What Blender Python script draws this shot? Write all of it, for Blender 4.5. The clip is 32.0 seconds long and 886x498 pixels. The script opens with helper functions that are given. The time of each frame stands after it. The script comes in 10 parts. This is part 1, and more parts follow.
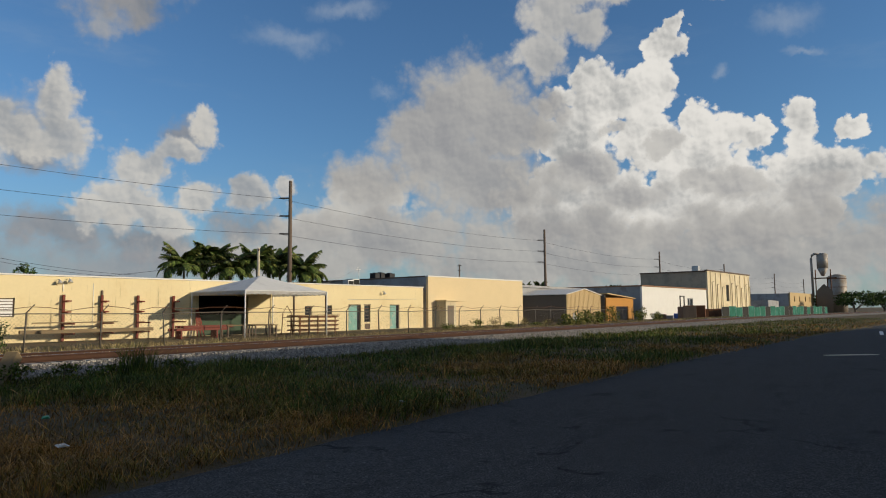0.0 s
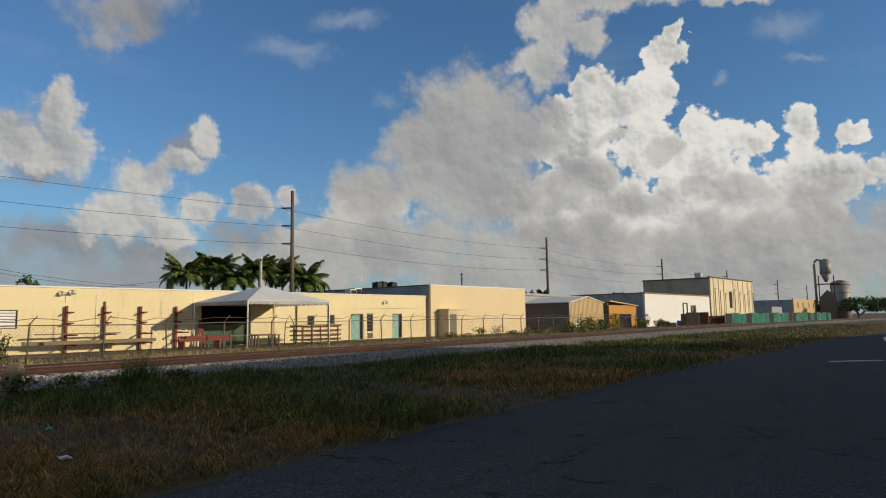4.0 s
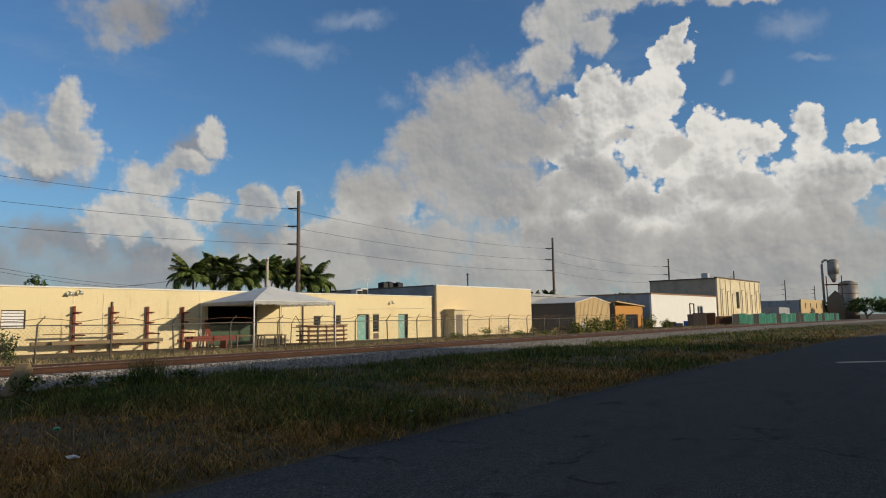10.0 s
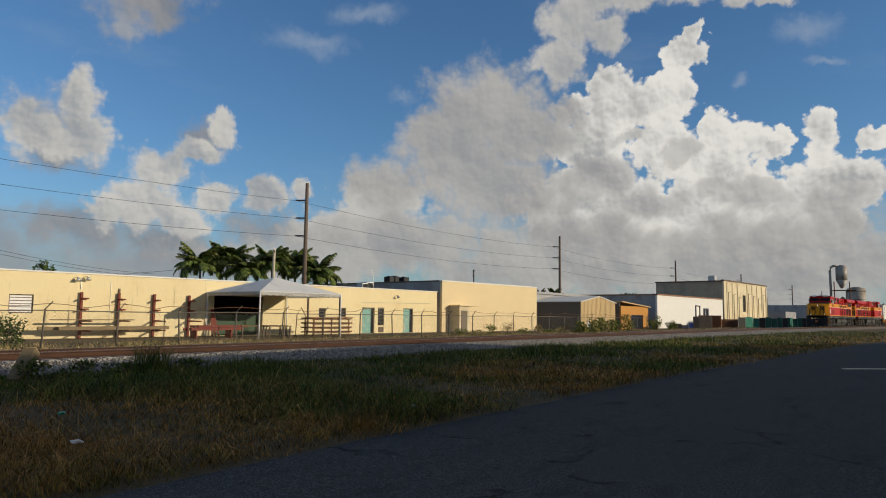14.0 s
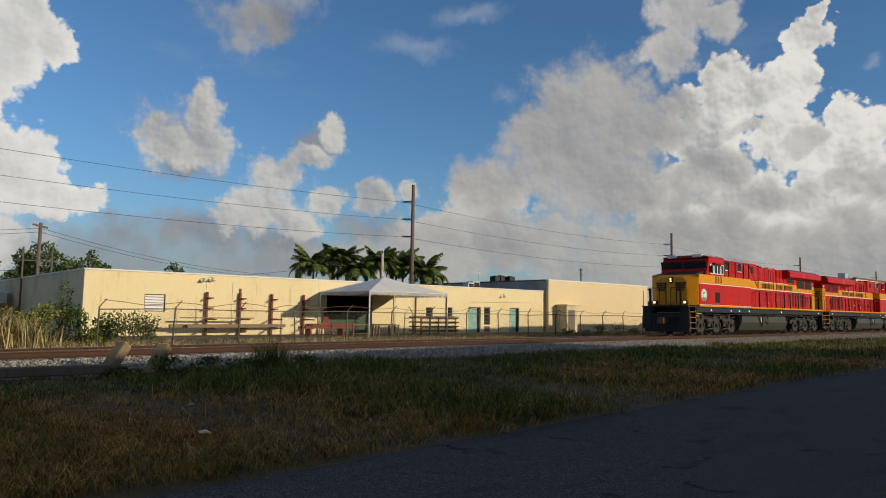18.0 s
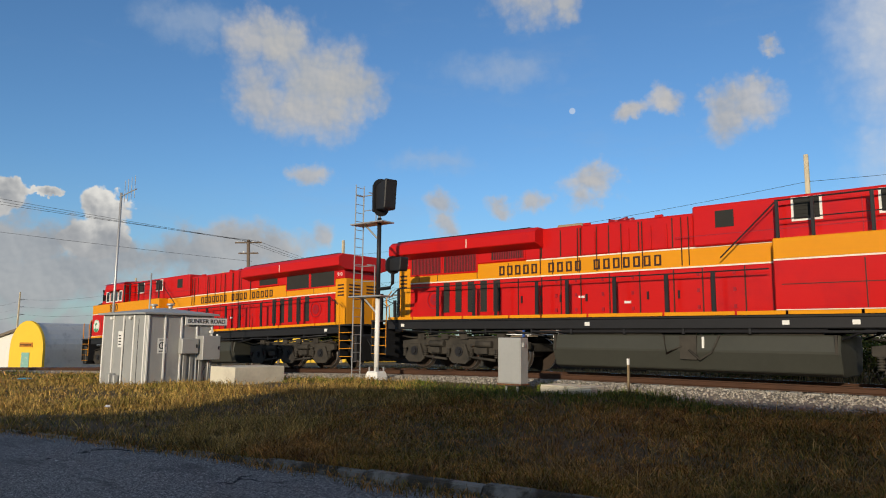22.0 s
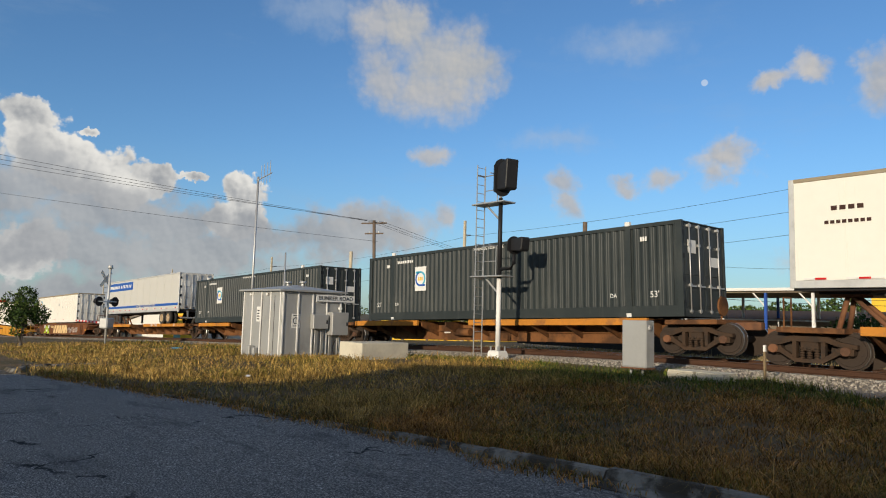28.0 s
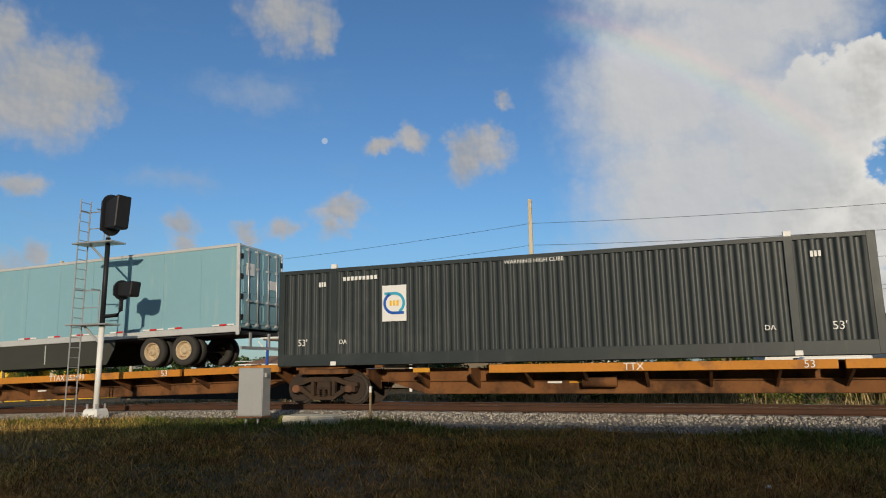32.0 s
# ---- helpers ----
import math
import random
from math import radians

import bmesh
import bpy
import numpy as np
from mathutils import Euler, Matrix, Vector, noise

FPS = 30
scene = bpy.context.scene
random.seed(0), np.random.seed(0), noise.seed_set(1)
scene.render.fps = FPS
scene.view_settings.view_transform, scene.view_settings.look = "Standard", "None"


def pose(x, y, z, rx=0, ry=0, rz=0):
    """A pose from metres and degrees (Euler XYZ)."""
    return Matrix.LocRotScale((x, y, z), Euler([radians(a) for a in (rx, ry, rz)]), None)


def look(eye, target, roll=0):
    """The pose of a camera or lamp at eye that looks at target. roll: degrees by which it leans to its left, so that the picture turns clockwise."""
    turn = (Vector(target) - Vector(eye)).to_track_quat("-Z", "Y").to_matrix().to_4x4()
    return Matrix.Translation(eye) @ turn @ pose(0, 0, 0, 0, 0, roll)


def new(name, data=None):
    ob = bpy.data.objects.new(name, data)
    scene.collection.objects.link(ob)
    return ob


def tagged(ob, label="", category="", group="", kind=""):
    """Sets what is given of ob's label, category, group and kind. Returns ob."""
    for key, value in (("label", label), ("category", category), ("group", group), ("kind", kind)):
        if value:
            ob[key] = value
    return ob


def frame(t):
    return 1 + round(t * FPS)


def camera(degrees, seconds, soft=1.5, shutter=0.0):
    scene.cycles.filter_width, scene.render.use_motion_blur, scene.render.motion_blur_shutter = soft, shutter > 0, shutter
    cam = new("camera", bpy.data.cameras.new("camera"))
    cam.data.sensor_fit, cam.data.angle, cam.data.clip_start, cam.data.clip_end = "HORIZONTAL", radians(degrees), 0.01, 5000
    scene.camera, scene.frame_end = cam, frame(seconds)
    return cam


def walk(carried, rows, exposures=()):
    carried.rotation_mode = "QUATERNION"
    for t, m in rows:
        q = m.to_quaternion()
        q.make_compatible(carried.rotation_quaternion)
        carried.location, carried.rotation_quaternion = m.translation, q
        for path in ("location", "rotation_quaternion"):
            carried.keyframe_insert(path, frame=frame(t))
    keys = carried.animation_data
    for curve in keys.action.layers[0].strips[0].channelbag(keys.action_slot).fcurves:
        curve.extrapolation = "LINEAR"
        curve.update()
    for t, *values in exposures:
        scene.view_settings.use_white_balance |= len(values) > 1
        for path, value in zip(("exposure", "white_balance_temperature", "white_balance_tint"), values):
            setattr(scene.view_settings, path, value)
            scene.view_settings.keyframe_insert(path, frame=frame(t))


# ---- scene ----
EYE = (0.0, 0.0, 1.6)
cam = camera(65.5, 32.0, soft=1.05)
PATH = [
    (0.0, pose(*EYE, 95.14, 0.52, -58.00)),
    (0.5, pose(*EYE, 95.07, 0.85, -58.09)),
    (1.0, pose(*EYE, 94.53, 1.23, -57.99)),
    (1.5, pose(*EYE, 94.69, 1.31, -57.92)),
    (2.0, pose(*EYE, 94.91, 1.19, -57.93)),
    (2.5, pose(*EYE, 95.14, 1.15, -57.99)),
    (3.0, pose(*EYE, 95.41, 1.08, -58.02)),
    (3.5, pose(*EYE, 95.75, 1.08, -57.92)),
    (5.5, pose(*EYE, 96.01, 0.50, -57.51)),
    (6.0, pose(*EYE, 96.05, 0.61, -57.59)),
    (6.5, pose(*EYE, 96.08, 0.70, -57.69)),
    (7.0, pose(*EYE, 96.04, 0.71, -57.69)),
    (7.5, pose(*EYE, 96.08, 0.77, -57.69)),
    (8.0, pose(*EYE, 96.02, 0.80, -57.68)),
    (8.5, pose(*EYE, 95.94, 0.75, -57.69)),
    (9.0, pose(*EYE, 96.03, 0.83, -57.75)),
    (9.5, pose(*EYE, 96.09, 0.86, -57.75)),
    (10.0, pose(*EYE, 95.90, 0.88, -57.29)),
    (10.5, pose(*EYE, 95.61, 0.79, -56.39)),
    (11.0, pose(*EYE, 95.39, 0.23, -55.71)),
    (11.5, pose(*EYE, 95.42, -0.25, -55.45)),
    (12.0, pose(*EYE, 95.83, -0.19, -55.32)),
    (12.5, pose(*EYE, 96.43, -0.58, -54.94)),
    (13.0, pose(*EYE, 96.39, -0.74, -55.50)),
    (13.5, pose(*EYE, 96.14, -0.24, -55.89)),
    (14.0, pose(*EYE, 95.53, -0.65, -56.88)),
    (14.5, pose(*EYE, 95.53, -0.38, -57.33)),
    (16.5, pose(*EYE, 95.00, 0.03, -54.75)),
    (17.0, pose(*EYE, 94.81, 0.08, -53.72)),
    (17.5, pose(*EYE, 94.94, -0.76, -51.36)),
    (18.0, pose(*EYE, 95.37, -0.84, -48.11)),
    (18.5, pose(*EYE, 95.73, -0.12, -42.19)),
    (18.8, pose(*EYE, 95.29, 0.71, -35.72)),
    (19.0, pose(*EYE, 97.78, 1.05, -31.78)),
    (19.3, pose(*EYE, 100.44, 0.03, -25.69)),
    (19.5, pose(*EYE, 100.64, 0.83, -21.27)),
    (19.7, pose(*EYE, 100.66, 1.48, -15.26)),
    (20.0, pose(*EYE, 100.78, 0.86, -5.24)),
    (20.2, pose(*EYE, 99.46, -0.80, 1.68)),
    (20.5, pose(*EYE, 99.12, -0.22, 13.47)),
    (21.0, pose(*EYE, 98.30, -1.54, 27.66)),
    (21.5, pose(*EYE, 97.83, -1.17, 34.29)),
    (22.0, pose(*EYE, 97.35, -0.50, 38.73)),
    (22.5, pose(*EYE, 96.55, -0.54, 42.74)),
    (23.0, pose(*EYE, 95.84, -0.88, 45.59)),
    (23.5, pose(*EYE, 95.62, -1.22, 46.28)),
    (24.0, pose(*EYE, 95.41, -1.58, 46.59)),
    (24.5, pose(*EYE, 95.10, -1.66, 46.71)),
    (25.0, pose(*EYE, 95.05, -1.88, 47.14)),
    (25.5, pose(*EYE, 95.15, -2.00, 47.65)),
    (27.5, pose(*EYE, 95.16, -1.72, 48.18)),
    (28.0, pose(*EYE, 95.51, -1.66, 48.73)),
    (28.5, pose(*EYE, 95.63, -1.71, 49.39)),
    (29.0, pose(*EYE, 95.71, -2.10, 50.15)),
    (29.5, pose(*EYE, 96.80, -2.41, 46.87)),
    (30.0, pose(*EYE, 97.25, -2.31, 41.26)),
    (30.5, pose(*EYE, 97.45, -2.39, 34.86)),
    (31.0, pose(*EYE, 99.06, -1.85, 28.98)),
    (31.5, pose(*EYE, 101.14, -1.67, 22.96)),
    (32.0, pose(*EYE, 99.71, 0.59, 17.94)),
]
EXPOSURE = [(0.0, -0.3), (14.0, -0.32), (17.0, -0.3), (18.0, -0.32), (19.0, -0.4), (20.0, -0.52), (21.0, -0.46), (22.0, -0.12), (23.0, -0.18), (24.0, -0.40), (25.5, -0.42), (28.0, -0.06), (29.0, -0.16), (30.0, -0.2), (31.0, -0.1), (32.0, -0.35)]
walk(cam, PATH, EXPOSURE)

# ---- clouds: azimuth, elevation, and half sizes, in degrees ----
SUNLIT_EAST = [
    (76.4, 20, 1.4, 2), (77.3, 21.7, 0.8, 0.9), (74.9, 17.4, 2.3, 2.4), (71.2, 17.2, 3.4, 3), (69, 14.2, 4.2, 3),
    (74, 13.8, 3.6, 2.4), (78.4, 15, 1.5, 1.4), (80.2, 13.6, 2.2, 1.4), (83, 13, 1.4, 1.3), (78.8, 11.2, 4.5, 2.2),
    (85.8, 12.6, 1.4, 2.2), (89.2, 12.4, 1.5, 1), (87, 9.3, 4.5, 2.4), (83, 7, 6, 3), (76, 8, 7, 3.3),
    (70, 8.5, 7, 4),
]
SUNLIT_TOP = [
    (67.3, 23.3, 3, 2.6), (69.5, 25.8, 3.6, 2), (66.6, 20.6, 2.4, 1.9), (70.6, 22.6, 1.9, 1.8), (73.6, 25.8, 2.8, 1.7),
    (77.4, 25.6, 2.8, 1.5), (81.0, 24.6, 2.2, 1.5), (83.6, 23.4, 1.5, 1.0),
]
SUNLIT_LEFT = [
    (51.5, 9.2, 4.5, 2.3), (54.8, 10.1, 2.1, 1.9), (47.4, 7.5, 3.3, 1.8), (28.2, 15.9, 2.0, 2.1), (28.4, 13.4, 2.6, 2.0), 
    (25.3, 13.1, 2.6, 2.3), (34.2, 10.9, 2.4, 2.1), (33.2, 8.5, 3.4, 2.4), (38.0, 9.2, 2.0, 1.6), (41.9, 9.7, 1.7, 1.6), 
    (44.6, 10.4, 1.0, 0.9), (38.8, 14.8, 1.3, 1.5), (37.0, 12.9, 1.7, 1.2), (30.6, 7.6, 2.2, 1.6), (36.0, 7.4, 2.6, 1.6),
]
GREY_EAST = [
    (60, 17.4, 5.4, 3.8), (57, 14.8, 5.0, 3), (52.4, 10.6, 4.6, 2.4), (63.4, 15.2, 4.4, 3.8), (58.6, 12.4, 5.0, 2.6), (62, 10.2, 7, 2.8),
    (68, 4.6, 16, 4.2), (83, 4.2, 14, 4.4), (52, 6.2, 11, 3), (44, 4.4, 10, 2.2),
]
GREY_LEFT = [
    (32.7, 22.5, 4.0, 1.6), (37.5, 14.3, 2.3, 1.5), (26.7, 11.7, 3.3, 1.8), (28.7, 6.1, 9.1, 2.1), (36.1, 5.5, 8.8, 1.7), 
    (42.0, 7.0, 3.6, 1.8), 
]
LOW_GREY = [
    (7.0, 2.2, 12.0, 4.2), (21.0, 3.4, 10.0, 3.8), (33.0, 3.2, 9.0, 3.0),
]
TOWER = [
    (14.9, 20.9, 2.4, 2.1), (17.2, 19.2, 1.9, 1.8), (13.2, 18.5, 4.3, 3.6), (11.3, 13.8, 4.2, 3.6), (15.1, 9.9, 3.3, 2.5), 
    (10.2, 8.8, 6.0, 3.6), (18.4, 7.6, 3.3, 1.4), (8.2, 4.7, 9.0, 2.2), 
]
RAIN = [
    (0.8, 21.5, 9.0, 8.0), (2.6, 13.2, 9.6, 8.3), (3.6, 29.5, 10.9, 5.0), (6.4, 24.8, 6.4, 5.4), (1.4, 7.0, 11.0, 4.7), (11.0, 25.6, 5.6, 3.6), (8.6, 17.4, 6.2, 7.4), 
]
FRONT_EAST = [
    (70.2, 11.6, 3.0, 1.7), (76.0, 13.4, 1.5, 1.3), (73.4, 9.2, 3.6, 1.5), (81.4, 9.6, 2.6, 1.5), (86.6, 8.4, 2.6, 1.4),
    (72.0, 15.0, 1.4, 1.2), (67.4, 16.4, 1.6, 1.8), (78.6, 10.6, 1.6, 1.1),
]
WISPS = [
    (86.6, 18.4, 1.8, 0.4), (85.0, 20.8, 2.6, 1.2), (53.4, 17.8, 1.6, 0.8), (45.0, 21.5, 4.5, 1.2), (50.0, 24.0, 4.0, 1.0),
    (80.6, 18.0, 0.8, 0.6), (-40.0, 14.5, 5.0, 1.2), (-34.0, 22.0, 6.0, 1.6), (-60.0, 24.0, 5.0, 2.0), (20.0, 24.0, 4.0, 1.4),
]
SMALL = [
    (34.0, 25.0, 4.0, 2.3), (26.5, 25.2, 2.8, 2.3), (30.9, 20.6, 1.7, 1.8), (39.4, 27.1, 1.6, 1.0), (31.5, 22.9, 3.5, 1.8), 
]
SMALLB = [
    (-21.0, 18.6, 1.2, 1.2), (-23.6, 18.2, 1.2, 0.9), (-14.3, 18.2, 3.2, 2.2), (-13.7, 19.6, 1.6, 1.1), (-12.2, 22.1, 1.2, 0.7), 
    (-26.7, 12.5, 2.9, 1.8), (-19.9, 4.7, 3.0, 1.7), (25.9, 13.8, 3.4, 2.6), (27.4, 16.3, 1.6, 1.3), 
]
SUNLIT_WEST = [
    (-80.7, 13.2, 2.4, 1.8), (-79.1, 10.7, 3.7, 2.4), (-76.6, 12.9, 0.7, 0.5), (-72.2, 10.6, 1.7, 1.0), (-69.1, 10.6, 1.2, 0.4), 
    (-65.0, 9.5, 1.9, 1.3), (-65.5, 7.3, 2.7, 1.8), (-75.0, 9.6, 3.4, 2.1), (-80.0, 3.7, 2.4, 2.0), 
]
GREY_WEST = [
    (-80.0, 8.6, 3.8, 3.2), (-72.5, 7.2, 5.0, 2.4), (-63.5, 5.6, 5.0, 2.4), (-84.0, 7.4, 4.0, 3.8),
    (-75.6, 7.4, 7.1, 2.9), (-77.2, 4.0, 9.0, 2.9), (-68.3, 4.2, 9.7, 3.1), (-69.7, 7.1, 4.8, 2.2), (-56.5, 6.2, 7.5, 2.8), 
    (-75.1, 0.4, 12.5, 1.7), 
]
SOFT_WEST = [
    (-55.7, 7.9, 3.5, 1.9), (-52.3, 6.9, 3.8, 1.9), (-49.1, 8.2, 1.3, 1.3), (-38.8, 10.8, 1.5, 1.4), (-38.5, 9.4, 1.2, 1.6), 
    (-30.9, 11.6, 1.2, 1.2), (-26.2, 13.0, 2.4, 1.5), (-27.2, 11.3, 1.6, 1.3), (-33.7, 11.0, 1.4, 0.9), (-54.5, 23.0, 3.9, 2.7), 
    (-50.4, 18.5, 5.3, 3.2), (-47.6, 21.0, 2.4, 2.3), (-22.9, 18.2, 1.4, 0.9), (-20.2, 18.1, 1.4, 1.0), (-15.7, 17.3, 2.0, 2.3), 
    (-54.3, 19.1, 2.9, 2.7), (-50.0, 13.3, 1.9, 1.0), 
]
SOFT_B = [
    (-31.2, 28.0, 4.4, 2.8), (-28.5, 27.2, 2.0, 1.8), (-49.6, 21.4, 4.7, 3.6), (-46.8, 20.0, 3.5, 2.5), (-52.0, 23.2, 2.5, 2.7), 
]

SUN_AZ, SUN_EL = 161.5, 13.0


def nd(nt, kind, **vals):
    """A node; its inputs by position or name as i0=..., its settings by name."""
    n = nt.nodes.new(kind)
    for k, v in vals.items():
        if k[0] == "i" and k[1:].isdigit():
            sock = n.inputs[int(k[1:])]
            if isinstance(v, bpy.types.NodeSocket):
                nt.links.new(v, sock)
            else:
                sock.default_value = v
        elif k == "operation":
            n.operation = v
        elif k == "data_type":
            n.data_type = v
        elif k == "blend_type":
            n.blend_type = v
        elif k == "interpolation_type":
            n.interpolation_type = v
    return n


def mth(nt, op, a, b=0.0, c=0.0):
    return nd(nt, "ShaderNodeMath", operation=op, i0=a, i1=b, i2=c).outputs[0]


def vmth(nt, op, a, b=(0, 0, 0)):
    return nd(nt, "ShaderNodeVectorMath", operation=op, i0=a, i1=b)


def mixc(nt, fac, a, b, mode="MIX"):
    n = nt.nodes.new("ShaderNodeMix")
    n.data_type, n.blend_type = "RGBA", mode
    for i, v in ((0, fac), (6, a), (7, b)):
        if isinstance(v, bpy.types.NodeSocket):
            nt.links.new(v, n.inputs[i])
        else:
            n.inputs[i].default_value = v if i == 0 or len(v) == 4 else (*v, 1)
    return n.outputs[2]


def ramp01(nt, v, lo, hi, smooth=True):
    n = nt.nodes.new("ShaderNodeMapRange")
    n.interpolation_type = "SMOOTHSTEP" if smooth else "LINEAR"
    n.clamp = True
    nt.links.new(v, n.inputs[0])
    n.inputs[1].default_value, n.inputs[2].default_value = lo, hi
    return n.outputs[0]


def noise_of(nt, vec, scale, detail=4.0, rough=0.55):
    n = nt.nodes.new("ShaderNodeTexNoise")
    nt.links.new(vec, n.inputs["Vector"])
    n.inputs["Scale"].default_value, n.inputs["Detail"].default_value, n.inputs["Roughness"].default_value = scale, detail, rough
    return n


def make_world():
    world = bpy.data.worlds.new("sky")
    scene.world = world
    world.use_nodes = True
    nt = world.node_tree
    nt.nodes.clear()
    sky = nt.nodes.new("ShaderNodeTexSky")
    sky.sky_type, sky.sun_disc = "NISHITA", False
    sky.sun_elevation, sky.sun_rotation = radians(SUN_EL), radians(SUN_AZ)
    sky.air_density, sky.dust_density, sky.ozone_density = 1.0, 0.35, 2.0
    base = vmth(nt, "SCALE", sky.outputs[0])
    base.inputs[3].default_value = 0.15
    col = base.outputs[0]
    way = nt.nodes.new("ShaderNodeTexCoord").outputs["Generated"]
    sep = nt.nodes.new("ShaderNodeSeparateXYZ")
    nt.links.new(way, sep.inputs[0])
    az = mth(nt, "MULTIPLY", mth(nt, "ARCTAN2", sep.outputs[0], sep.outputs[1]), 57.2958)
    el = mth(nt, "MULTIPLY", mth(nt, "ARCSINE", sep.outputs[2]), 57.2958)
    comb = nt.nodes.new("ShaderNodeCombineXYZ")
    nt.links.new(az, comb.inputs[0]), nt.links.new(el, comb.inputs[1])
    place = comb.outputs[0]
    big = noise_of(nt, place, 0.16, 9.0, 0.62)
    fine = noise_of(nt, place, 0.5, 6.0, 0.6)
    wisp = noise_of(nt, vmth(nt, "MULTIPLY", place, (0.05, 0.16, 0)).outputs[0], 1.0, 8.0, 0.65)
    off = vmth(nt, "SUBTRACT", big.outputs["Color"], (0.5, 0.5, 0.5)).outputs[0]
    wob = vmth(nt, "SCALE", off)
    wob.inputs[3].default_value = 4.6
    off2 = vmth(nt, "SUBTRACT", fine.outputs["Color"], (0.5, 0.5, 0.5)).outputs[0]
    wob2 = vmth(nt, "SCALE", off2)
    wob2.inputs[3].default_value = 1.6
    moved = vmth(nt, "ADD", vmth(nt, "ADD", place, wob.outputs[0]).outputs[0], wob2.outputs[0]).outputs[0]

    spots = nt.nodes.new("ShaderNodeSeparateXYZ")
    nt.links.new(moved, spots.inputs[0])
    last = [el]

    def field(blobs):
        """How deep a direction lies in the nearest of the blobs, worked out one after another."""
        best = None
        for a, e, ra, re in blobs:
            w = nt.nodes.new("ShaderNodeCombineXYZ")
            nt.links.new(spots.outputs[0], w.inputs[0]), nt.links.new(spots.outputs[1], w.inputs[1]), nt.links.new(last[0], w.inputs[2])
            m = nt.nodes.new("ShaderNodeMapping")
            m.vector_type = "POINT"
            nt.links.new(w.outputs[0], m.inputs[0])
            m.inputs["Location"].default_value = (-a / ra, -e / re, 0)
            m.inputs["Scale"].default_value = (1 / ra, 1 / re, 0)
            d = vmth(nt, "LENGTH", m.outputs[0]).outputs["Value"]
            best = d if best is None else nd(nt, "ShaderNodeMath", operation="SMOOTH_MIN", i0=best, i1=d, i2=0.35).outputs[0]
            last[0] = best
        return mth(nt, "SUBTRACT", 1.25, best)

    # rounded billows within billows, lit from above and from the east
    crisp = vmth(nt, "SCALE", off2)
    crisp.inputs[3].default_value = 0.9

    def billow(shift, scale, detail, soft):
        at = vmth(nt, "ADD", vmth(nt, "ADD", place, crisp.outputs[0]).outputs[0], shift).outputs[0]
        v = nt.nodes.new("ShaderNodeTexVoronoi")
        v.voronoi_dimensions, v.feature = "2D", "SMOOTH_F1"
        nt.links.new(at, v.inputs["Vector"])
        v.inputs["Scale"].default_value, v.inputs["Detail"].default_value, v.inputs["Roughness"].default_value = scale, detail, 0.55
        v.inputs["Lacunarity"].default_value, v.inputs["Smoothness"].default_value = 2.3, soft
        return v.outputs["Distance"]

    small = billow((0, 0, 0), 0.4, 2.5, 0.3)
    wide = noise_of(nt, moved, 0.11, 3.0, 0.5)

    def slope(shift, scale, soft):
        return mth(nt, "SUBTRACT", billow(shift, scale, 0.0, soft), billow((0, 0, 0), scale, 0.0, soft))

    relief = mth(nt, "MULTIPLY", mth(nt, "SUBTRACT", billow((0.2, 0.24, 0), 0.4, 2.5, 0.3), small), 0.55)
    relief = mth(nt, "ADD", relief, mth(nt, "MULTIPLY", slope((0.35, 0.35, 0), 0.36, 0.3), 0.6))
    relief = mth(nt, "ADD", relief, mth(nt, "MULTIPLY", slope((0.9, 0.9, 0), 0.15, 0.3), 0.8))
    ragged = mth(nt, "SUBTRACT", 0.55, small)

    def lay(col, blobs, hi, lo, edge, opaque, puff=1.0, glow=0.3):
        f = mth(nt, "ADD", field(blobs), mth(nt, "MULTIPLY", ragged, 0.5 * puff))
        dens = mth(nt, "MULTIPLY", ramp01(nt, f, 0.0, edge), opaque)
        tone = mth(nt, "ADD", mth(nt, "MULTIPLY", relief, puff), mth(nt, "MULTIPLY", mth(nt, "SUBTRACT", wide.outputs[0], 0.5), 1.3 * puff))
        rim = mth(nt, "SUBTRACT", 1.0, ramp01(nt, f, 0.0, 0.8))
        tone = mth(nt, "ADD", mth(nt, "ADD", tone, 0.5), mth(nt, "MULTIPLY", rim, glow))
        shade = ramp01(nt, tone, -0.15, 1.1)
        return mixc(nt, dens, col, mixc(nt, shade, lo, hi))

    # deep clear blue, paler low down
    col = mixc(nt, 1.0, col, (0.55, 0.79, 1.03), "MULTIPLY")
    # thin high veils
    veil = mth(nt, "MULTIPLY", ramp01(nt, wisp.outputs[0], 0.52, 0.8), 0.22)
    col = mixc(nt, veil, col, (0.36, 0.46, 0.58))
    # haze and far cloud towards the horizon
    haze = mth(nt, "MULTIPLY", ramp01(nt, mth(nt, "SUBTRACT", 14.0, el), 0.0, 15.0), 0.42)
    col = mixc(nt, haze, col, (0.27, 0.36, 0.47))
    white, pale, grey, dark = (0.70, 0.68, 0.63), (0.50, 0.48, 0.45), (0.36, 0.36, 0.36), (0.21, 0.23, 0.26)
    col = lay(col, WISPS, (0.50, 0.56, 0.64), (0.38, 0.46, 0.57), 1.25, 0.45, 0.7, 0.0)
    col = lay(col, SOFT_WEST, (0.58, 0.56, 0.54), (0.36, 0.40, 0.46), 0.95, 0.9, 0.75)
    col = lay(col, SOFT_B, (0.58, 0.56, 0.53), (0.37, 0.41, 0.46), 0.95, 0.9, 0.75)
    col = lay(col, SUNLIT_WEST, (0.85, 0.83, 0.78), (0.30, 0.32, 0.35), 0.22, 1.0)
    col = lay(col, GREY_WEST, (0.46, 0.47, 0.48), (0.31, 0.33, 0.36), 0.75, 0.94, 0.9)
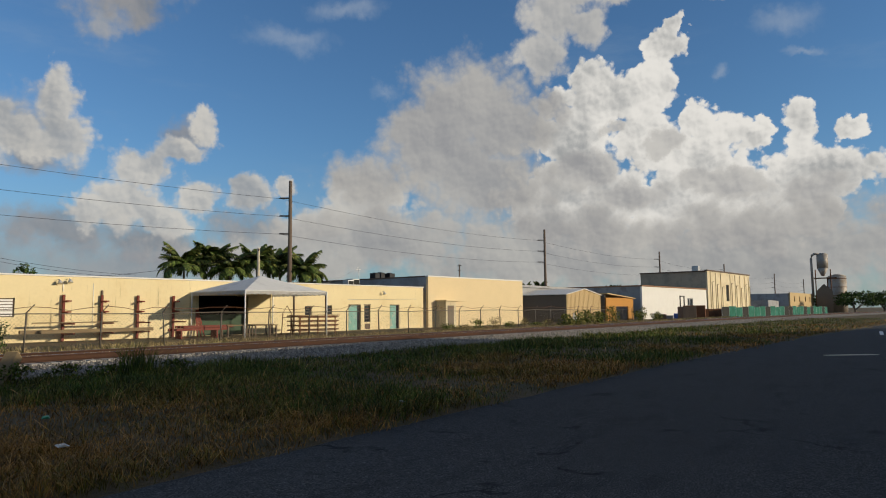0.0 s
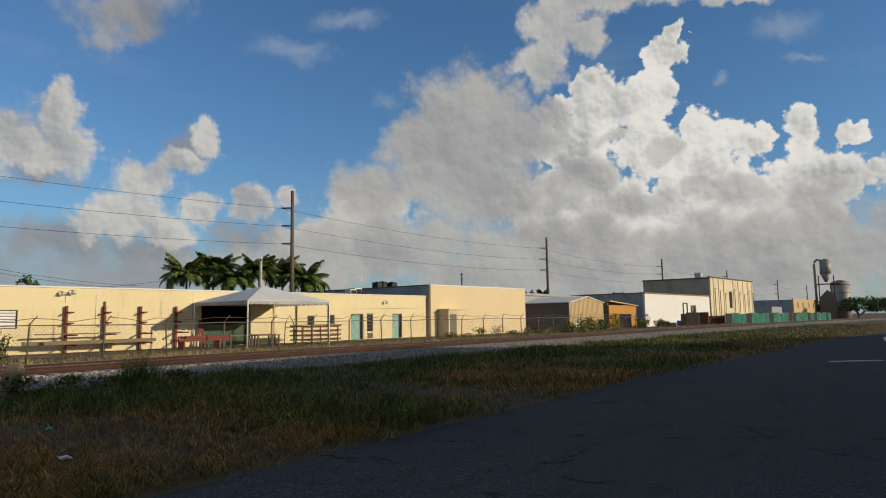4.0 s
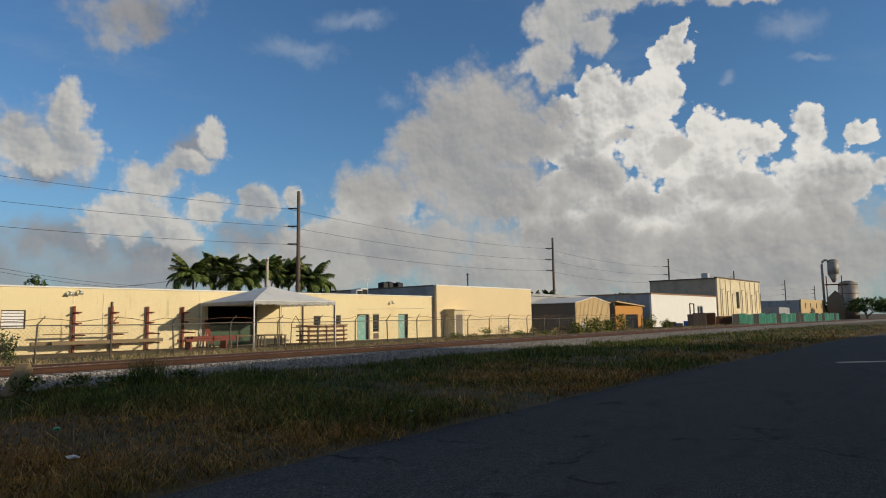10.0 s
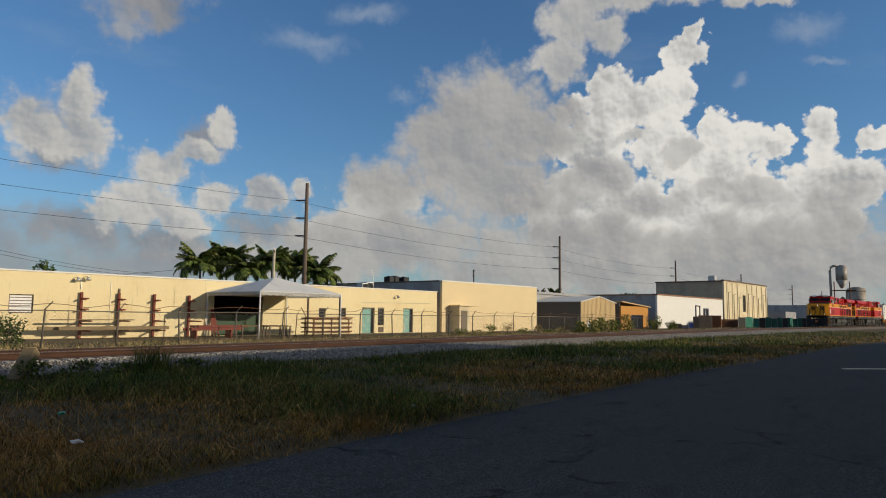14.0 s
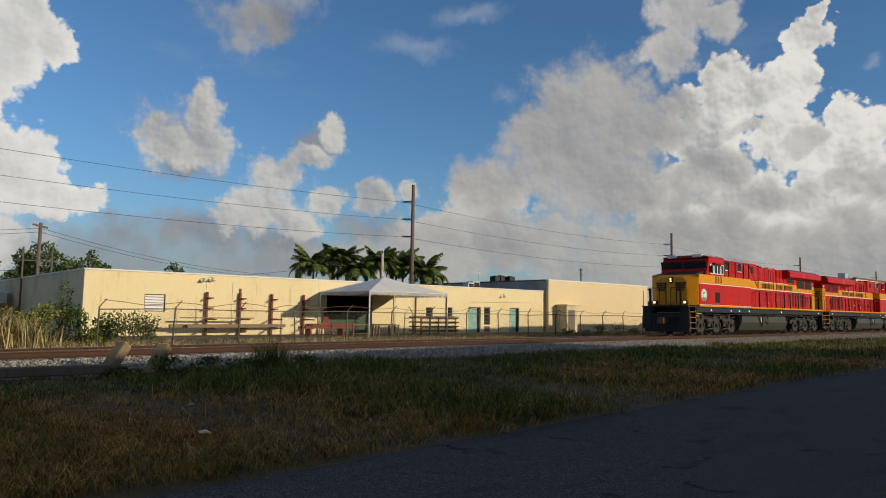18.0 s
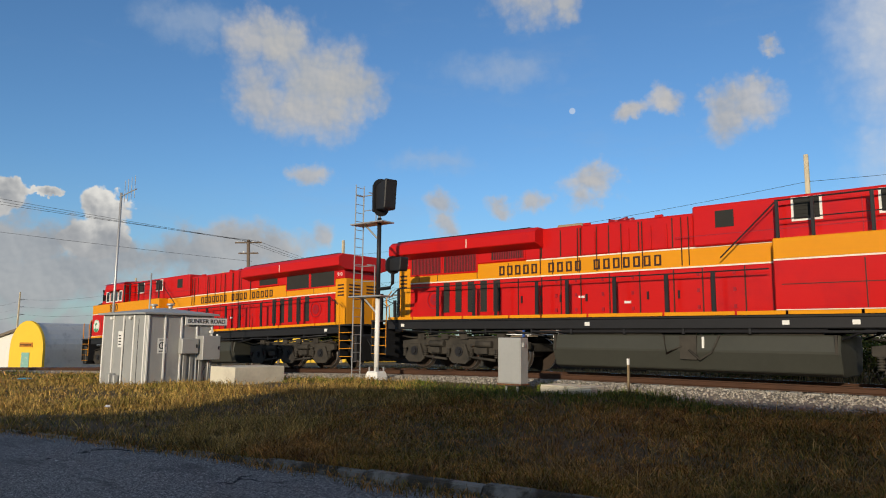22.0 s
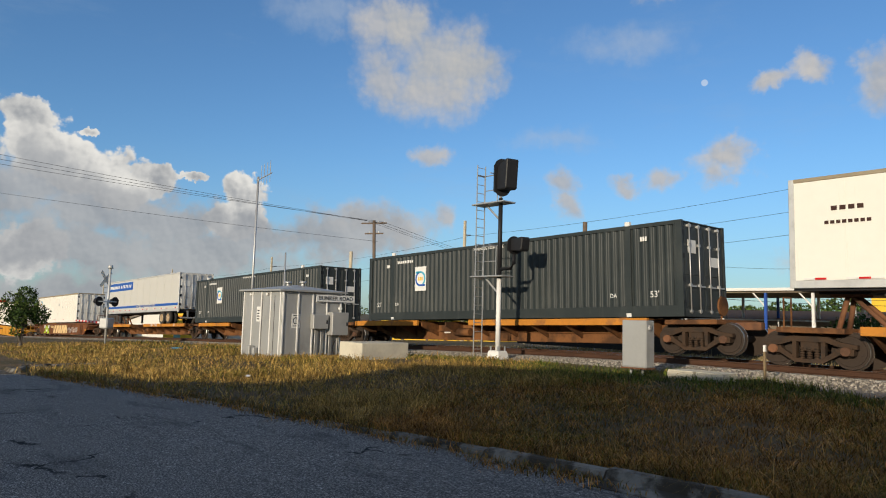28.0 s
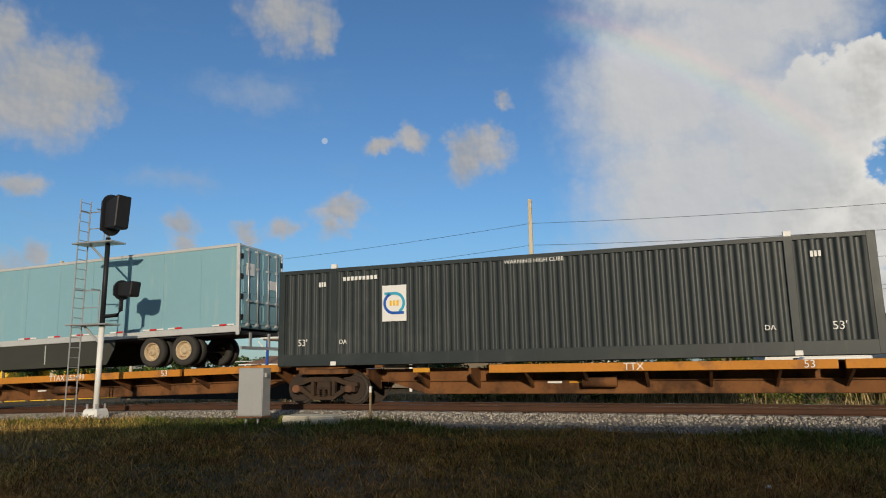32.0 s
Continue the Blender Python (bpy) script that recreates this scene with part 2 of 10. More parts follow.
    col = lay(col, SMALL, (0.46, 0.46, 0.46), (0.30, 0.35, 0.42), 1.0, 0.85)
    col = lay(col, SMALLB, (0.60, 0.58, 0.56), (0.34, 0.38, 0.44), 0.9, 0.85)
    col = lay(col, GREY_LEFT, (0.36, 0.36, 0.37), (0.24, 0.26, 0.29), 1.0, 0.9)
    col = lay(col, SUNLIT_LEFT, (0.74, 0.71, 0.65), (0.38, 0.40, 0.42), 0.5, 0.95, 1.1)
    col = lay(col, SUNLIT_TOP, (0.66, 0.64, 0.60), (0.40, 0.41, 0.42), 0.5, 0.95)
    col = lay(col, SUNLIT_EAST, (0.95, 0.92, 0.86), (0.42, 0.43, 0.43), 0.24, 1.0, 1.35)
    col = lay(col, FRONT_EAST, (0.66, 0.64, 0.60), (0.36, 0.36, 0.37), 0.45, 0.9, 1.0, 0.35)
    col = lay(col, GREY_EAST, (0.58, 0.56, 0.52), (0.34, 0.34, 0.35), 0.6, 0.95, 0.75)
    col = lay(col, TOWER, (0.95, 0.93, 0.88), (0.56, 0.56, 0.55), 0.2, 1.0, 0.8, 0.45)
    col = lay(col, RAIN, (0.79, 0.79, 0.78), (0.58, 0.60, 0.63), 0.85, 0.97, 0.3, 0.0)
    col = lay(col, LOW_GREY, (0.42, 0.42, 0.43), (0.27, 0.29, 0.33), 1.0, 0.85, 0.6, 0.1)
    # unseen broken cloud added overhead and behind, to grey the blue skylight
    cover = noise_of(nt, way, 2.6, 7.0, 0.6)
    outside = mth(nt, "MAXIMUM", ramp01(nt, el, 33.0, 44.0), ramp01(nt, mth(nt, "ABSOLUTE", az), 98.0, 112.0))
    thick = mth(nt, "MULTIPLY", mth(nt, "MULTIPLY", ramp01(nt, cover.outputs[0], 0.40, 0.56), outside), 0.8)
    col = mixc(nt, thick, col, mixc(nt, ramp01(nt, cover.outputs[0], 0.45, 0.75), (0.35, 0.34, 0.33), (0.25, 0.25, 0.25)))
    # rainbow: a ring of 42 degrees about the point opposite the sun, in the rain only
    anti = (-math.sin(radians(SUN_AZ)) * math.cos(radians(SUN_EL)), -math.cos(radians(SUN_AZ)) * math.cos(radians(SUN_EL)), -math.sin(radians(SUN_EL)))
    ang = mth(nt, "MULTIPLY", mth(nt, "ARCCOSINE", vmth(nt, "DOT_PRODUCT", way, anti).outputs["Value"]), 57.2958)
    bow = nt.nodes.new("ShaderNodeValToRGB")
    nt.links.new(ramp01(nt, ang, 39.6, 43.4, False), bow.inputs[0])
    stops = [(0.0, (0, 0, 0)), (0.22, (0.02, 0.015, 0.05)), (0.42, (0.015, 0.06, 0.055)), (0.58, (0.06, 0.075, 0.01)), (0.74, (0.12, 0.04, 0.01)), (1.0, (0, 0, 0))]
    bow.color_ramp.elements[0].color = (0, 0, 0, 1)
    bow.color_ramp.elements[1].color = (0, 0, 0, 1)
    for pos, c in stops[1:-1]:
        bow.color_ramp.elements.new(pos).color = (*c, 1)
    rain = mth(nt, "MULTIPLY", ramp01(nt, mth(nt, "ABSOLUTE", mth(nt, "SUBTRACT", az, 6.0)), 17.0, 9.0), ramp01(nt, el, 10.0, 22.0))
    col = mixc(nt, rain, col, mixc(nt, 1.0, col, bow.outputs[0], "ADD"))
    # daytime moon
    moon = (math.sin(radians(-27.9)) * math.cos(radians(18.45)), math.cos(radians(-27.9)) * math.cos(radians(18.45)), math.sin(radians(18.45)))
    near = vmth(nt, "DISTANCE", way, moon).outputs["Value"]
    disc = mth(nt, "MULTIPLY", ramp01(nt, near, 0.0049, 0.0036), mth(nt, "ADD", 0.2, mth(nt, "MULTIPLY", fine.outputs[0], 0.6)))
    col = mixc(nt, disc, col, (0.75, 0.80, 0.86))
    bg = nt.nodes.new("ShaderNodeBackground")
    nt.links.new(col, bg.inputs[0])
    out = nt.nodes.new("ShaderNodeOutputWorld")
    nt.links.new(bg.outputs[0], out.inputs[0])


make_world()
sun_data = bpy.data.lights.new("sun", "SUN")
sun_data.energy, sun_data.angle, sun_data.color = 4.2, radians(0.5), (1.0, 0.86, 0.66)
sun = new("sun", sun_data)
sun.matrix_world = look((math.sin(radians(SUN_AZ)) * 50, math.cos(radians(SUN_AZ)) * 50, 60), (math.sin(radians(SUN_AZ)) * 50 - math.sin(radians(SUN_AZ)) * 40, math.cos(radians(SUN_AZ)) * 50 - math.cos(radians(SUN_AZ)) * 40, 60 - 40 * math.tan(radians(SUN_EL))))

# ---- materials ----
def material(name, colour, rough=0.7, metal=0.0, vary=0.12, scale=3.0, bump=0.0, bump_scale=40.0, second=None, mix=(0.45, 0.65), mix_scale=0.6, spec=0.25, per_piece=0.0, streak=None, coat=0.0, stretch=(1, 1, 1), coat_rough=0.2):
    """A surface with grain at two scales; second: a colour for stains or wear; streak: a colour for runs down a wall."""
    m = bpy.data.materials.new(name)
    m.use_nodes = True
    nt = m.node_tree
    bsdf = nt.nodes["Principled BSDF"]
    geo = nt.nodes.new("ShaderNodeTexCoord").outputs["Object"]
    vec = vmth(nt, "MULTIPLY", geo, stretch).outputs[0]
    big, small = noise_of(nt, vec, scale, 5.0, 0.6), noise_of(nt, vec, scale * 9, 4.0, 0.6)
    col = mixc(nt, 0.0, colour, colour)
    if second:
        patch = noise_of(nt, vec, mix_scale, 7.0, 0.65)
        col = mixc(nt, ramp01(nt, patch.outputs[0], mix[0], mix[1]), col, second)
    if streak:
        run = noise_of(nt, vmth(nt, "MULTIPLY", geo, (3.6, 3.6, 0.3)).outputs[0], 1.0, 7.0, 0.75)
        where = noise_of(nt, geo, 0.22, 3.0, 0.5)
        col = mixc(nt, mth(nt, "MULTIPLY", ramp01(nt, run.outputs[0], 0.55, 0.72), ramp01(nt, where.outputs[0], 0.42, 0.62)), col, streak)
    tone = mth(nt, "ADD", mth(nt, "MULTIPLY", mth(nt, "SUBTRACT", big.outputs[0], 0.5), 2.2 * vary), mth(nt, "MULTIPLY", mth(nt, "SUBTRACT", small.outputs[0], 0.5), 1.6 * vary))
    if per_piece:
        info = nt.nodes.new("ShaderNodeObjectInfo").outputs["Random"]
        isl = nt.nodes.new("ShaderNodeNewGeometry").outputs["Random Per Island"]
        tone = mth(nt, "ADD", tone, mth(nt, "MULTIPLY", mth(nt, "SUBTRACT", mth(nt, "FRACT", mth(nt, "ADD", info, isl)), 0.5), per_piece))
    gain = mth(nt, "ADD", 1.0, tone)
    scaled = vmth(nt, "SCALE", col)
    nt.links.new(gain, scaled.inputs[3])
    nt.links.new(scaled.outputs[0], bsdf.inputs["Base Color"])
    r = mth(nt, "ADD", rough, mth(nt, "MULTIPLY", mth(nt, "SUBTRACT", small.outputs[0], 0.5), 0.25 * min(1, rough + 0.2)))
    nt.links.new(r, bsdf.inputs["Roughness"])
    bsdf.inputs["Metallic"].default_value = metal
    bsdf.inputs["Specular IOR Level"].default_value = spec
    bsdf.inputs["Coat Weight"].default_value = coat
    bsdf.inputs["Coat Roughness"].default_value = coat_rough
    if bump:
        b = nt.nodes.new("ShaderNodeBump")
        b.inputs["Distance"].default_value = bump
        b.inputs["Strength"].default_value = 0.7
        nt.links.new(noise_of(nt, vec, bump_scale, 5.0, 0.65).outputs[0], b.inputs["Height"])
        nt.links.new(b.outputs[0], bsdf.inputs["Normal"])
    return m


def glass(name, colour=(0.02, 0.025, 0.03), rough=0.06):
    m = bpy.data.materials.new(name)
    m.use_nodes = True
    b = m.node_tree.nodes["Principled BSDF"]
    b.inputs["Base Color"].default_value, b.inputs["Roughness"].default_value = (*colour, 1), rough
    b.inputs["Specular IOR Level"].default_value = 0.8
    return m


def glowing(name, colour, strength):
    m = bpy.data.materials.new(name)
    m.use_nodes = True
    b = m.node_tree.nodes["Principled BSDF"]
    b.inputs["Base Color"].default_value, b.inputs["Emission Color"].default_value = (*colour, 1), (*colour, 1)
    b.inputs["Emission Strength"].default_value = strength
    return m


def soil_and_grass():
    """Verge: straw, green growth and bare soil in patches."""
    m = bpy.data.materials.new("verge_ground")
    m.use_nodes = True
    nt = m.node_tree
    bsdf = nt.nodes["Principled BSDF"]
    geo = nt.nodes.new("ShaderNodeTexCoord").outputs["Object"]
    a, b, c = noise_of(nt, geo, 0.35, 6.0, 0.65), noise_of(nt, geo, 2.6, 6.0, 0.7), noise_of(nt, geo, 30.0, 4.0, 0.7)
    col = mixc(nt, ramp01(nt, a.outputs[0], 0.4, 0.62), (0.085, 0.066, 0.018), (0.16, 0.10, 0.042))
    col = mixc(nt, ramp01(nt, b.outputs[0], 0.52, 0.7), col, (0.10, 0.075, 0.045))
    col = mixc(nt, ramp01(nt, c.outputs[0], 0.35, 0.75), col, mixc(nt, 0.55, col, (0.02, 0.02, 0.01)))
    nt.links.new(col, bsdf.inputs["Base Color"])
    bsdf.inputs["Roughness"].default_value = 0.95
    bump = nt.nodes.new("ShaderNodeBump")
    bump.inputs["Distance"].default_value, bump.inputs["Strength"].default_value = 0.05, 0.8
    nt.links.new(c.outputs[0], bump.inputs["Height"])
    nt.links.new(bump.outputs[0], bsdf.inputs["Normal"])
    return m


def blades(name, green, straw, scale=0.35, lean=0.5):
    """Grass and leaves: patches of green and straw, blade by blade."""
    m = bpy.data.materials.new(name)
    m.use_nodes = True
    nt = m.node_tree
    bsdf = nt.nodes["Principled BSDF"]
    geo = nt.nodes.new("ShaderNodeTexCoord").outputs["Object"]
    isl = nt.nodes.new("ShaderNodeNewGeometry").outputs["Random Per Island"]
    a = noise_of(nt, geo, scale, 5.0, 0.65)
    pick = mth(nt, "ADD", mth(nt, "MULTIPLY", mth(nt, "SUBTRACT", isl, 0.5), 0.30), a.outputs[0])
    col = mixc(nt, ramp01(nt, pick, lean - 0.12, lean + 0.12), green, straw)
    tuft = noise_of(nt, geo, 2.2, 4.0, 0.7)
    shade = mth(nt, "MULTIPLY", mth(nt, "ADD", 0.3, mth(nt, "MULTIPLY", mth(nt, "FRACT", mth(nt, "MULTIPLY", isl, 17.0)), 1.4)), mth(nt, "ADD", 0.5, ramp01(nt, tuft.outputs[0], 0.3, 0.7)))
    sc = vmth(nt, "SCALE", col)
    nt.links.new(shade, sc.inputs[3])
    nt.links.new(sc.outputs[0], bsdf.inputs["Base Color"])
    bsdf.inputs["Roughness"].default_value = 0.75
    bsdf.inputs["Specular IOR Level"].default_value = 0.25
    return m


def asphalt_surface():
    m = bpy.data.materials.new("asphalt")
    m.use_nodes = True
    nt = m.node_tree
    bsdf = nt.nodes["Principled BSDF"]
    geo = nt.nodes.new("ShaderNodeTexCoord").outputs["Object"]
    a, b, c = noise_of(nt, geo, 0.4, 6.0, 0.6), noise_of(nt, geo, 6.0, 6.0, 0.7), noise_of(nt, geo, 55.0, 4.0, 0.75)
    col = mixc(nt, a.outputs[0], (0.030, 0.030, 0.030), (0.046, 0.046, 0.045))
    col = mixc(nt, ramp01(nt, b.outputs[0], 0.45, 0.75), col, (0.026, 0.026, 0.026))
    col = mixc(nt, ramp01(nt, c.outputs[0], 0.49, 0.60), col, (0.13, 0.127, 0.12))
    col = mixc(nt, ramp01(nt, c.outputs[0], 0.47, 0.38), col, (0.012, 0.012, 0.012))
    # coarse chippings and dark oily blotches
    chips = noise_of(nt, geo, 17.0, 3.0, 0.8)
    col = mixc(nt, ramp01(nt, chips.outputs[0], 0.56, 0.66), col, vmth(nt, "MULTIPLY", col, (1.9, 1.9, 1.9)).outputs[0])
    blot = noise_of(nt, vmth(nt, "MULTIPLY", geo, (0.5, 1.6, 1)).outputs[0], 1.1, 6.0, 0.7)
    col = mixc(nt, mth(nt, "MULTIPLY", ramp01(nt, blot.outputs[0], 0.52, 0.68), 0.55), col, (0.014, 0.014, 0.015))
    # paler towards the west
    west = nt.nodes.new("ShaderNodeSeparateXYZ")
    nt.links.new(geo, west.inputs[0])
    west_pale = mth(nt, "MULTIPLY", ramp01(nt, mth(nt, "ADD", west.outputs[0], mth(nt, "MULTIPLY", a.outputs[0], 8.0)), 9.0, -4.0), 0.75)
    col = mixc(nt, west_pale, col, vmth(nt, "MULTIPLY", col, (3.9, 3.85, 3.75)).outputs[0])
    # darker towards the east
    east_dark = ramp01(nt, mth(nt, "ADD", west.outputs[0], mth(nt, "MULTIPLY", a.outputs[0], 4.0)), 4.0, 12.0)
    col = mixc(nt, east_dark, col, vmth(nt, "MULTIPLY", col, (0.56, 0.58, 0.62)).outputs[0])
    # fine crack network
    bent = vmth(nt, "ADD", geo, vmth(nt, "MULTIPLY", noise_of(nt, geo, 1.3, 5.0, 0.6).outputs["Color"], (1.4, 1.4, 0)).outputs[0]).outputs[0]
    v = nt.nodes.new("ShaderNodeTexVoronoi")
    v.feature = "DISTANCE_TO_EDGE"
    v.inputs["Scale"].default_value = 0.42
    nt.links.new(bent, v.inputs["Vector"])
    crack = mth(nt, "MULTIPLY", ramp01(nt, v.outputs["Distance"], 0.022, 0.004), ramp01(nt, noise_of(nt, geo, 0.9, 3.0, 0.6).outputs[0], 0.5, 0.6))
    col = mixc(nt, crack, col, (0.006, 0.006, 0.006))
    nt.links.new(col, bsdf.inputs["Base Color"])
    bsdf.inputs["Roughness"].default_value = 0.88
    bsdf.inputs["Specular IOR Level"].default_value = 0.3
    bump = nt.nodes.new("ShaderNodeBump")
    bump.inputs["Distance"].default_value, bump.inputs["Strength"].default_value = 0.006, 0.9
    nt.links.new(mth(nt, "SUBTRACT", c.outputs[0], crack), bump.inputs["Height"])
    nt.links.new(bump.outputs[0], bsdf.inputs["Normal"])
    return m


M_GROUND = soil_and_grass()
M_ASPHALT = asphalt_surface()
M_GRASS = blades("grass_blades", (0.135, 0.114, 0.014), (0.38, 0.18, 0.04), 0.3, 0.47)
M_GREEN_GRASS = blades("green_grass", (0.062, 0.098, 0.011), (0.17, 0.15, 0.028), 0.5, 0.54)
M_STRAW = blades("dry_weeds", (0.16, 0.15, 0.05), (0.34, 0.25, 0.12), 0.4, 0.45)
M_THATCH = blades("dead_thatch", (0.20, 0.125, 0.028), (0.42, 0.24, 0.07), 0.4, 0.45)
M_LEAF = blades("leaves", (0.035, 0.07, 0.014), (0.09, 0.12, 0.025), 0.8, 0.55)
M_PALM = blades("palm_fronds", (0.07, 0.11, 0.022), (0.16, 0.15, 0.04), 0.6, 0.58)
M_VINE = blades("vine_leaves", (0.075, 0.115, 0.016), (0.21, 0.19, 0.045), 0.5, 0.5)
# dry grass brightened to gold, with the low sun in its colour
M_SUN_GOLD = blades("golden_grass", (0.17, 0.15, 0.022), (0.42, 0.27, 0.075), 0.3, 0.42)
M_FENCE = material("dull_fence_wire", (0.12, 0.103, 0.08), 0.6, vary=0.1, scale=2)
M_BARK = material("bark", (0.16, 0.13, 0.10), 0.95, vary=0.3, scale=4, bump=0.02, bump_scale=20)
M_BALLAST_BED = material("ballast_bed", (0.22, 0.195, 0.17), 0.95, vary=0.35, scale=8, bump=0.03, bump_scale=18)
M_STONE = material("ballast_stone", (0.33, 0.295, 0.245), 0.9, vary=0.15, scale=3, per_piece=1.1)
M_TIE = material("concrete_tie", (0.34, 0.32, 0.29), 0.9, vary=0.2, scale=2, per_piece=0.25, second=(0.2, 0.14, 0.1), mix=(0.5, 0.7))
M_RAIL = material("rusty_rail", (0.07, 0.033, 0.018), 0.8, vary=0.25, scale=2, second=(0.055, 0.027, 0.016), bump=0.003, bump_scale=60)
M_RAILTOP = material("polished_rail", (0.55, 0.53, 0.5), 0.25, metal=1.0, vary=0.1, scale=1)
M_CONCRETE = material("kerb_concrete", (0.30, 0.28, 0.24), 0.9, vary=0.25, scale=1.6, bump=0.01, bump_scale=30, second=(0.07, 0.058, 0.042), mix=(0.42, 0.58), mix_scale=2.0, per_piece=0.2)
M_CREAM = material("cream_stucco", (0.80, 0.67, 0.39), 0.9, vary=0.07, scale=0.7, bump=0.004, bump_scale=60, second=(0.71, 0.57, 0.31), mix=(0.48, 0.7), mix_scale=0.35, streak=(0.15, 0.115, 0.07))
M_CREAM_B = material("tan_stucco", (0.74, 0.59, 0.35), 0.9, vary=0.05, scale=0.7, bump=0.003, bump_scale=60, second=(0.70, 0.58, 0.36), mix=(0.5, 0.8), mix_scale=0.3)
M_CREAM_OLD = material("aged_cream_paint", (0.72, 0.62, 0.42), 0.9, vary=0.1, scale=0.8, streak=(0.34, 0.28, 0.2), second=(0.6, 0.5, 0.32), mix_scale=0.3)
M_WHITE_WALL = material("white_wall", (0.78, 0.76, 0.70), 0.85, vary=0.06, scale=0.8, streak=(0.5, 0.46, 0.38))
M_COPING = material("pale_coping", (0.78, 0.75, 0.68), 0.8, vary=0.08, scale=1.5)
M_ROOF = material("flat_roofing", (0.32, 0.30, 0.28), 0.95, vary=0.2, scale=1.0)
# aged wall with the shade of the big hall's side mixed into its tan
M_SHADE_WALL = material("aged_shaded_wall", (0.50, 0.42, 0.30), 0.9, vary=0.08, scale=0.5, second=(0.40, 0.34, 0.25), streak=(0.3, 0.26, 0.2))
M_VAULT = material("pale_concrete", (0.62, 0.57, 0.45), 0.9, vary=0.12, scale=1.5, bump=0.004, bump_scale=60, second=(0.50, 0.45, 0.36))
M_HUT = material("dull_hut_aluminium", (0.40, 0.40, 0.385), 0.5, metal=0.3, vary=0.08, scale=1.5, second=(0.31, 0.31, 0.30), mix=(0.5, 0.72), mix_scale=0.9, streak=(0.27, 0.26, 0.24))
M_RED_STEEL = material("red_oxide_steel", (0.18, 0.035, 0.02), 0.6, vary=0.2, scale=3)
M_CANVAS = material("grey_canvas", (0.72, 0.71, 0.67), 0.9, vary=0.08, scale=1.2, second=(0.56, 0.55, 0.52), mix=(0.5, 0.75), mix_scale=0.8)
M_WHITE_PAINT = material("white_paint", (0.78, 0.77, 0.73), 0.5, vary=0.06, scale=3)
M_GALV = material("galvanised_steel", (0.50, 0.50, 0.49), 0.45, metal=0.6, vary=0.1, scale=3)
M_ALUM = material("weathered_aluminium", (0.60, 0.60, 0.58), 0.5, metal=0.35, vary=0.07, scale=1.5, second=(0.46, 0.46, 0.45), mix=(0.5, 0.72), mix_scale=0.9)
M_BLACK = material("black_paint", (0.018, 0.018, 0.02), 0.5, vary=0.2, scale=3)
M_DARK = material("dark_interior", (0.03, 0.03, 0.028), 0.95, vary=0.2, scale=2)
M_DARKGREEN = material("dark_green_paint", (0.06, 0.10, 0.06), 0.8, vary=0.2, scale=1.5)
M_TEAL_DOOR = material("teal_door_paint", (0.22, 0.42, 0.36), 0.7, vary=0.2, scale=3, second=(0.5, 0.5, 0.4), mix=(0.52, 0.68), mix_scale=2.5)
M_RUST = material("rusted_steel", (0.20, 0.09, 0.045), 0.9, vary=0.3, scale=3, second=(0.10, 0.055, 0.035), bump=0.004, bump_scale=40)
M_WOOD_POLE = material("weathered_pole_wood", (0.16, 0.12, 0.09), 0.95, vary=0.3, scale=2, bump=0.008, bump_scale=15, stretch=(4, 4, 0.3))
M_CONC_POLE = material("concrete_pole", (0.58, 0.50, 0.36), 0.9, vary=0.12, scale=1.2, second=(0.44, 0.38, 0.27))
M_TIMBER = material("old_timber", (0.23, 0.17, 0.095), 0.9, vary=0.3, scale=2, stretch=(0.4, 5, 5), bump=0.004, bump_scale=25)
M_CABLE = material("black_cable", (0.02, 0.02, 0.022), 0.6)
M_TAN_METAL = material("tan_corrugated", (0.55, 0.40, 0.20), 0.6, vary=0.06, scale=1)
M_BROWN_METAL = material("brown_cladding", (0.19, 0.155, 0.115), 0.7, vary=0.08, scale=1)
M_ORANGE = material("orange_wall", (0.52, 0.25, 0.06), 0.8, vary=0.1, scale=1)
M_YELLOW_WALL = material("yellow_wall", (0.80, 0.52, 0.05), 0.8, vary=0.06, scale=0.6)
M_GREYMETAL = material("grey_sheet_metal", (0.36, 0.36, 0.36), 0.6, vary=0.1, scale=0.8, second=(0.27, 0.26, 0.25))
M_SILO = material("silo_steel", (0.40, 0.36, 0.31), 0.6, metal=0.2, vary=0.12, scale=0.6, second=(0.34, 0.27, 0.2))
M_MESH_GREEN = material("green_windscreen", (0.02, 0.13, 0.085), 0.85, vary=0.3, scale=0.8, second=(0.05, 0.2, 0.15))
M_MESH_BLACK = material("black_windscreen", (0.035, 0.034, 0.03), 0.9, vary=0.25, scale=0.8)
M_BLUE = material("blue_paint", (0.03, 0.09, 0.36), 0.5, vary=0.1, scale=2)
M_TERRA = material("terracotta_roof", (0.30, 0.17, 0.10), 0.9, vary=0.2, scale=2)
M_GLASS = glass("dark_window_glass")
M_LAMP = glowing("headlight", (1.0, 0.66, 0.34), 2.2)
M_GREEN_SIGN = material("green_sign", (0.02, 0.22, 0.12), 0.5)
# rolling stock
M_RED = material("locomotive_red", (0.52, 0.009, 0.008), 0.5, vary=0.05, scale=0.5, spec=0.06, coat=0.35, second=(0.42, 0.009, 0.012), mix=(0.5, 0.75), bump=0.02, bump_scale=1.1, coat_rough=0.13)
M_DARKRED = material("locomotive_dark_red", (0.30, 0.012, 0.02), 0.4, vary=0.08, scale=1, coat=0.2)
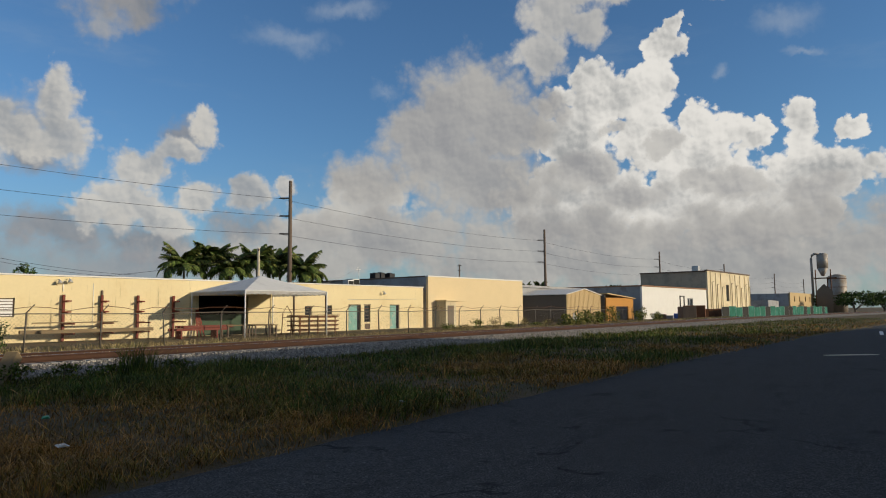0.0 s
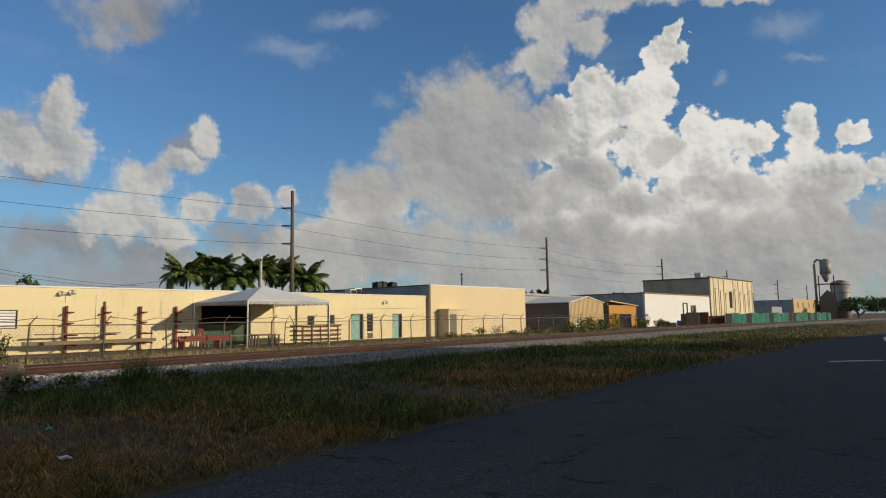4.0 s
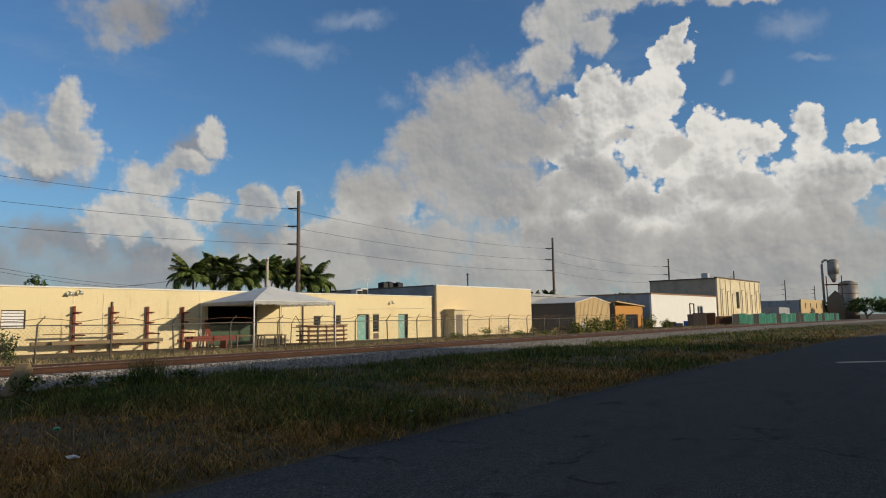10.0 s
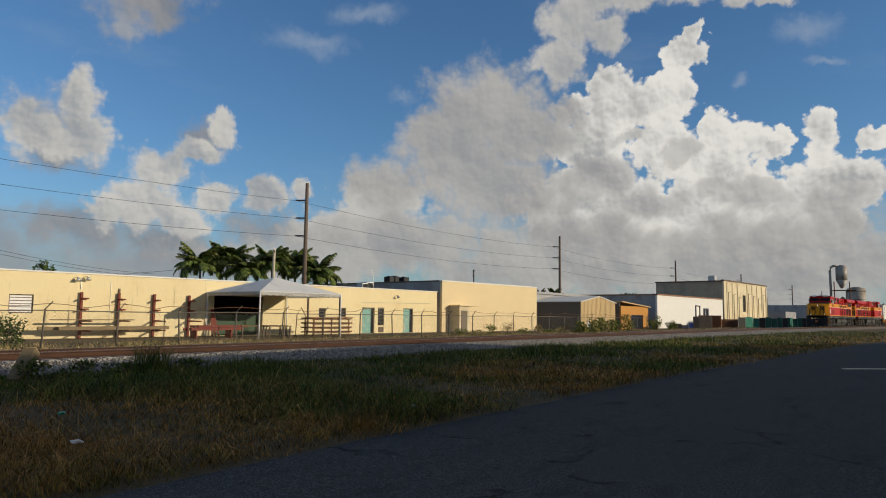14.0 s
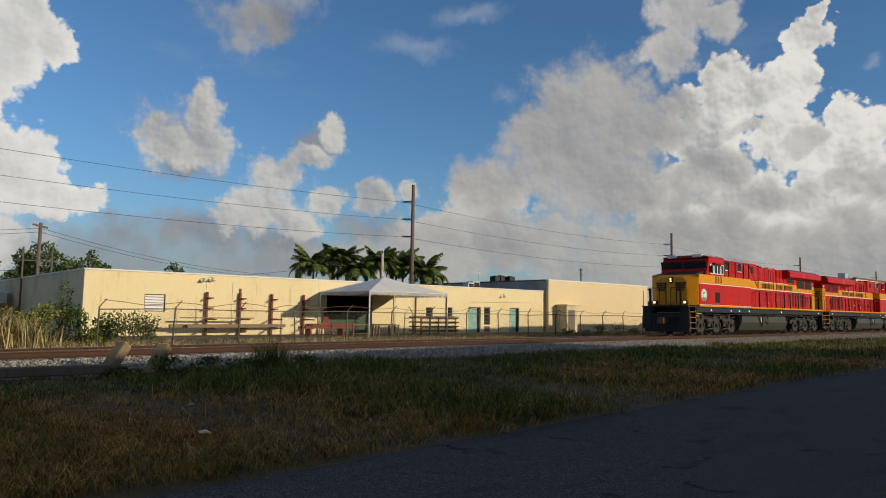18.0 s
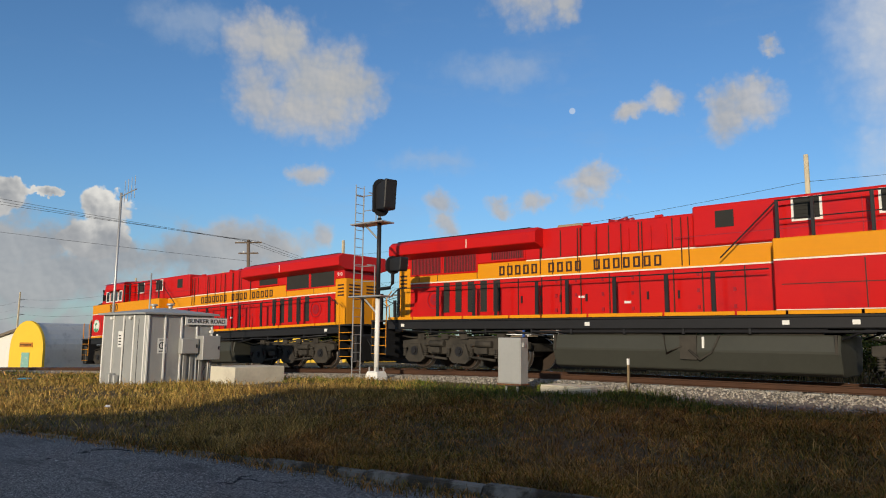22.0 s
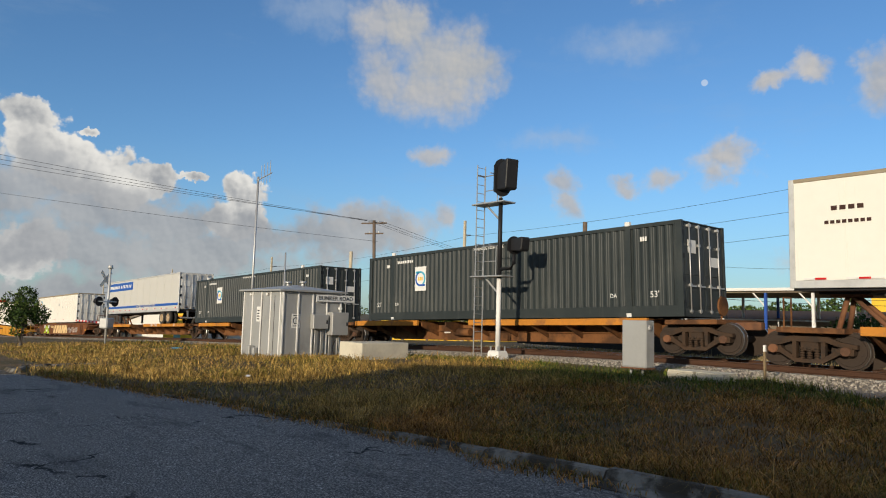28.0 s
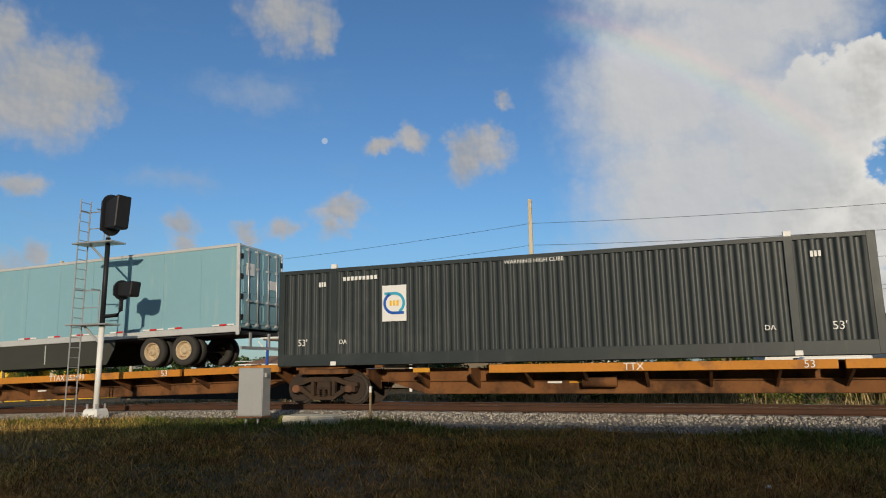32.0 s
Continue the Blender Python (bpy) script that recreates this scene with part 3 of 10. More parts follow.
M_YEL = material("locomotive_yellow", (0.70, 0.28, 0.008), 0.5, vary=0.06, scale=0.5, spec=0.08, coat=0.25, bump=0.012, bump_scale=1.1, coat_rough=0.13)
M_STRIPE = material("white_stripe", (0.80, 0.72, 0.60), 0.4)
M_LETTER = material("dark_brown_lettering", (0.05, 0.022, 0.015), 0.5)
M_TRUCK = material("dusty_running_gear", (0.048, 0.042, 0.034), 0.75, vary=0.4, scale=2.5, second=(0.025, 0.023, 0.02), mix=(0.45, 0.7), mix_scale=2)
M_TANK = material("fuel_tank_grey", (0.048, 0.049, 0.040), 0.5, vary=0.15, scale=0.8)
M_CAR_TRUCK = material("rusty_bogie_steel", (0.058, 0.035, 0.021), 0.85, vary=0.35, scale=2.5, second=(0.035, 0.026, 0.02), mix=(0.45, 0.65), mix_scale=2)
M_WHEEL = material("wheel_steel", (0.045, 0.032, 0.024), 0.7, metal=0.1, vary=0.2, scale=4)
M_TREAD = material("wheel_tread", (0.55, 0.53, 0.5), 0.3, metal=0.9)
M_CAR_YEL = material("railcar_yellow", (0.58, 0.27, 0.025), 0.6, vary=0.12, scale=0.7, second=(0.42, 0.19, 0.03), mix=(0.5, 0.7), mix_scale=0.6, streak=(0.2, 0.09, 0.03))
M_CAR_BROWN = material("railcar_brown", (0.17, 0.062, 0.024), 0.8, vary=0.25, scale=0.8, second=(0.10, 0.045, 0.022), mix=(0.4, 0.65), streak=(0.26, 0.12, 0.04))
M_CAR_RUST = material("railcar_rust", (0.19, 0.082, 0.03), 0.85, vary=0.3, scale=1.0, second=(0.08, 0.038, 0.018), mix=(0.42, 0.62), mix_scale=1.2)
M_CAR_ORANGE = material("faded_orange_paint", (0.50, 0.20, 0.028), 0.7, vary=0.2, scale=1.2, second=(0.3, 0.13, 0.04), mix=(0.52, 0.68), mix_scale=1.5)
M_BOX_DARK = material("container_charcoal", (0.030, 0.037, 0.037), 0.46, vary=0.16, scale=0.6, streak=(0.06, 0.064, 0.06), spec=0.32, second=(0.05, 0.055, 0.052), mix=(0.5, 0.75))
M_BOX_WHITE = material("container_white", (0.81, 0.78, 0.70), 0.45, vary=0.04, scale=0.5, streak=(0.70, 0.65, 0.54))
M_TRAILER_GREY = material("trailer_pale_grey", (0.56, 0.55, 0.51), 0.45, vary=0.04, scale=0.4)
M_TRAILER_TEAL = material("trailer_teal", (0.215, 0.385, 0.445), 0.55, vary=0.05, scale=0.4, streak=(0.3, 0.42, 0.42))
M_TOPRAIL = material("brown_top_rail", (0.30, 0.25, 0.17), 0.7, vary=0.2, scale=2)
M_TYRE = material("tyre_rubber", (0.045, 0.042, 0.038), 0.85, vary=0.2, scale=4)
M_RIM = material("tan_wheel_rim", (0.50, 0.39, 0.25), 0.6, vary=0.2, scale=3, second=(0.20, 0.10, 0.05), mix=(0.5, 0.7), mix_scale=6.0)
M_REFLECT_RED = material("red_marker_tape", (0.55, 0.02, 0.02), 0.4)
M_DECAL_WHITE = material("white_decal", (0.75, 0.74, 0.70), 0.5, vary=0.04)
M_DECAL_BLUE = material("blue_decal", (0.02, 0.10, 0.42), 0.45, vary=0.04)
M_DECAL_SKY = material("sky_blue_decal", (0.05, 0.36, 0.52), 0.45, vary=0.04)
M_DECAL_YEL = material("yellow_decal", (0.80, 0.48, 0.03), 0.45, vary=0.04)
M_DECAL_GREEN = material("green_decal", (0.05, 0.30, 0.14), 0.45, vary=0.04)
M_DECAL_LIME = material("lime_spray_paint", (0.42, 0.55, 0.03), 0.6, vary=0.1)
M_DECAL_CREAM = material("cream_spray_paint", (0.68, 0.48, 0.24), 0.7, vary=0.2, scale=2)


# ---- shape helpers ----
def box(bm, x0, x1, y0, y1, z0, z1, m=None):
    vs = [bm.verts.new((x, y, z)) for z in (z0, z1) for y in (y0, y1) for x in (x0, x1)]
    if m is not None:
        for v in vs:
            v.co = m @ v.co
    for f in ((0, 2, 3, 1), (4, 5, 7, 6), (0, 1, 5, 4), (2, 6, 7, 3), (0, 4, 6, 2), (1, 3, 7, 5)):
        bm.faces.new([vs[i] for i in f])
    return vs


def bevelled(bm, width, segments=1):
    bmesh.ops.bevel(bm, geom=list(bm.edges), offset=width, segments=segments, profile=0.5, affect="EDGES")
    return bm


def rod(bm, a, b, r0, r1=None, n=8):
    """A tapered round bar from a to b."""
    a, b = Vector(a), Vector(b)
    r1 = r0 if r1 is None else r1
    d = (b - a)
    q = d.to_track_quat("Z", "Y").to_matrix()
    rings = []
    for p, r in ((a, r0), (b, r1)):
        rings.append([bm.verts.new(p + q @ Vector((r * math.cos(i * 2 * math.pi / n), r * math.sin(i * 2 * math.pi / n), 0))) for i in range(n)])
    for i in range(n):
        j = (i + 1) % n
        f = bm.faces.new((rings[0][i], rings[0][j], rings[1][j], rings[1][i]))
        f.smooth = n > 6
    bm.faces.new(rings[0][::-1]), bm.faces.new(rings[1])


def chain(bm, points, r, n=6):
    """One bent tube through the points."""
    pts = [Vector(p) for p in points]
    rings = []
    for i, p in enumerate(pts):
        d = (pts[min(i + 1, len(pts) - 1)] - pts[max(i - 1, 0)]).normalized()
        side = d.cross(Vector((0, 0, 1)) if abs(d.z) < 0.95 else Vector((1, 0, 0))).normalized()
        up = side.cross(d)
        rings.append([bm.verts.new(p + (side * math.cos(k * 2 * math.pi / n) + up * math.sin(k * 2 * math.pi / n)) * r) for k in range(n)])
    for a, b in zip(rings[:-1], rings[1:]):
        for k in range(n):
            bm.faces.new((a[k], a[(k + 1) % n], b[(k + 1) % n], b[k])).smooth = True
    bm.faces.new(rings[0][::-1]), bm.faces.new(rings[-1])


def prism(bm, outline, axis, lo, hi):
    """An outline of (u, v) pairs drawn out along an axis: 'y' takes (x, z), 'x' takes (y, z), 'z' takes (x, y)."""
    def at(u, v, w):
        return {"y": (u, w, v), "x": (w, u, v), "z": (u, v, w)}[axis]
    a = [bm.verts.new(at(u, v, lo)) for u, v in outline]
    b = [bm.verts.new(at(u, v, hi)) for u, v in outline]
    n = len(outline)
    bm.faces.new(a), bm.faces.new(b[::-1])
    for i in range(n):
        bm.faces.new((a[i], b[i], b[(i + 1) % n], a[(i + 1) % n]))
    return bm


def mesh_from(name, bm, mat, fix=True):
    if fix:
        bmesh.ops.recalc_face_normals(bm, faces=list(bm.faces))
    me = bpy.data.meshes.new(name)
    bm.to_mesh(me)
    bm.free()
    if mat:
        me.materials.append(mat)
    return me


# parts whose separate pieces become objects of their own
PIECES = {"walkway_bracket", "code_mark", "lift_lug", "tank_strap", "door_panel", "outrigger", "end_sill", "rib", "container_pedestal", "yellow_tab", "base_rail", "top_rail", "floor_rail", "hatch", "marker_tape", "white_tape", "red_tape", "bulkhead", "end_platform", "stub_sill", "rear_bumper", "sill_stripe", "panel_seam", "door_seam", "cabinet_seam", "rivet_line", "radiator_fan", "number_board", "hood_stripe", "step_edge", "step", "end_handrail", "door_panel", "conduit", "corner_casting", "door_plate", "blue_stripe", "nose_mark", "end_mark", "handrail", "foot_box", "grab_iron", "rafter", "trailer_hitch", "air_hose", "window_hood", "anchor_bolt", "coupler", "step_well", "pane", "frame_post", "end_post", "air_pipe", "front_handrail", "rain_pipe", "vent_slat"}


def islands(bm):
    """The separate pieces of a bmesh, each as a new one."""
    bm.verts.index_update()
    seen, out = set(), []
    for v in bm.verts:
        if v in seen:
            continue
        todo, group = [v], []
        seen.add(v)
        while todo:
            w = todo.pop()
            group.append(w)
            for e in w.link_edges:
                o = e.other_vert(w)
                if o not in seen:
                    seen.add(o)
                    todo.append(o)
        piece = bmesh.new()
        twin = {w: piece.verts.new(w.co) for w in group}
        for f in {f for w in group for f in w.link_faces}:
            piece.faces.new([twin[w] for w in f.verts]).smooth = f.smooth
        out.append(piece)
    return out


def part(name, bm, mat, parent, label="", m=None):
    if name in PIECES and isinstance(bm, bmesh.types.BMesh):
        pieces = islands(bm)
        if len(pieces) > 1:
            bm.free()
            return [link_part(name, p, mat, parent, label, m) for p in pieces][0]
    return link_part(name, bm, mat, parent, label, m)


def link_part(name, bm, mat, parent, label="", m=None):
    ob = new(name, bm if isinstance(bm, bpy.types.Mesh) else mesh_from(name, bm, mat))
    ob.parent = parent
    if m is not None:
        ob.matrix_basis = m
    if label:
        ob["label"] = label
    return ob


def thing(name, label, category, m=None, group="", kind=""):
    ob = new(name)
    ob.empty_display_size = 0.3
    if m is not None:
        ob.matrix_basis = m
    return tagged(ob, label, category, group, kind)


def solid(name, bm, mat, label, category, m=None, group="", kind=""):
    ob = new(name, bm if isinstance(bm, bpy.types.Mesh) else mesh_from(name, bm, mat))
    if m is not None:
        ob.matrix_basis = m
    return tagged(ob, label, category, group, kind)


def B(*boxes):
    """A bmesh of plain boxes x0, x1, y0, y1, z0, z1."""
    bm = bmesh.new()
    for b in boxes:
        box(bm, *b)
    return bm


def R(*rods, n=8):
    bm = bmesh.new()
    for a, b, r in rods:
        rod(bm, a, b, r, r, n)
    return bm


def sheet_mesh(name, verts, faces, mat):
    me = bpy.data.meshes.new(name)
    me.from_pydata(verts, [], faces)
    me.materials.append(mat)
    return me


TEXTS = {}


def text_mesh(words, size, mat, depth=0.008):
    """Lettering in the built-in font, as a mesh centred on its origin in the xz plane, read from -y."""
    key = (words, size, mat.name)
    if key not in TEXTS:
        cu = bpy.data.curves.new("text", "FONT")
        cu.body, cu.size, cu.align_x, cu.align_y, cu.extrude, cu.resolution_u = words, size, "CENTER", "CENTER", depth / 2, 3
        ob = bpy.data.objects.new("text", cu)
        scene.collection.objects.link(ob)
        me = bpy.data.meshes.new_from_object(ob.evaluated_get(bpy.context.evaluated_depsgraph_get()))
        bpy.data.objects.remove(ob)
        me.transform(Matrix.Rotation(radians(90), 4, "X"))
        me.materials.clear()
        me.materials.append(mat)
        TEXTS[key] = me
    return TEXTS[key]


# ---- the ground, the road and the track ----
RAIL_Z = 0.54
K1, K2, RAIL_Y = -0.0277, -0.0004, 18.913      # near rail: y = RAIL_Y + K1 x + K2 x^2
GAUGE_HALF = 0.755
SET_OVER = 0.9                                 # the line swings in towards the road to the east


def rail_y(x):
    """Near rail; past the bends the line runs on straight."""
    if x < -110:
        return rail_y(-110) + (K1 - 220 * K2) * (x + 110)
    if x > 230:
        return rail_y(230) + (K1 + 460 * K2) * (x - 230)
    q = min(1.0, max(0.0, (x - 8.0) / 36.0))
    return RAIL_Y + K1 * x + K2 * x * x - SET_OVER * q * q * (3 - 2 * q)


def heading(x):
    x = min(max(x, -110), 230)
    return math.atan(rail_y(x + 0.5) - rail_y(x - 0.5))


ARC = [(0.0, 0.0)]
for _side in (1, -1):
    _s, _x, _rows = 0.0, 0.0, []
    while abs(_x) < 460:
        _s += _side * 0.5 / math.cos(heading(_x))
        _x += _side * 0.5
        _rows.append((_s, _x))
    ARC = ARC + _rows if _side > 0 else _rows[::-1] + ARC
ARC_S, ARC_X = [r[0] for r in ARC], [r[1] for r in ARC]


def drop(x):
    """How far the land falls away towards the level crossing."""
    d = min(max(-10.0 - x, 0.0), 100.0)
    return 0.035 * d * d / (d + 9.0)


def on_track(s, side=0.0, z=0.0):
    """The pose of a point s metres along the line, side metres off its middle (+ away from the road)."""
    x = float(np.interp(s, ARC_S, ARC_X))
    a = heading(x)
    off = GAUGE_HALF + side
    tilt = math.atan((drop(x - 4) - drop(x + 4)) / 8)
    return Matrix.Translation((x - math.sin(a) * off, rail_y(x) + math.cos(a) * off, RAIL_Z + z - drop(x))) @ Matrix.Rotation(a, 4, "Z") @ Matrix.Rotation(-tilt, 4, "Y")


EDGE = [(-60, 2.4), (-30, 2.9), (-19.3, 3.7), (-17.9, 4.0), (-13.9, 4.5), (-10.5, 5.05), (-6.8, 5.6), (-3.1, 6.1), (1.5, 6.0), (4.4, 5.8), (6.8, 5.8), (11.0, 5.63), (21.1, 5.15), (43.1, 3.2), (69.4, 0.0), (110, -7.0), (220, -28.0)]


def road_edge(x):
    return float(np.interp(x, [e[0] for e in EDGE], [e[1] for e in EDGE]))


def ease(a, b, v):
    v = min(1, max(0, (v - a) / (b - a)))
    return v * v * (3 - 2 * v)


def ground_z(x, y):
    """Road level 0, a verge that rises to the ballast, and level land past the line."""
    e, r = road_edge(x), rail_y(x)
    if y < e:
        return -0.02 - drop(x)
    rise = 0.2 - 0.14 * ease(-9.0, -4.0, x)
    z = 0.06 * ease(e, e + 0.5, y) + rise * ease(e + 1, max(e + 2, r - 3.0), y)
    if y < r - 2.5:
        z += (0.05 * noise.noise((x * 0.22, y * 0.22, 0)) + 0.025 * noise.noise((x * 0.9, y * 0.9, 3))) * ease(e, e + 2, y)
    far = 0.08
    return z + (far - z) * ease(r + 3, r + 7, y) - drop(x)


def make_ground():
    xs = [-3000, -900, -300] + [-150 + 5 * i for i in range(20)] + [-50 + 1.0 * i for i in range(110)] + [60 + 5 * i for i in range(40)] + [300, 900, 3000]
    ys = [-3000, -400, -60, -20, -8] + [-4 + 1.0 * i for i in range(6)] + [2 + 0.45 * i for i in range(60)] + [30, 34, 40, 50, 70, 120, 400, 1200, 3000]
    verts = [(x, y, ground_z(x, y) if abs(x) < 290 and -25 < y < 110 else (-0.02 if y < 0 else 0.08) - drop(x)) for y in ys for x in xs]
    n = len(xs)
    faces = [(j * n + i, j * n + i + 1, (j + 1) * n + i + 1, (j + 1) * n + i) for j in range(len(ys) - 1) for i in range(n - 1)]
    ob = new("ground", sheet_mesh("ground", verts, faces, M_GROUND))
    tagged(ob, "grassy verge and flat sandy land beside the railway", "ground", kind="structure")
    for p in ob.data.polygons:
        p.use_smooth = True


def make_road():
    xs = [-60 + 1.0 * i for i in range(120)] + [60 + 5 * i for i in range(33)]
    ys = []
    verts, faces = [], []
    for x in xs:
        e = road_edge(x) + (0.12 * noise.noise((x * 1.3, 0, 7)) + 0.05 * noise.noise((x * 4.0, 2, 7)) if x > -2 else 0)
        for k, f in enumerate((1.0, 0.75, 0.5, 0.25, 0.0)):
            verts.append((x, e - (1 - f) * 13.0, 0.004 + 0.05 * (0.5 - abs(0.5 - f)) - drop(x)))
    for i in range(len(xs) - 1):
        for k in range(4):
            a = i * 5 + k
            faces.append((a, a + 1, a + 6, a + 5))
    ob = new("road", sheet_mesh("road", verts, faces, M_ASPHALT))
    tagged(ob, "worn grey asphalt road in building shade", "road", kind="structure")


def make_kerb():
    kerb = thing("kerb", "weathered concrete kerb along the road", "kerb", kind="structure")
    xs = []
    x = -1.2
    while x > -19.0:
        xs.append(x)
        x -= 1.52
    for k, x0 in enumerate(xs):
        x1 = x0 - 1.5
        y0, y1 = road_edge(x0), road_edge(x1)
        bm = bmesh.new()
        a = math.atan2(y1 - y0, x1 - x0)
        ln = math.hypot(x1 - x0, y1 - y0)
        prism(bm, [(-0.02, -0.12), (-0.34, -0.12), (-0.36, 0.004), (-0.06, 0.016), (0.0, 0.095), (0.03, 0.11), (0.15, 0.105), (0.16, -0.12)], "x", 0, ln - 0.012)
        part("kerb_stone", bm, M_CONCRETE, kerb, m=Matrix.Translation((x0, y0, -drop(x0) - 0.085 * ease(-4.0, -8.5, x0) + 0.012 * math.sin(k * 2.1))) @ Matrix.Rotation(a, 4, "Z") @ Matrix.Rotation(math.atan((drop(x1) - drop(x0)) / 1.5), 4, "Y") @ Matrix.Scale(-1, 4, (0, 1, 0)))
    # kerb return into the side street
    for k in range(5):
        t0 = radians(20 * k)
        bm = bmesh.new()
        prism(bm, [(-0.02, -0.12), (-0.34, -0.12), (-0.36, 0.006), (-0.06, 0.016), (0.0, 0.095), (0.03, 0.11), (0.15, 0.105), (0.16, -0.12)], "x", 0, 1.0)
        part("kerb_stone", bm, M_CONCRETE, kerb, m=Matrix.Translation((-20.6 - 2.6 * math.sin(t0), 3.55 + 2.6 * (1 - math.cos(t0)), -drop(-20.6 - 2.6 * math.sin(t0)))) @ Matrix.Rotation(math.pi - t0, 4, "Z") @ Matrix.Scale(-1, 4, (0, 1, 0)))


def make_track():
    bm = bmesh.new()
    prof = [(-3.75, -0.46), (-2.75, -0.29), (-1.75, -0.215), (1.75, -0.215), (2.7, -0.32), (3.4, -0.5)]
    rings = []
    xs = [-230 + 4 * i for i in range(45)] + [-50 + 2 * i for i in range(56)] + [62 + 6 * i for i in range(45)]
    for x in xs:
        s = float(np.interp(x, ARC_X, ARC_S))
        ring = []
        for k, (d, z) in enumerate(prof):
            p = on_track(s, d, z).translation
            p.z += 0.04 * noise.noise((x * 0.5, k * 3.1, 1)) * (k in (1, 4))
            if k in (0, 5):
                p.z = ground_z(p.x, p.y) - 0.05
            ring.append(bm.verts.new(p))
        rings.append(ring)
    for a, b in zip(rings[:-1], rings[1:]):
        for k in range(len(prof) - 1):
            bm.faces.new((a[k], b[k], b[k + 1], a[k + 1]))
    bed = solid("ballast_bed", bm, M_BALLAST_BED, "pale crushed-stone ballast under the railway track", "ballast", kind="structure")
    # loose stones on the near shoulder
    rng = np.random.default_rng(3)
    base = np.array([(1, 0, -0.3), (-0.5, 0.9, -0.3), (-0.5, -0.9, -0.25), (0.1, 0.1, 0.8), (0.5, -0.6, 0.45)])
    tri = np.array([(0, 1, 3), (1, 2, 3), (2, 4, 3), (0, 3, 4), (0, 4, 2), (0, 2, 1)])
    n = 32000
    sx = np.concatenate([rng.uniform(-42, 50, n * 3 // 4), rng.uniform(-80, 110, n // 4)])
    side = rng.uniform(-3.55, -0.85, n)
    vs = np.zeros((n, 5, 3))
    size = rng.uniform(0.022, 0.055, n)
    for i in range(n):
        m = on_track(sx[i], side[i], 0)
        z = np.interp(side[i], [p[0] for p in prof], [p[1] for p in prof]) + 0.01
        c, s_ = math.cos(rng.uniform(0, 6.28)), 0
        ang = rng.uniform(0, 6.28)
        ca, sa = math.cos(ang), math.sin(ang)
        v = base * (size[i] * rng.uniform(0.7, 1.3, 3))
        vs[i] = np.stack([v[:, 0] * ca - v[:, 1] * sa, v[:, 0] * sa + v[:, 1] * ca, v[:, 2]], 1) + (m.translation.x, m.translation.y, m.translation.z + z)
    faces = (tri[None] + (np.arange(n) * 5)[:, None, None]).reshape(-1, 3)
    me = bpy.data.meshes.new("ballast_stones")
    me.vertices.add(n * 5), me.loops.add(len(faces) * 3), me.polygons.add(len(faces))
    me.vertices.foreach_set("co", vs.reshape(-1))
    me.loops.foreach_set("vertex_index", faces.reshape(-1).astype(np.int32))
    me.polygons.foreach_set("loop_start", np.arange(0, len(faces) * 3, 3, dtype=np.int32))
    me.update(calc_edges=True)
    me.materials.append(M_STONE)
    solid("ballast_stones", me, None, "loose grey ballast stones on the track shoulder", "stones", kind="stuff")
    # ties
    track = thing("railway_track", "rusty steel rails on concrete ties", "railway track", kind="structure")
    bm = bmesh.new()
    prism(bm, [(-0.13, -0.24), (-0.11, -0.175), (0.11, -0.175), (0.13, -0.24)], "y", -1.3, 1.3)
    tie = mesh_from("tie", bm, M_TIE)
    rest = bmesh.new()
    k = 0
    s = -110.0
    while s < 220:
        m = on_track(s, 0, 0)
        if -65 < s < 70 and k < 290:
            part("tie", tie, None, track, m=m)
            k += 1
        else:
            box(rest, -0.12, 0.12, -1.3, 1.3, -0.24, -0.175, m)
        s += 0.5
    part("far_ties", rest, M_TIE, track, "concrete ties of the distant track")["kind"] = "stuff"
    # rails
    for side in (-GAUGE_HALF, GAUGE_HALF):
        foot, head = bmesh.new(), bmesh.new()
        shape = [(-0.07, -0.175), (0.07, -0.175), (0.07, -0.16), (0.012, -0.14), (0.012, -0.045), (0.036, -0.035), (0.036, -0.006), (-0.036, -0.006), (-0.036, -0.035), (-0.012, -0.045), (-0.012, -0.14), (-0.07, -0.16)]
        cap = [(-0.034, -0.006), (0.034, -0.006), (0.028, 0.0), (-0.028, 0.0)]
        for bm, sh in ((foot, shape), (head, cap)):
            rings = []
            for s in [-225 + 5 * i for i in range(95)]:
                rings.append([bm.verts.new(on_track(s, side + d, z).translation) for d, z in sh])
            for a, b in zip(rings[:-1], rings[1:]):
                for i in range(len(sh)):
                    j = (i + 1) % len(sh)
                    bm.faces.new((a[i], b[i], b[j], a[j]))
        rail = part("rail", foot, M_RAIL, track)
        part("rail_head", head, M_RAILTOP, rail, "shiny running surface")


def make_road_stripe():
    """A short worn stripe across the lane."""
    m = Matrix.Translation((26.7, 0.75, 0)) @ Matrix.Rotation(math.atan2(-1.3, 1.05), 4, "Z")
    ob = new("road_marking", mesh_from("road_marking", B((-0.9, 0.9, -0.14, 0.14, 0.0, 0.036)), M_VAULT))
    ob.matrix_basis = m
    tagged(ob, "short worn pale stripe on the asphalt", "road marking", kind="structure")


make_ground()
make_road()
make_road_stripe()
make_kerb()
make_track()


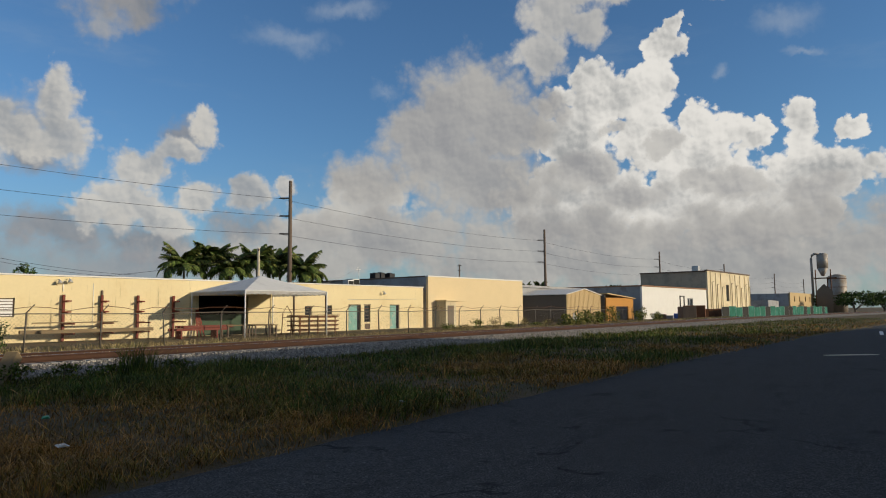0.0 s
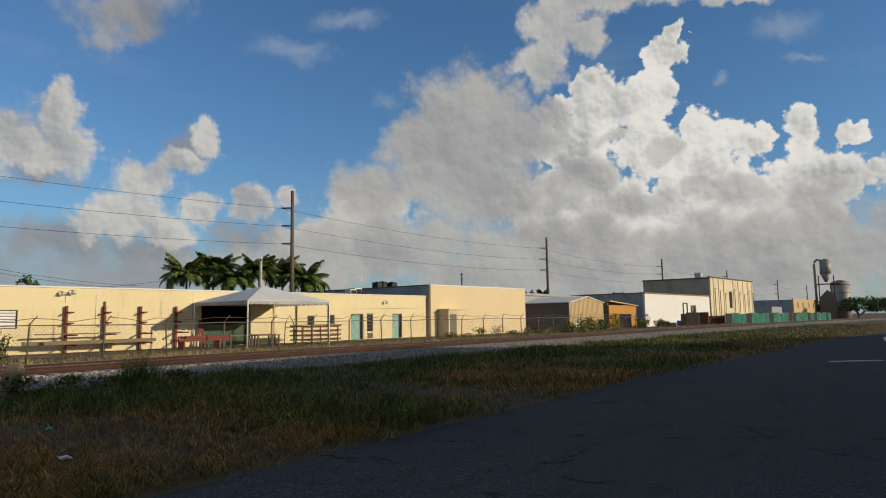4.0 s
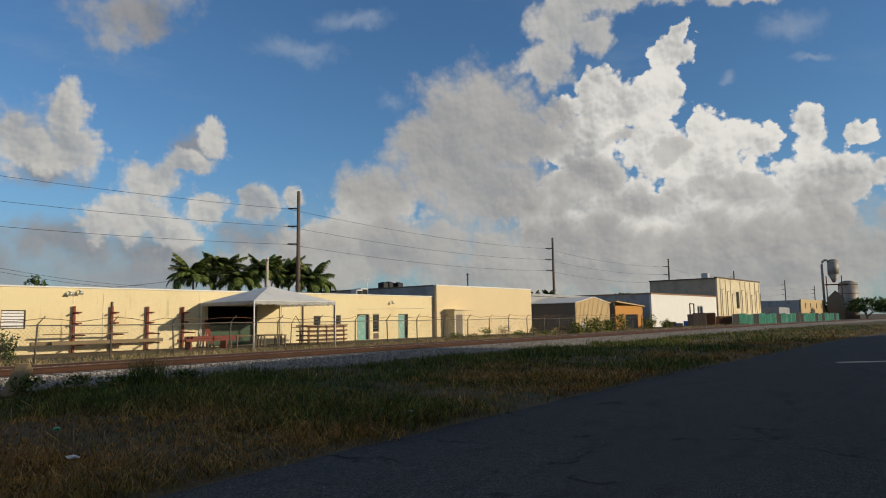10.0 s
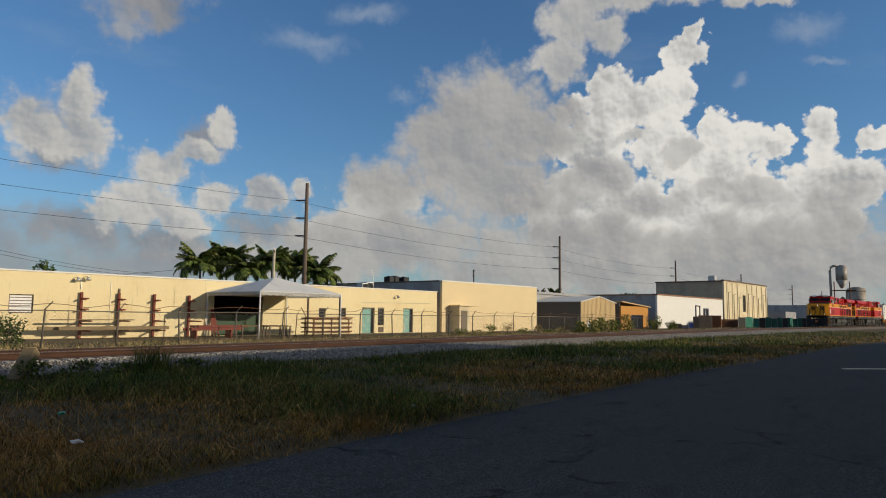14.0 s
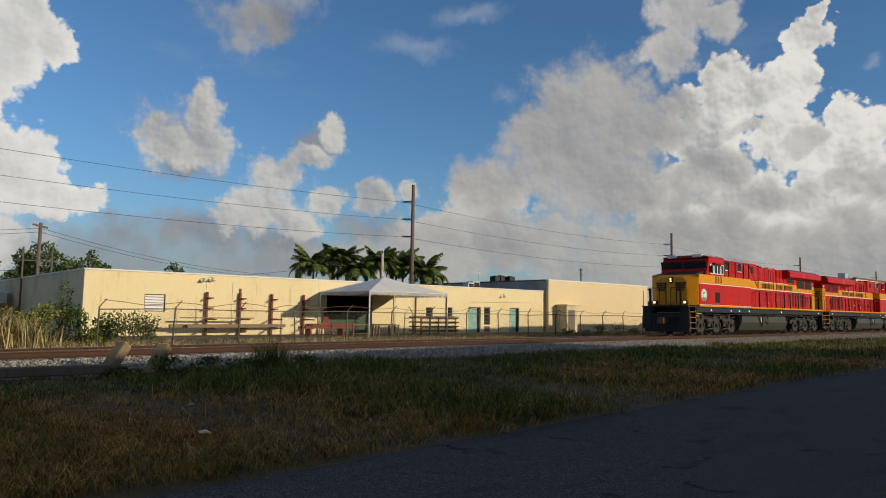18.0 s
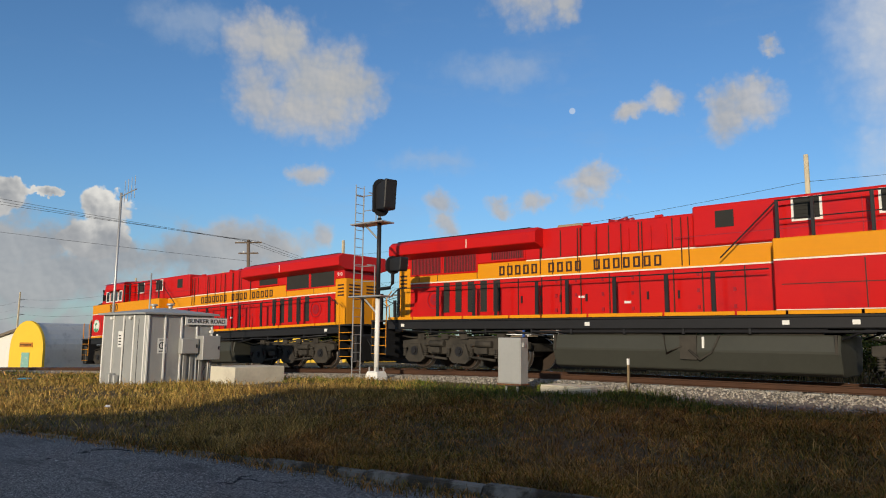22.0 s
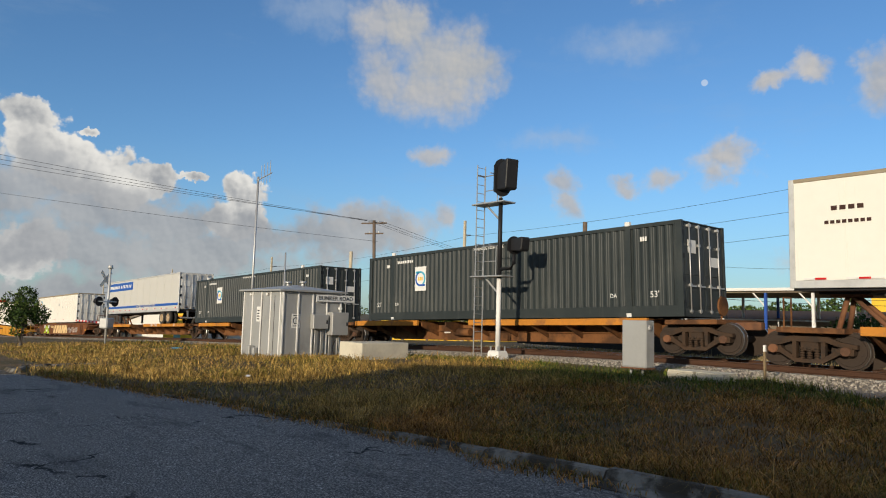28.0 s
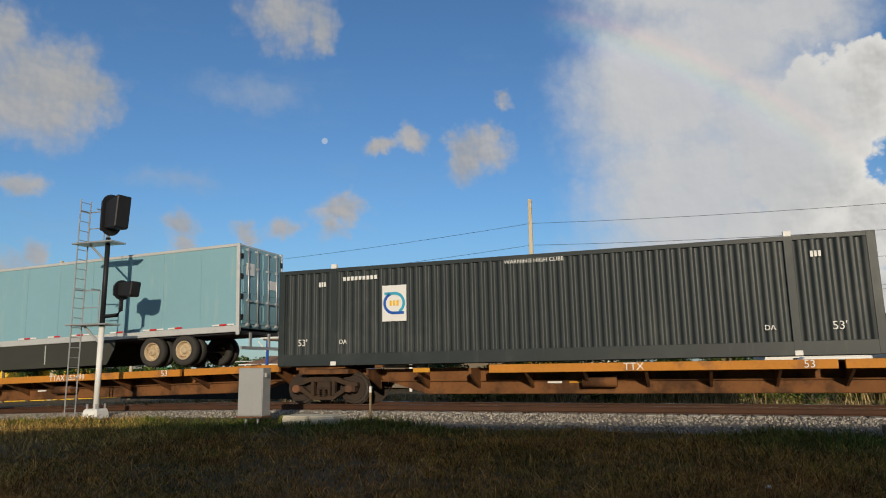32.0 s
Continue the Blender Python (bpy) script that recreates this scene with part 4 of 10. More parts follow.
def make_shade_block():
    """Unseen building across the road, behind the camera, outlined to shade road and verge."""
    wh = thing("warehouse", "unseen stepped building front that shades the road", "warehouse")
    bm = bmesh.new()
    outline = [(-15.5, -0.1), (-15.5, 3.35), (-14.15, 3.5), (-10.3, 3.75), (-8.25, 4.15), (-7.4, 4.6), (-7.4, 5.5), (-6.0, 5.9), (-4.6, 6.0), (1.2, 6.7), (34.7, 7.1), (42.2, 5.2), (54.7, 3.4), (64.0, 2.4), (64.0, -0.1)]
    prism(bm, outline, "y", -10.4, -10.0)
    part("front_wall", bm, M_WHITE_WALL, wh)
    part("hall", B((-14, 62, -40, -10.41, -0.1, 2.3)), M_GREYMETAL, wh)


make_shade_block()
# ---- plain marks and lettering ----
def bars(width, height, count, fill=0.72, rows=1):
    """Plain bars in place of writing that is not to be read, in the xz plane about the origin."""
    bm = bmesh.new()
    step = width / count
    for k in range(count):
        x = -width / 2 + step * (k + 0.5)
        for r in range(rows):
            z = height * ((r + 0.5) / rows - 0.5)
            box(bm, x - step * fill / 2, x + step * fill / 2, -0.004, 0.004, z - height / rows * 0.36, z + height / rows * 0.36)
    return bm


def ring(bm, cx, cz, y, r0, r1, a0, a1, n=18, t=0.006, sq=1.0):
    """A flat arc band facing -y."""
    pts = []
    for k in range(n + 1):
        a = radians(a0 + (a1 - a0) * k / n)
        pts.append((math.cos(a), math.sin(a)))
    vs = [[bm.verts.new((cx + r * c * sq, yy, cz + r * s)) for r in (r0, r1) for yy in (y, y + t)] for c, s in pts]
    for a, b in zip(vs[:-1], vs[1:]):
        bm.faces.new((a[0], a[2], b[2], b[0])), bm.faces.new((a[2], a[3], b[3], b[2])), bm.faces.new((a[1], b[1], b[3], a[3])), bm.faces.new((a[0], b[0], b[1], a[1]))


def writing(parent, words, size, x, y, z, s, mat):
    part("lettering", text_mesh(words, size, mat), None, parent, m=Matrix.Translation((x, s * y, z)) @ Matrix.Rotation(math.pi if s > 0 else 0, 4, "Z"))


def code_bars(parent, x, y, z, s, w, h, n, mat, rows=1, name="code_mark"):
    part(name, bars(w, h, n, 0.7, rows), mat, parent, m=Matrix.Translation((x, s * y, z)))


# ---- buildings across the line ----
GRID = Matrix.Translation((15, 40, 0)) @ Matrix.Rotation(math.atan(-0.12), 4, "Z")


def way(az, r, z=0.0):
    """A place r metres from the eye's foot, at an azimuth from the y axis."""
    return Vector((math.sin(radians(az)) * r, math.cos(radians(az)) * r, z))


def pierced_wall(L, H, thick, holes, z0=-0.1):
    """A wall along x from 0 to L with openings (x0, x1, z0, z1) that go through it."""
    cuts = sorted({0.0, L, *[h[0] for h in holes], *[h[1] for h in holes]})
    bm = bmesh.new()
    for a, b in zip(cuts[:-1], cuts[1:]):
        mid = (a + b) / 2
        spans = sorted((h[2], h[3]) for h in holes if h[0] < mid < h[1])
        z = z0
        for lo, hi in spans:
            if lo > z + 0.01:
                box(bm, a, b, 0, thick, z, lo)
            z = hi
        box(bm, a, b, 0, thick, z, H)
    bmesh.ops.remove_doubles(bm, verts=list(bm.verts), dist=0.0005)
    return bm


def window_unit(parent, x0, x1, z0, z1, bars_n=3, pane=None, d=0.08):
    fr = part("window_frame", B((x0, x1, d, d + 0.06, z0, z0 + 0.06), (x0, x1, d, d + 0.06, z1 - 0.06, z1), (x0, x0 + 0.06, d, d + 0.06, z0 + 0.06, z1 - 0.06), (x1 - 0.06, x1, d, d + 0.06, z0 + 0.06, z1 - 0.06)), M_WOOD_POLE, parent, "dark wooden window frame")
    part("pane", B((x0 + 0.06, x1 - 0.06, d + 0.02, d + 0.035, z0 + 0.06, z1 - 0.06)), pane or M_GLASS, fr)
    for k in range(bars_n):
        z = z0 + (z1 - z0) * (k + 1) / (bars_n + 1)
        part("bar", B((x0 + 0.06, x1 - 0.06, d + 0.005, d + 0.018, z - 0.02, z + 0.02)), M_WOOD_POLE, fr)


def make_workshop():
    a = thing("workshop", "long cream stucco workshop with stained flat-roofed walls", "building", GRID)
    holes = [(3.25, 4.46, 1.48, 2.5), (15.5, 19.4, 0.1, 2.78), (24.53, 25.21, 1.34, 2.08), (26.77, 27.3, 1.4, 2.12), (29.08, 30.5, 0.09, 2.2), (30.89, 31.62, 0.72, 2.15), (34.0, 35.25, 0.09, 2.2)]
    part("front_wall", pierced_wall(38.5, 3.75, 0.25, holes), M_CREAM, a, "stained cream front wall")
    part("side_wall", B((0, 0.25, 0.251, 27.0, -0.1, 3.75)), M_CREAM_OLD, a)
    part("side_wall", B((38.25, 38.5, 0.251, 27.0, -0.1, 3.75)), M_CREAM_OLD, a)
    part("rear_wall", B((0.251, 38.249, 26.75, 27.0, -0.1, 3.75)), M_CREAM_OLD, a)
    part("roof", B((0.26, 38.24, 0.26, 26.74, 3.45, 3.6)), M_ROOF, a)
    part("coping", bevelled(B((-0.05, 38.55, -0.06, 0.3, 3.752, 3.84)), 0.01), M_COPING, a, "pale roof-edge coping")
    part("coping", bevelled(B((-0.05, 0.3, 0.302, 27.05, 3.752, 3.84)), 0.01), M_COPING, a)
    part("floor_slab", B((0.26, 38.2, 0.26, 26.7, -0.08, 0.05)), M_CONCRETE, a)
    # near-black sheet added behind the doorway for the shade inside
    part("inner_screen", B((14.5, 20.5, 3.0, 3.1, 0.06, 3.4)), M_DARK, a)
    part("green_panel", B((15.52, 19.38, 0.5, 0.56, 0.1, 1.5)), M_DARKGREEN, a, "dark green half-height panel")
    window_unit(a, 3.25, 4.46, 1.48, 2.5, 5, M_WHITE_PAINT)
    for h in ((24.53, 25.21, 1.34, 2.08), (26.77, 27.3, 1.4, 2.12)):
        window_unit(a, *h, 2)
    window_unit(a, 30.89, 31.62, 0.72, 2.15, 4)
    for x0, x1 in ((29.08, 30.5), (34.0, 35.25)):
        d = part("door", bevelled(B((x0 + 0.08, x1 - 0.35, 0.1, 0.15, 0.1, 2.12)), 0.008), M_TEAL_DOOR, a, "peeling teal door")
        part("door_panel", B((x0 + 0.2, x1 - 0.48, 0.09, 0.1, 0.35, 1.0), (x0 + 0.2, x1 - 0.48, 0.09, 0.1, 1.2, 1.95)), M_TEAL_DOOR, d)
        part("handle", R(((x1 - 0.45, 0.05, 1.05), (x1 - 0.45, 0.1, 1.05), 0.03), n=8), M_GALV, d)
        part("door_frame", B((x0, x0 + 0.08, 0.06, 0.2, 0.1, 2.2), (x1 - 0.08, x1, 0.06, 0.2, 0.1, 2.2), (x0 + 0.08, x1 - 0.08, 0.06, 0.2, 2.12, 2.2)), M_WOOD_POLE, a)
        part("side_light", B((x1 - 0.34, x1 - 0.08, 0.12, 0.14, 0.1, 2.12)), M_GLASS, a)
    # rain pipes, wall lamps, vents
    for x in (23.44, 26.62, 9.1):
        part("rain_pipe", bevelled(B((x - 0.05, x + 0.05, -0.1, -0.005, 0.1, 3.0)), 0.01), M_WOOD_POLE, a)
    for x, z in ((6.6, 3.55), (7.15, 3.62), (33.0, 3.3)):
        bm = bmesh.new()
        rod(bm, (x, -0.02, z), (x, -0.3, z + 0.02), 0.02, 0.02, 6)
        rod(bm, (x, -0.28, z - 0.02), (x, -0.34, z - 0.22), 0.05, 0.16, 12)
        part("flood_lamp", bm, M_GALV, a, "grey wall flood lamp")
    part("conduit", R(((6.9, -0.03, 2.9), (6.9, -0.03, 3.5), 0.02), ((8.6, -0.03, 0.4), (8.6, -0.03, 3.4), 0.015), ((29.0, -0.03, 2.6), (37.5, -0.03, 2.7), 0.015), n=6), M_GALV, a)
    part("window_hood", B((30.85, 31.66, -0.03, -0.002, 2.17, 2.22), (30.95, 31.56, -0.03, -0.002, 0.15, 0.6)), M_WOOD_POLE, a)
    # taller hall
    b = thing("tall_workshop", "taller tan stucco workshop hall with a parapet", "building", GRID)
    part("front_wall", B((38.93, 55.25, -0.25, 0.0, -0.1, 4.78)), M_CREAM_B, b, "smooth tan front wall")
    # grey where the other walls are tan: this side's shade is coloured in
    part("side_wall", B((38.93, 39.18, 0.001, 24.0, -0.1, 4.78)), M_GREYMETAL, b, "side wall with its shade in the grey")
    part("side_wall", B((55.0, 55.25, 0.001, 24.0, -0.1, 4.78)), M_CREAM_B, b)
    part("rear_wall", B((39.181, 54.999, 23.75, 24.0, -0.1, 4.78)), M_CREAM_B, b)
    part("roof", B((39.19, 54.99, 0.01, 23.74, 4.4, 4.55)), M_ROOF, b)
    part("coping", bevelled(B((38.88, 55.3, -0.3, 0.05, 4.782, 4.9)), 0.01), M_COPING, b)
    part("coping", bevelled(B((38.88, 39.23, 0.052, 24.05, 4.782, 4.9)), 0.01), M_WOOD_POLE, b)
    sh = thing("meter_shed", "small tan lean-to shed against the hall", "shed", GRID)
    part("body", B((40.05, 41.6, -1.45, -0.26, 0.0, 2.5)), M_CREAM_OLD, sh)
    part("lid", bevelled(B((39.95, 43.1, -1.6, -0.26, 2.502, 2.62)), 0.01), M_CREAM_B, sh)
    part("door", B((40.3, 41.2, -1.49, -1.452, 0.1, 2.1)), M_BROWN_METAL, sh)
    # canopy before the workshop doors
    c = thing("canopy_tent", "pale canvas canopy with scalloped valance on white posts", "canopy", GRID)
    x0, x1, y0, y1, e, p = 14.9, 21.4, -6.0, -0.05, 2.98, 4.05
    bm = bmesh.new()
    cs = [bm.verts.new(v) for v in ((x0, y0, e), (x1, y0, e), (x1, y1, e), (x0, y1, e))]
    top = bm.verts.new(((x0 + x1) / 2, (y0 + y1) / 2, p))
    lo = [bm.verts.new(v) for v in ((x0 + 0.05, y0 + 0.05, e - 0.05), (x1 - 0.05, y0 + 0.05, e - 0.05), (x1 - 0.05, y1 - 0.05, e - 0.05), (x0 + 0.05, y1 - 0.05, e - 0.05))]
    low = bm.verts.new(((x0 + x1) / 2, (y0 + y1) / 2, p - 0.06))
    for i in range(4):
        j = (i + 1) % 4
        bm.faces.new((cs[i], cs[j], top)), bm.faces.new((lo[j], lo[i], low)), bm.faces.new((cs[j], cs[i], lo[i], lo[j]))
    part("roof_canvas", bm, M_CANVAS, c)
    for (ax, ay), (bx, by) in (((x0, y0), (x1, y0)), ((x0, y1), (x0, y0)), ((x1, y0), (x1, y1))):
        bm = bmesh.new()
        ln = math.hypot(bx - ax, by - ay)
        n = int(ln / 0.12)
        hi_, lo_ = [], []
        for k in range(n + 1):
            q = k / n
            z = e - 0.2 - 0.07 * abs(math.sin(k * math.pi / 4))
            hi_.append(bm.verts.new((ax + (bx - ax) * q, ay + (by - ay) * q, e + 0.005)))
            lo_.append(bm.verts.new((ax + (bx - ax) * q, ay + (by - ay) * q, z)))
        for k in range(n):
            bm.faces.new((hi_[k], hi_[k + 1], lo_[k + 1], lo_[k]))
        bmesh.ops.solidify(bm, geom=list(bm.faces), thickness=0.01)
        part("valance", bm, M_CANVAS, c, "scalloped valance")
    for x, y in ((x0, y0), (x1, y0), (x0, y1 - 0.1), (x1, y1 - 0.1)):
        part("post", R(((x, y, 0.0), (x, y, e), 0.045)), M_WHITE_PAINT, c)
    part("rafter", R(((x0, y0, e - 0.02), (18.15, -3.0, p - 0.08), 0.025), ((x1, y0, e - 0.02), (18.15, -3.0, p - 0.08), 0.025), ((x0, y0, e - 0.03), (x1, y0, e - 0.03), 0.025), ((x0, y0, e - 0.03), (x0, y1, e - 0.03), 0.025), n=6), M_WHITE_PAINT, c)
    # rooftop coolers
    for x, d, w, h in ((40.3, 8.0, 0.7, 0.9), (41.5, 8.4, 0.6, 1.0), (42.5, 8.0, 0.8, 0.95)):
        k_ = thing("rooftop_cooler", "dark rooftop cooling unit on the flat roof", "cooling unit", GRID @ Matrix.Translation((x, d, 4.6)), group="rooftop coolers")
        part("case", bevelled(B((-w / 2, w / 2, -0.4, 0.4, 0.0, h)), 0.03), M_GREYMETAL if w > 0.8 else M_BLACK, k_)
        part("fan_ring", R(((0, 0, h), (0, 0, h + 0.06), 0.25), n=16), M_BLACK, k_)
    # lumber racks and stock
    for i, x in enumerate((6.9, 9.05, 11.25, 13.6)):
        r = thing("lumber_rack", "red steel cantilever rack post with arms", "rack", GRID @ Matrix.Translation((x, -0.16, 0)), group="red cantilever racks")
        part("post", bevelled(B((-0.07, 0.07, -0.06, 0.06, 0.0, 2.72)), 0.01), M_RED_STEEL, r)
        part("base", bevelled(B((-0.08, 0.08, -1.6, 0.12, 0.0, 0.1)), 0.01), M_RED_STEEL, r)
        for z in (0.5, 1.05, 1.7, 2.32):
            part("arm", bevelled(B((-0.05, 0.42, -0.055, 0.055, z, z + 0.08)), 0.008), M_RED_STEEL, r)
            part("arm", bevelled(B((-0.045, 0.045, -0.55 if z > 1.5 else -1.5, -0.06, z - 0.02, z + 0.06)), 0.008), M_RED_STEEL, r)
    for k, (x0_, x1_, z, y) in enumerate(((5.0, 9.6, 1.115, -1.0), (5.3, 10.2, 0.565, -1.3), (4.4, 8.5, 0.565, -0.95), (8.0, 12.0, 0.565, -0.6))):
        solid("timber_board", bevelled(B((x0_, x1_, y - 0.12, y + 0.1, z, z + (0.06 if k == 0 else 0.2))), 0.01), M_TIMBER, "weathered timber plank on the rack", "timber", GRID, "boards on the racks")
    for k in range(6):
        solid("steel_beam", bevelled(B((11.6 + 0.15 * k, 15.3 + 0.1 * k, -3.2 - 0.16 * (k % 3), -3.06 - 0.16 * (k % 3), 0.55 + 0.16 * (k // 3), 0.70 + 0.16 * (k // 3))), 0.01), M_RED_STEEL, "red-brown steel beam in a stack", "steel beam", GRID, "stacked red beams")
    tr = thing("beam_trestle", "low rusty trestles under stacked beams", "trestle", GRID)
    for x in (12.2, 14.6):
        part("trestle_leg", B((x - 0.05, x + 0.05, -3.6, -2.95, 0.05, 0.55)), M_RED_STEEL, tr)
    for k in range(3):
        solid("leaning_plank", B((-0.06, 0.06, -0.015, 0.015, 0.0, 1.9)), M_RED_STEEL, "red-brown plank leaning on the workshop wall", "plank", GRID @ Matrix.Translation((15.0 + 0.25 * k, -0.75, 0.05)) @ Matrix.Rotation(radians(-20), 4, "X") @ Matrix.Rotation(radians(8 - 6 * k), 4, "Y"), "leaning planks")
    # benches and a steel stock frame under the canopy
    for x, y in ((16.2, -3.2), (18.6, -2.4), (17.4, -4.4)):
        t = thing("work_table", "rough wooden work table under the canopy", "table", GRID @ Matrix.Translation((x, y, 0.05)), group="tables under the canopy")
        part("top", bevelled(B((-0.9, 0.9, -0.4, 0.4, 0.72, 0.78)), 0.01), M_TIMBER, t)
        for sx in (-0.8, 0.8):
            for sy in (-0.33, 0.33):
                part("leg", B((sx - 0.04, sx + 0.04, sy - 0.04, sy + 0.04, 0, 0.72)), M_WOOD_POLE, t)
    f = thing("stock_frame", "rusty steel frame stacked with tubes", "rack", GRID @ Matrix.Translation((20.2, -4.2, 0.05)))
    for x in (0, 0.8, 1.6, 2.4, 3.2):
        for y in (-0.45, 0.45):
            part("upright", B((x - 0.03, x + 0.03, y - 0.03, y + 0.03, 0, 1.3)), M_RUST, f)
    for k, z in enumerate((0.25, 0.55, 0.85, 1.15)):
        part("shelf_bar", B((-0.1, 3.3, -0.5, -0.44, z, z + 0.05)), M_RUST, f)
        for j in range(5):
            part("tube", R(((-0.2 - 0.05 * j, -0.35 + 0.17 * j, z + 0.1), (3.6 + 0.07 * j, -0.35 + 0.17 * j, z + 0.1), 0.045), n=8), M_RUST, f)
    part("top_sheet", B((-0.2, 3.5, -0.6, 0.6, 1.32, 1.36)), M_RUST, f)
    bm = bmesh.new()
    chain(bm, [(0, 0, 0), (0.1, 0, 1.5), (0.45, 0, 2.0), (0.8, 0, 1.5), (0.95, 0, 0)], 0.03, 6)
    chain(bm, [(0.1, 0, 1.2), (0.85, 0, 1.2)], 0.025, 6)
    solid("pipe_hoop", bm, M_RUST, "bent rusty pipe hoop standing in the yard", "pipe frame", GRID @ Matrix.Translation((19.6, -3.5, 0.05)))
    # rooftop plant on the hall
    for x, y, s in ((36.6, 8.0, 0.8), (37.6, 8.4, 0.95)):
        ac = thing("air_conditioner", "boxy grey rooftop air conditioner", "air conditioner", GRID @ Matrix.Translation((x, y, 3.6)), group="rooftop air conditioners")
        part("casing", bevelled(B((-s / 2, s / 2, -s / 2, s / 2, 0.3, 0.3 + s)), 0.03), M_GALV, ac)
        part("grille", B((-s / 2 + 0.08, s / 2 - 0.08, -s / 2 - 0.015, -s / 2 + 0.01, 0.4, 0.2 + s)), M_DARK, ac)
        for q in (-1, 1):
            part("foot", B((q * s * 0.4 - 0.04, q * s * 0.4 + 0.04, -s / 2, s / 2, 0, 0.3)), M_RUST, ac)
    for x, y, h in ((34.2, 10.0, 0.45), (30.0, 12.0, 0.35)):
        solid("roof_vent", bevelled(B((-0.35, 0.35, -0.35, 0.35, 0, h)), 0.05), M_DARK, "dark low roof vent hood", "roof vent", GRID @ Matrix.Translation((x, y, 3.6)))
    an = thing("roof_antenna", "thin roof antenna mast with a stay", "antenna", GRID @ Matrix.Translation((39.0, 9.0, 4.55)))
    part("mast", R(((0, 0, 0), (0, 0, 1.6), 0.03), n=6), M_GALV, an)
    part("crossbar", R(((-0.35, 0, 1.3), (0.35, 0, 1.35), 0.02), ((-0.3, 0, 1.55), (0.15, 0, 1.6), 0.02), ((0, 0, 1.4), (-4.6, 0, -0.3), 0.012), n=5), M_GALV, an)


make_workshop()


def chain_fence():
    """The chain-link fence between the line and the yards."""
    f = thing("chain_fence", "sagging chain-link fence with angled barbed-wire arms", "fence")
    line = lambda x: 28.4 - 0.06 * x
    post = mesh_from("fence_post", R(((0, 0, -0.1), (0, 0, 1.62), 0.035), ((0, 0, 1.6), (0.22, -0.12, 1.92), 0.022), n=8), M_FENCE)
    rng = random.Random(5)
    xs = [11.0 + 2.95 * k for k in range(24)]
    for x in xs:
        part("fence_post", post, None, f, m=Matrix.Translation((x, line(x), 0.08)) @ Matrix.Rotation(radians(rng.uniform(-4, 4)), 4, "Y") @ Matrix.Rotation(radians(rng.uniform(-20, 20)), 4, "Z"))
    bm = bmesh.new()
    chain(bm, [(x, line(x), 1.62 + rng.uniform(-0.04, 0.04)) for x in xs], 0.025, 6)
    part("fence_rail", bm, M_FENCE, f)
    bm = bmesh.new()
    pts = []
    for a, b in zip(xs[:-1], xs[1:]):
        pts += [(a + (b - a) * q + 0.15, line(a + (b - a) * q) - 0.1, 1.9 + 0.06 * rng.uniform(-1, 1) - 0.1 * math.sin(q * math.pi)) for q in (0, 0.25, 0.5, 0.75)]
    chain(bm, pts, 0.012, 4)
    part("barbed_wire", bm, M_RUST, f)
    verts, faces = [], []
    p, w = 0.16, 0.004
    x = xs[0]
    while x < xs[-1]:
        for s in (-1, 1):
            a = (x, line(x), 0.1) if s > 0 else (x + 1.5, line(x + 1.5), 0.1)
            b = (x + 1.5, line(x + 1.5), 1.6) if s > 0 else (x, line(x), 1.6)
            i = len(verts)
            verts += [(a[0] - w, a[1], a[2]), (a[0] + w, a[1], a[2]), (b[0] + w, b[1], b[2]), (b[0] - w, b[1], b[2])]
            faces.append((i, i + 1, i + 2, i + 3))
        x += p
    part("wire_mesh", sheet_mesh("wire_mesh", verts, faces, M_FENCE), None, f, "thin galvanised wire mesh")
    white = thing("white_board", "white board leaning on the fence", "board", Matrix.Translation((64.0, line(64.0) + 0.4, 0.1)))
    part("panel", B((-0.5, 0.5, -0.02, 0.02, 0, 1.1)), M_WHITE_PAINT, white, m=Matrix.Rotation(radians(25), 4, "Y"))


chain_fence()


def yard_line(az):
    """Along an azimuth, the line of fronts that runs on from the workshop."""
    k = math.tan(radians(az))
    x = k * 41.8 / (1 + 0.12 * k)
    return Vector((x, 41.8 - 0.12 * x, 0))


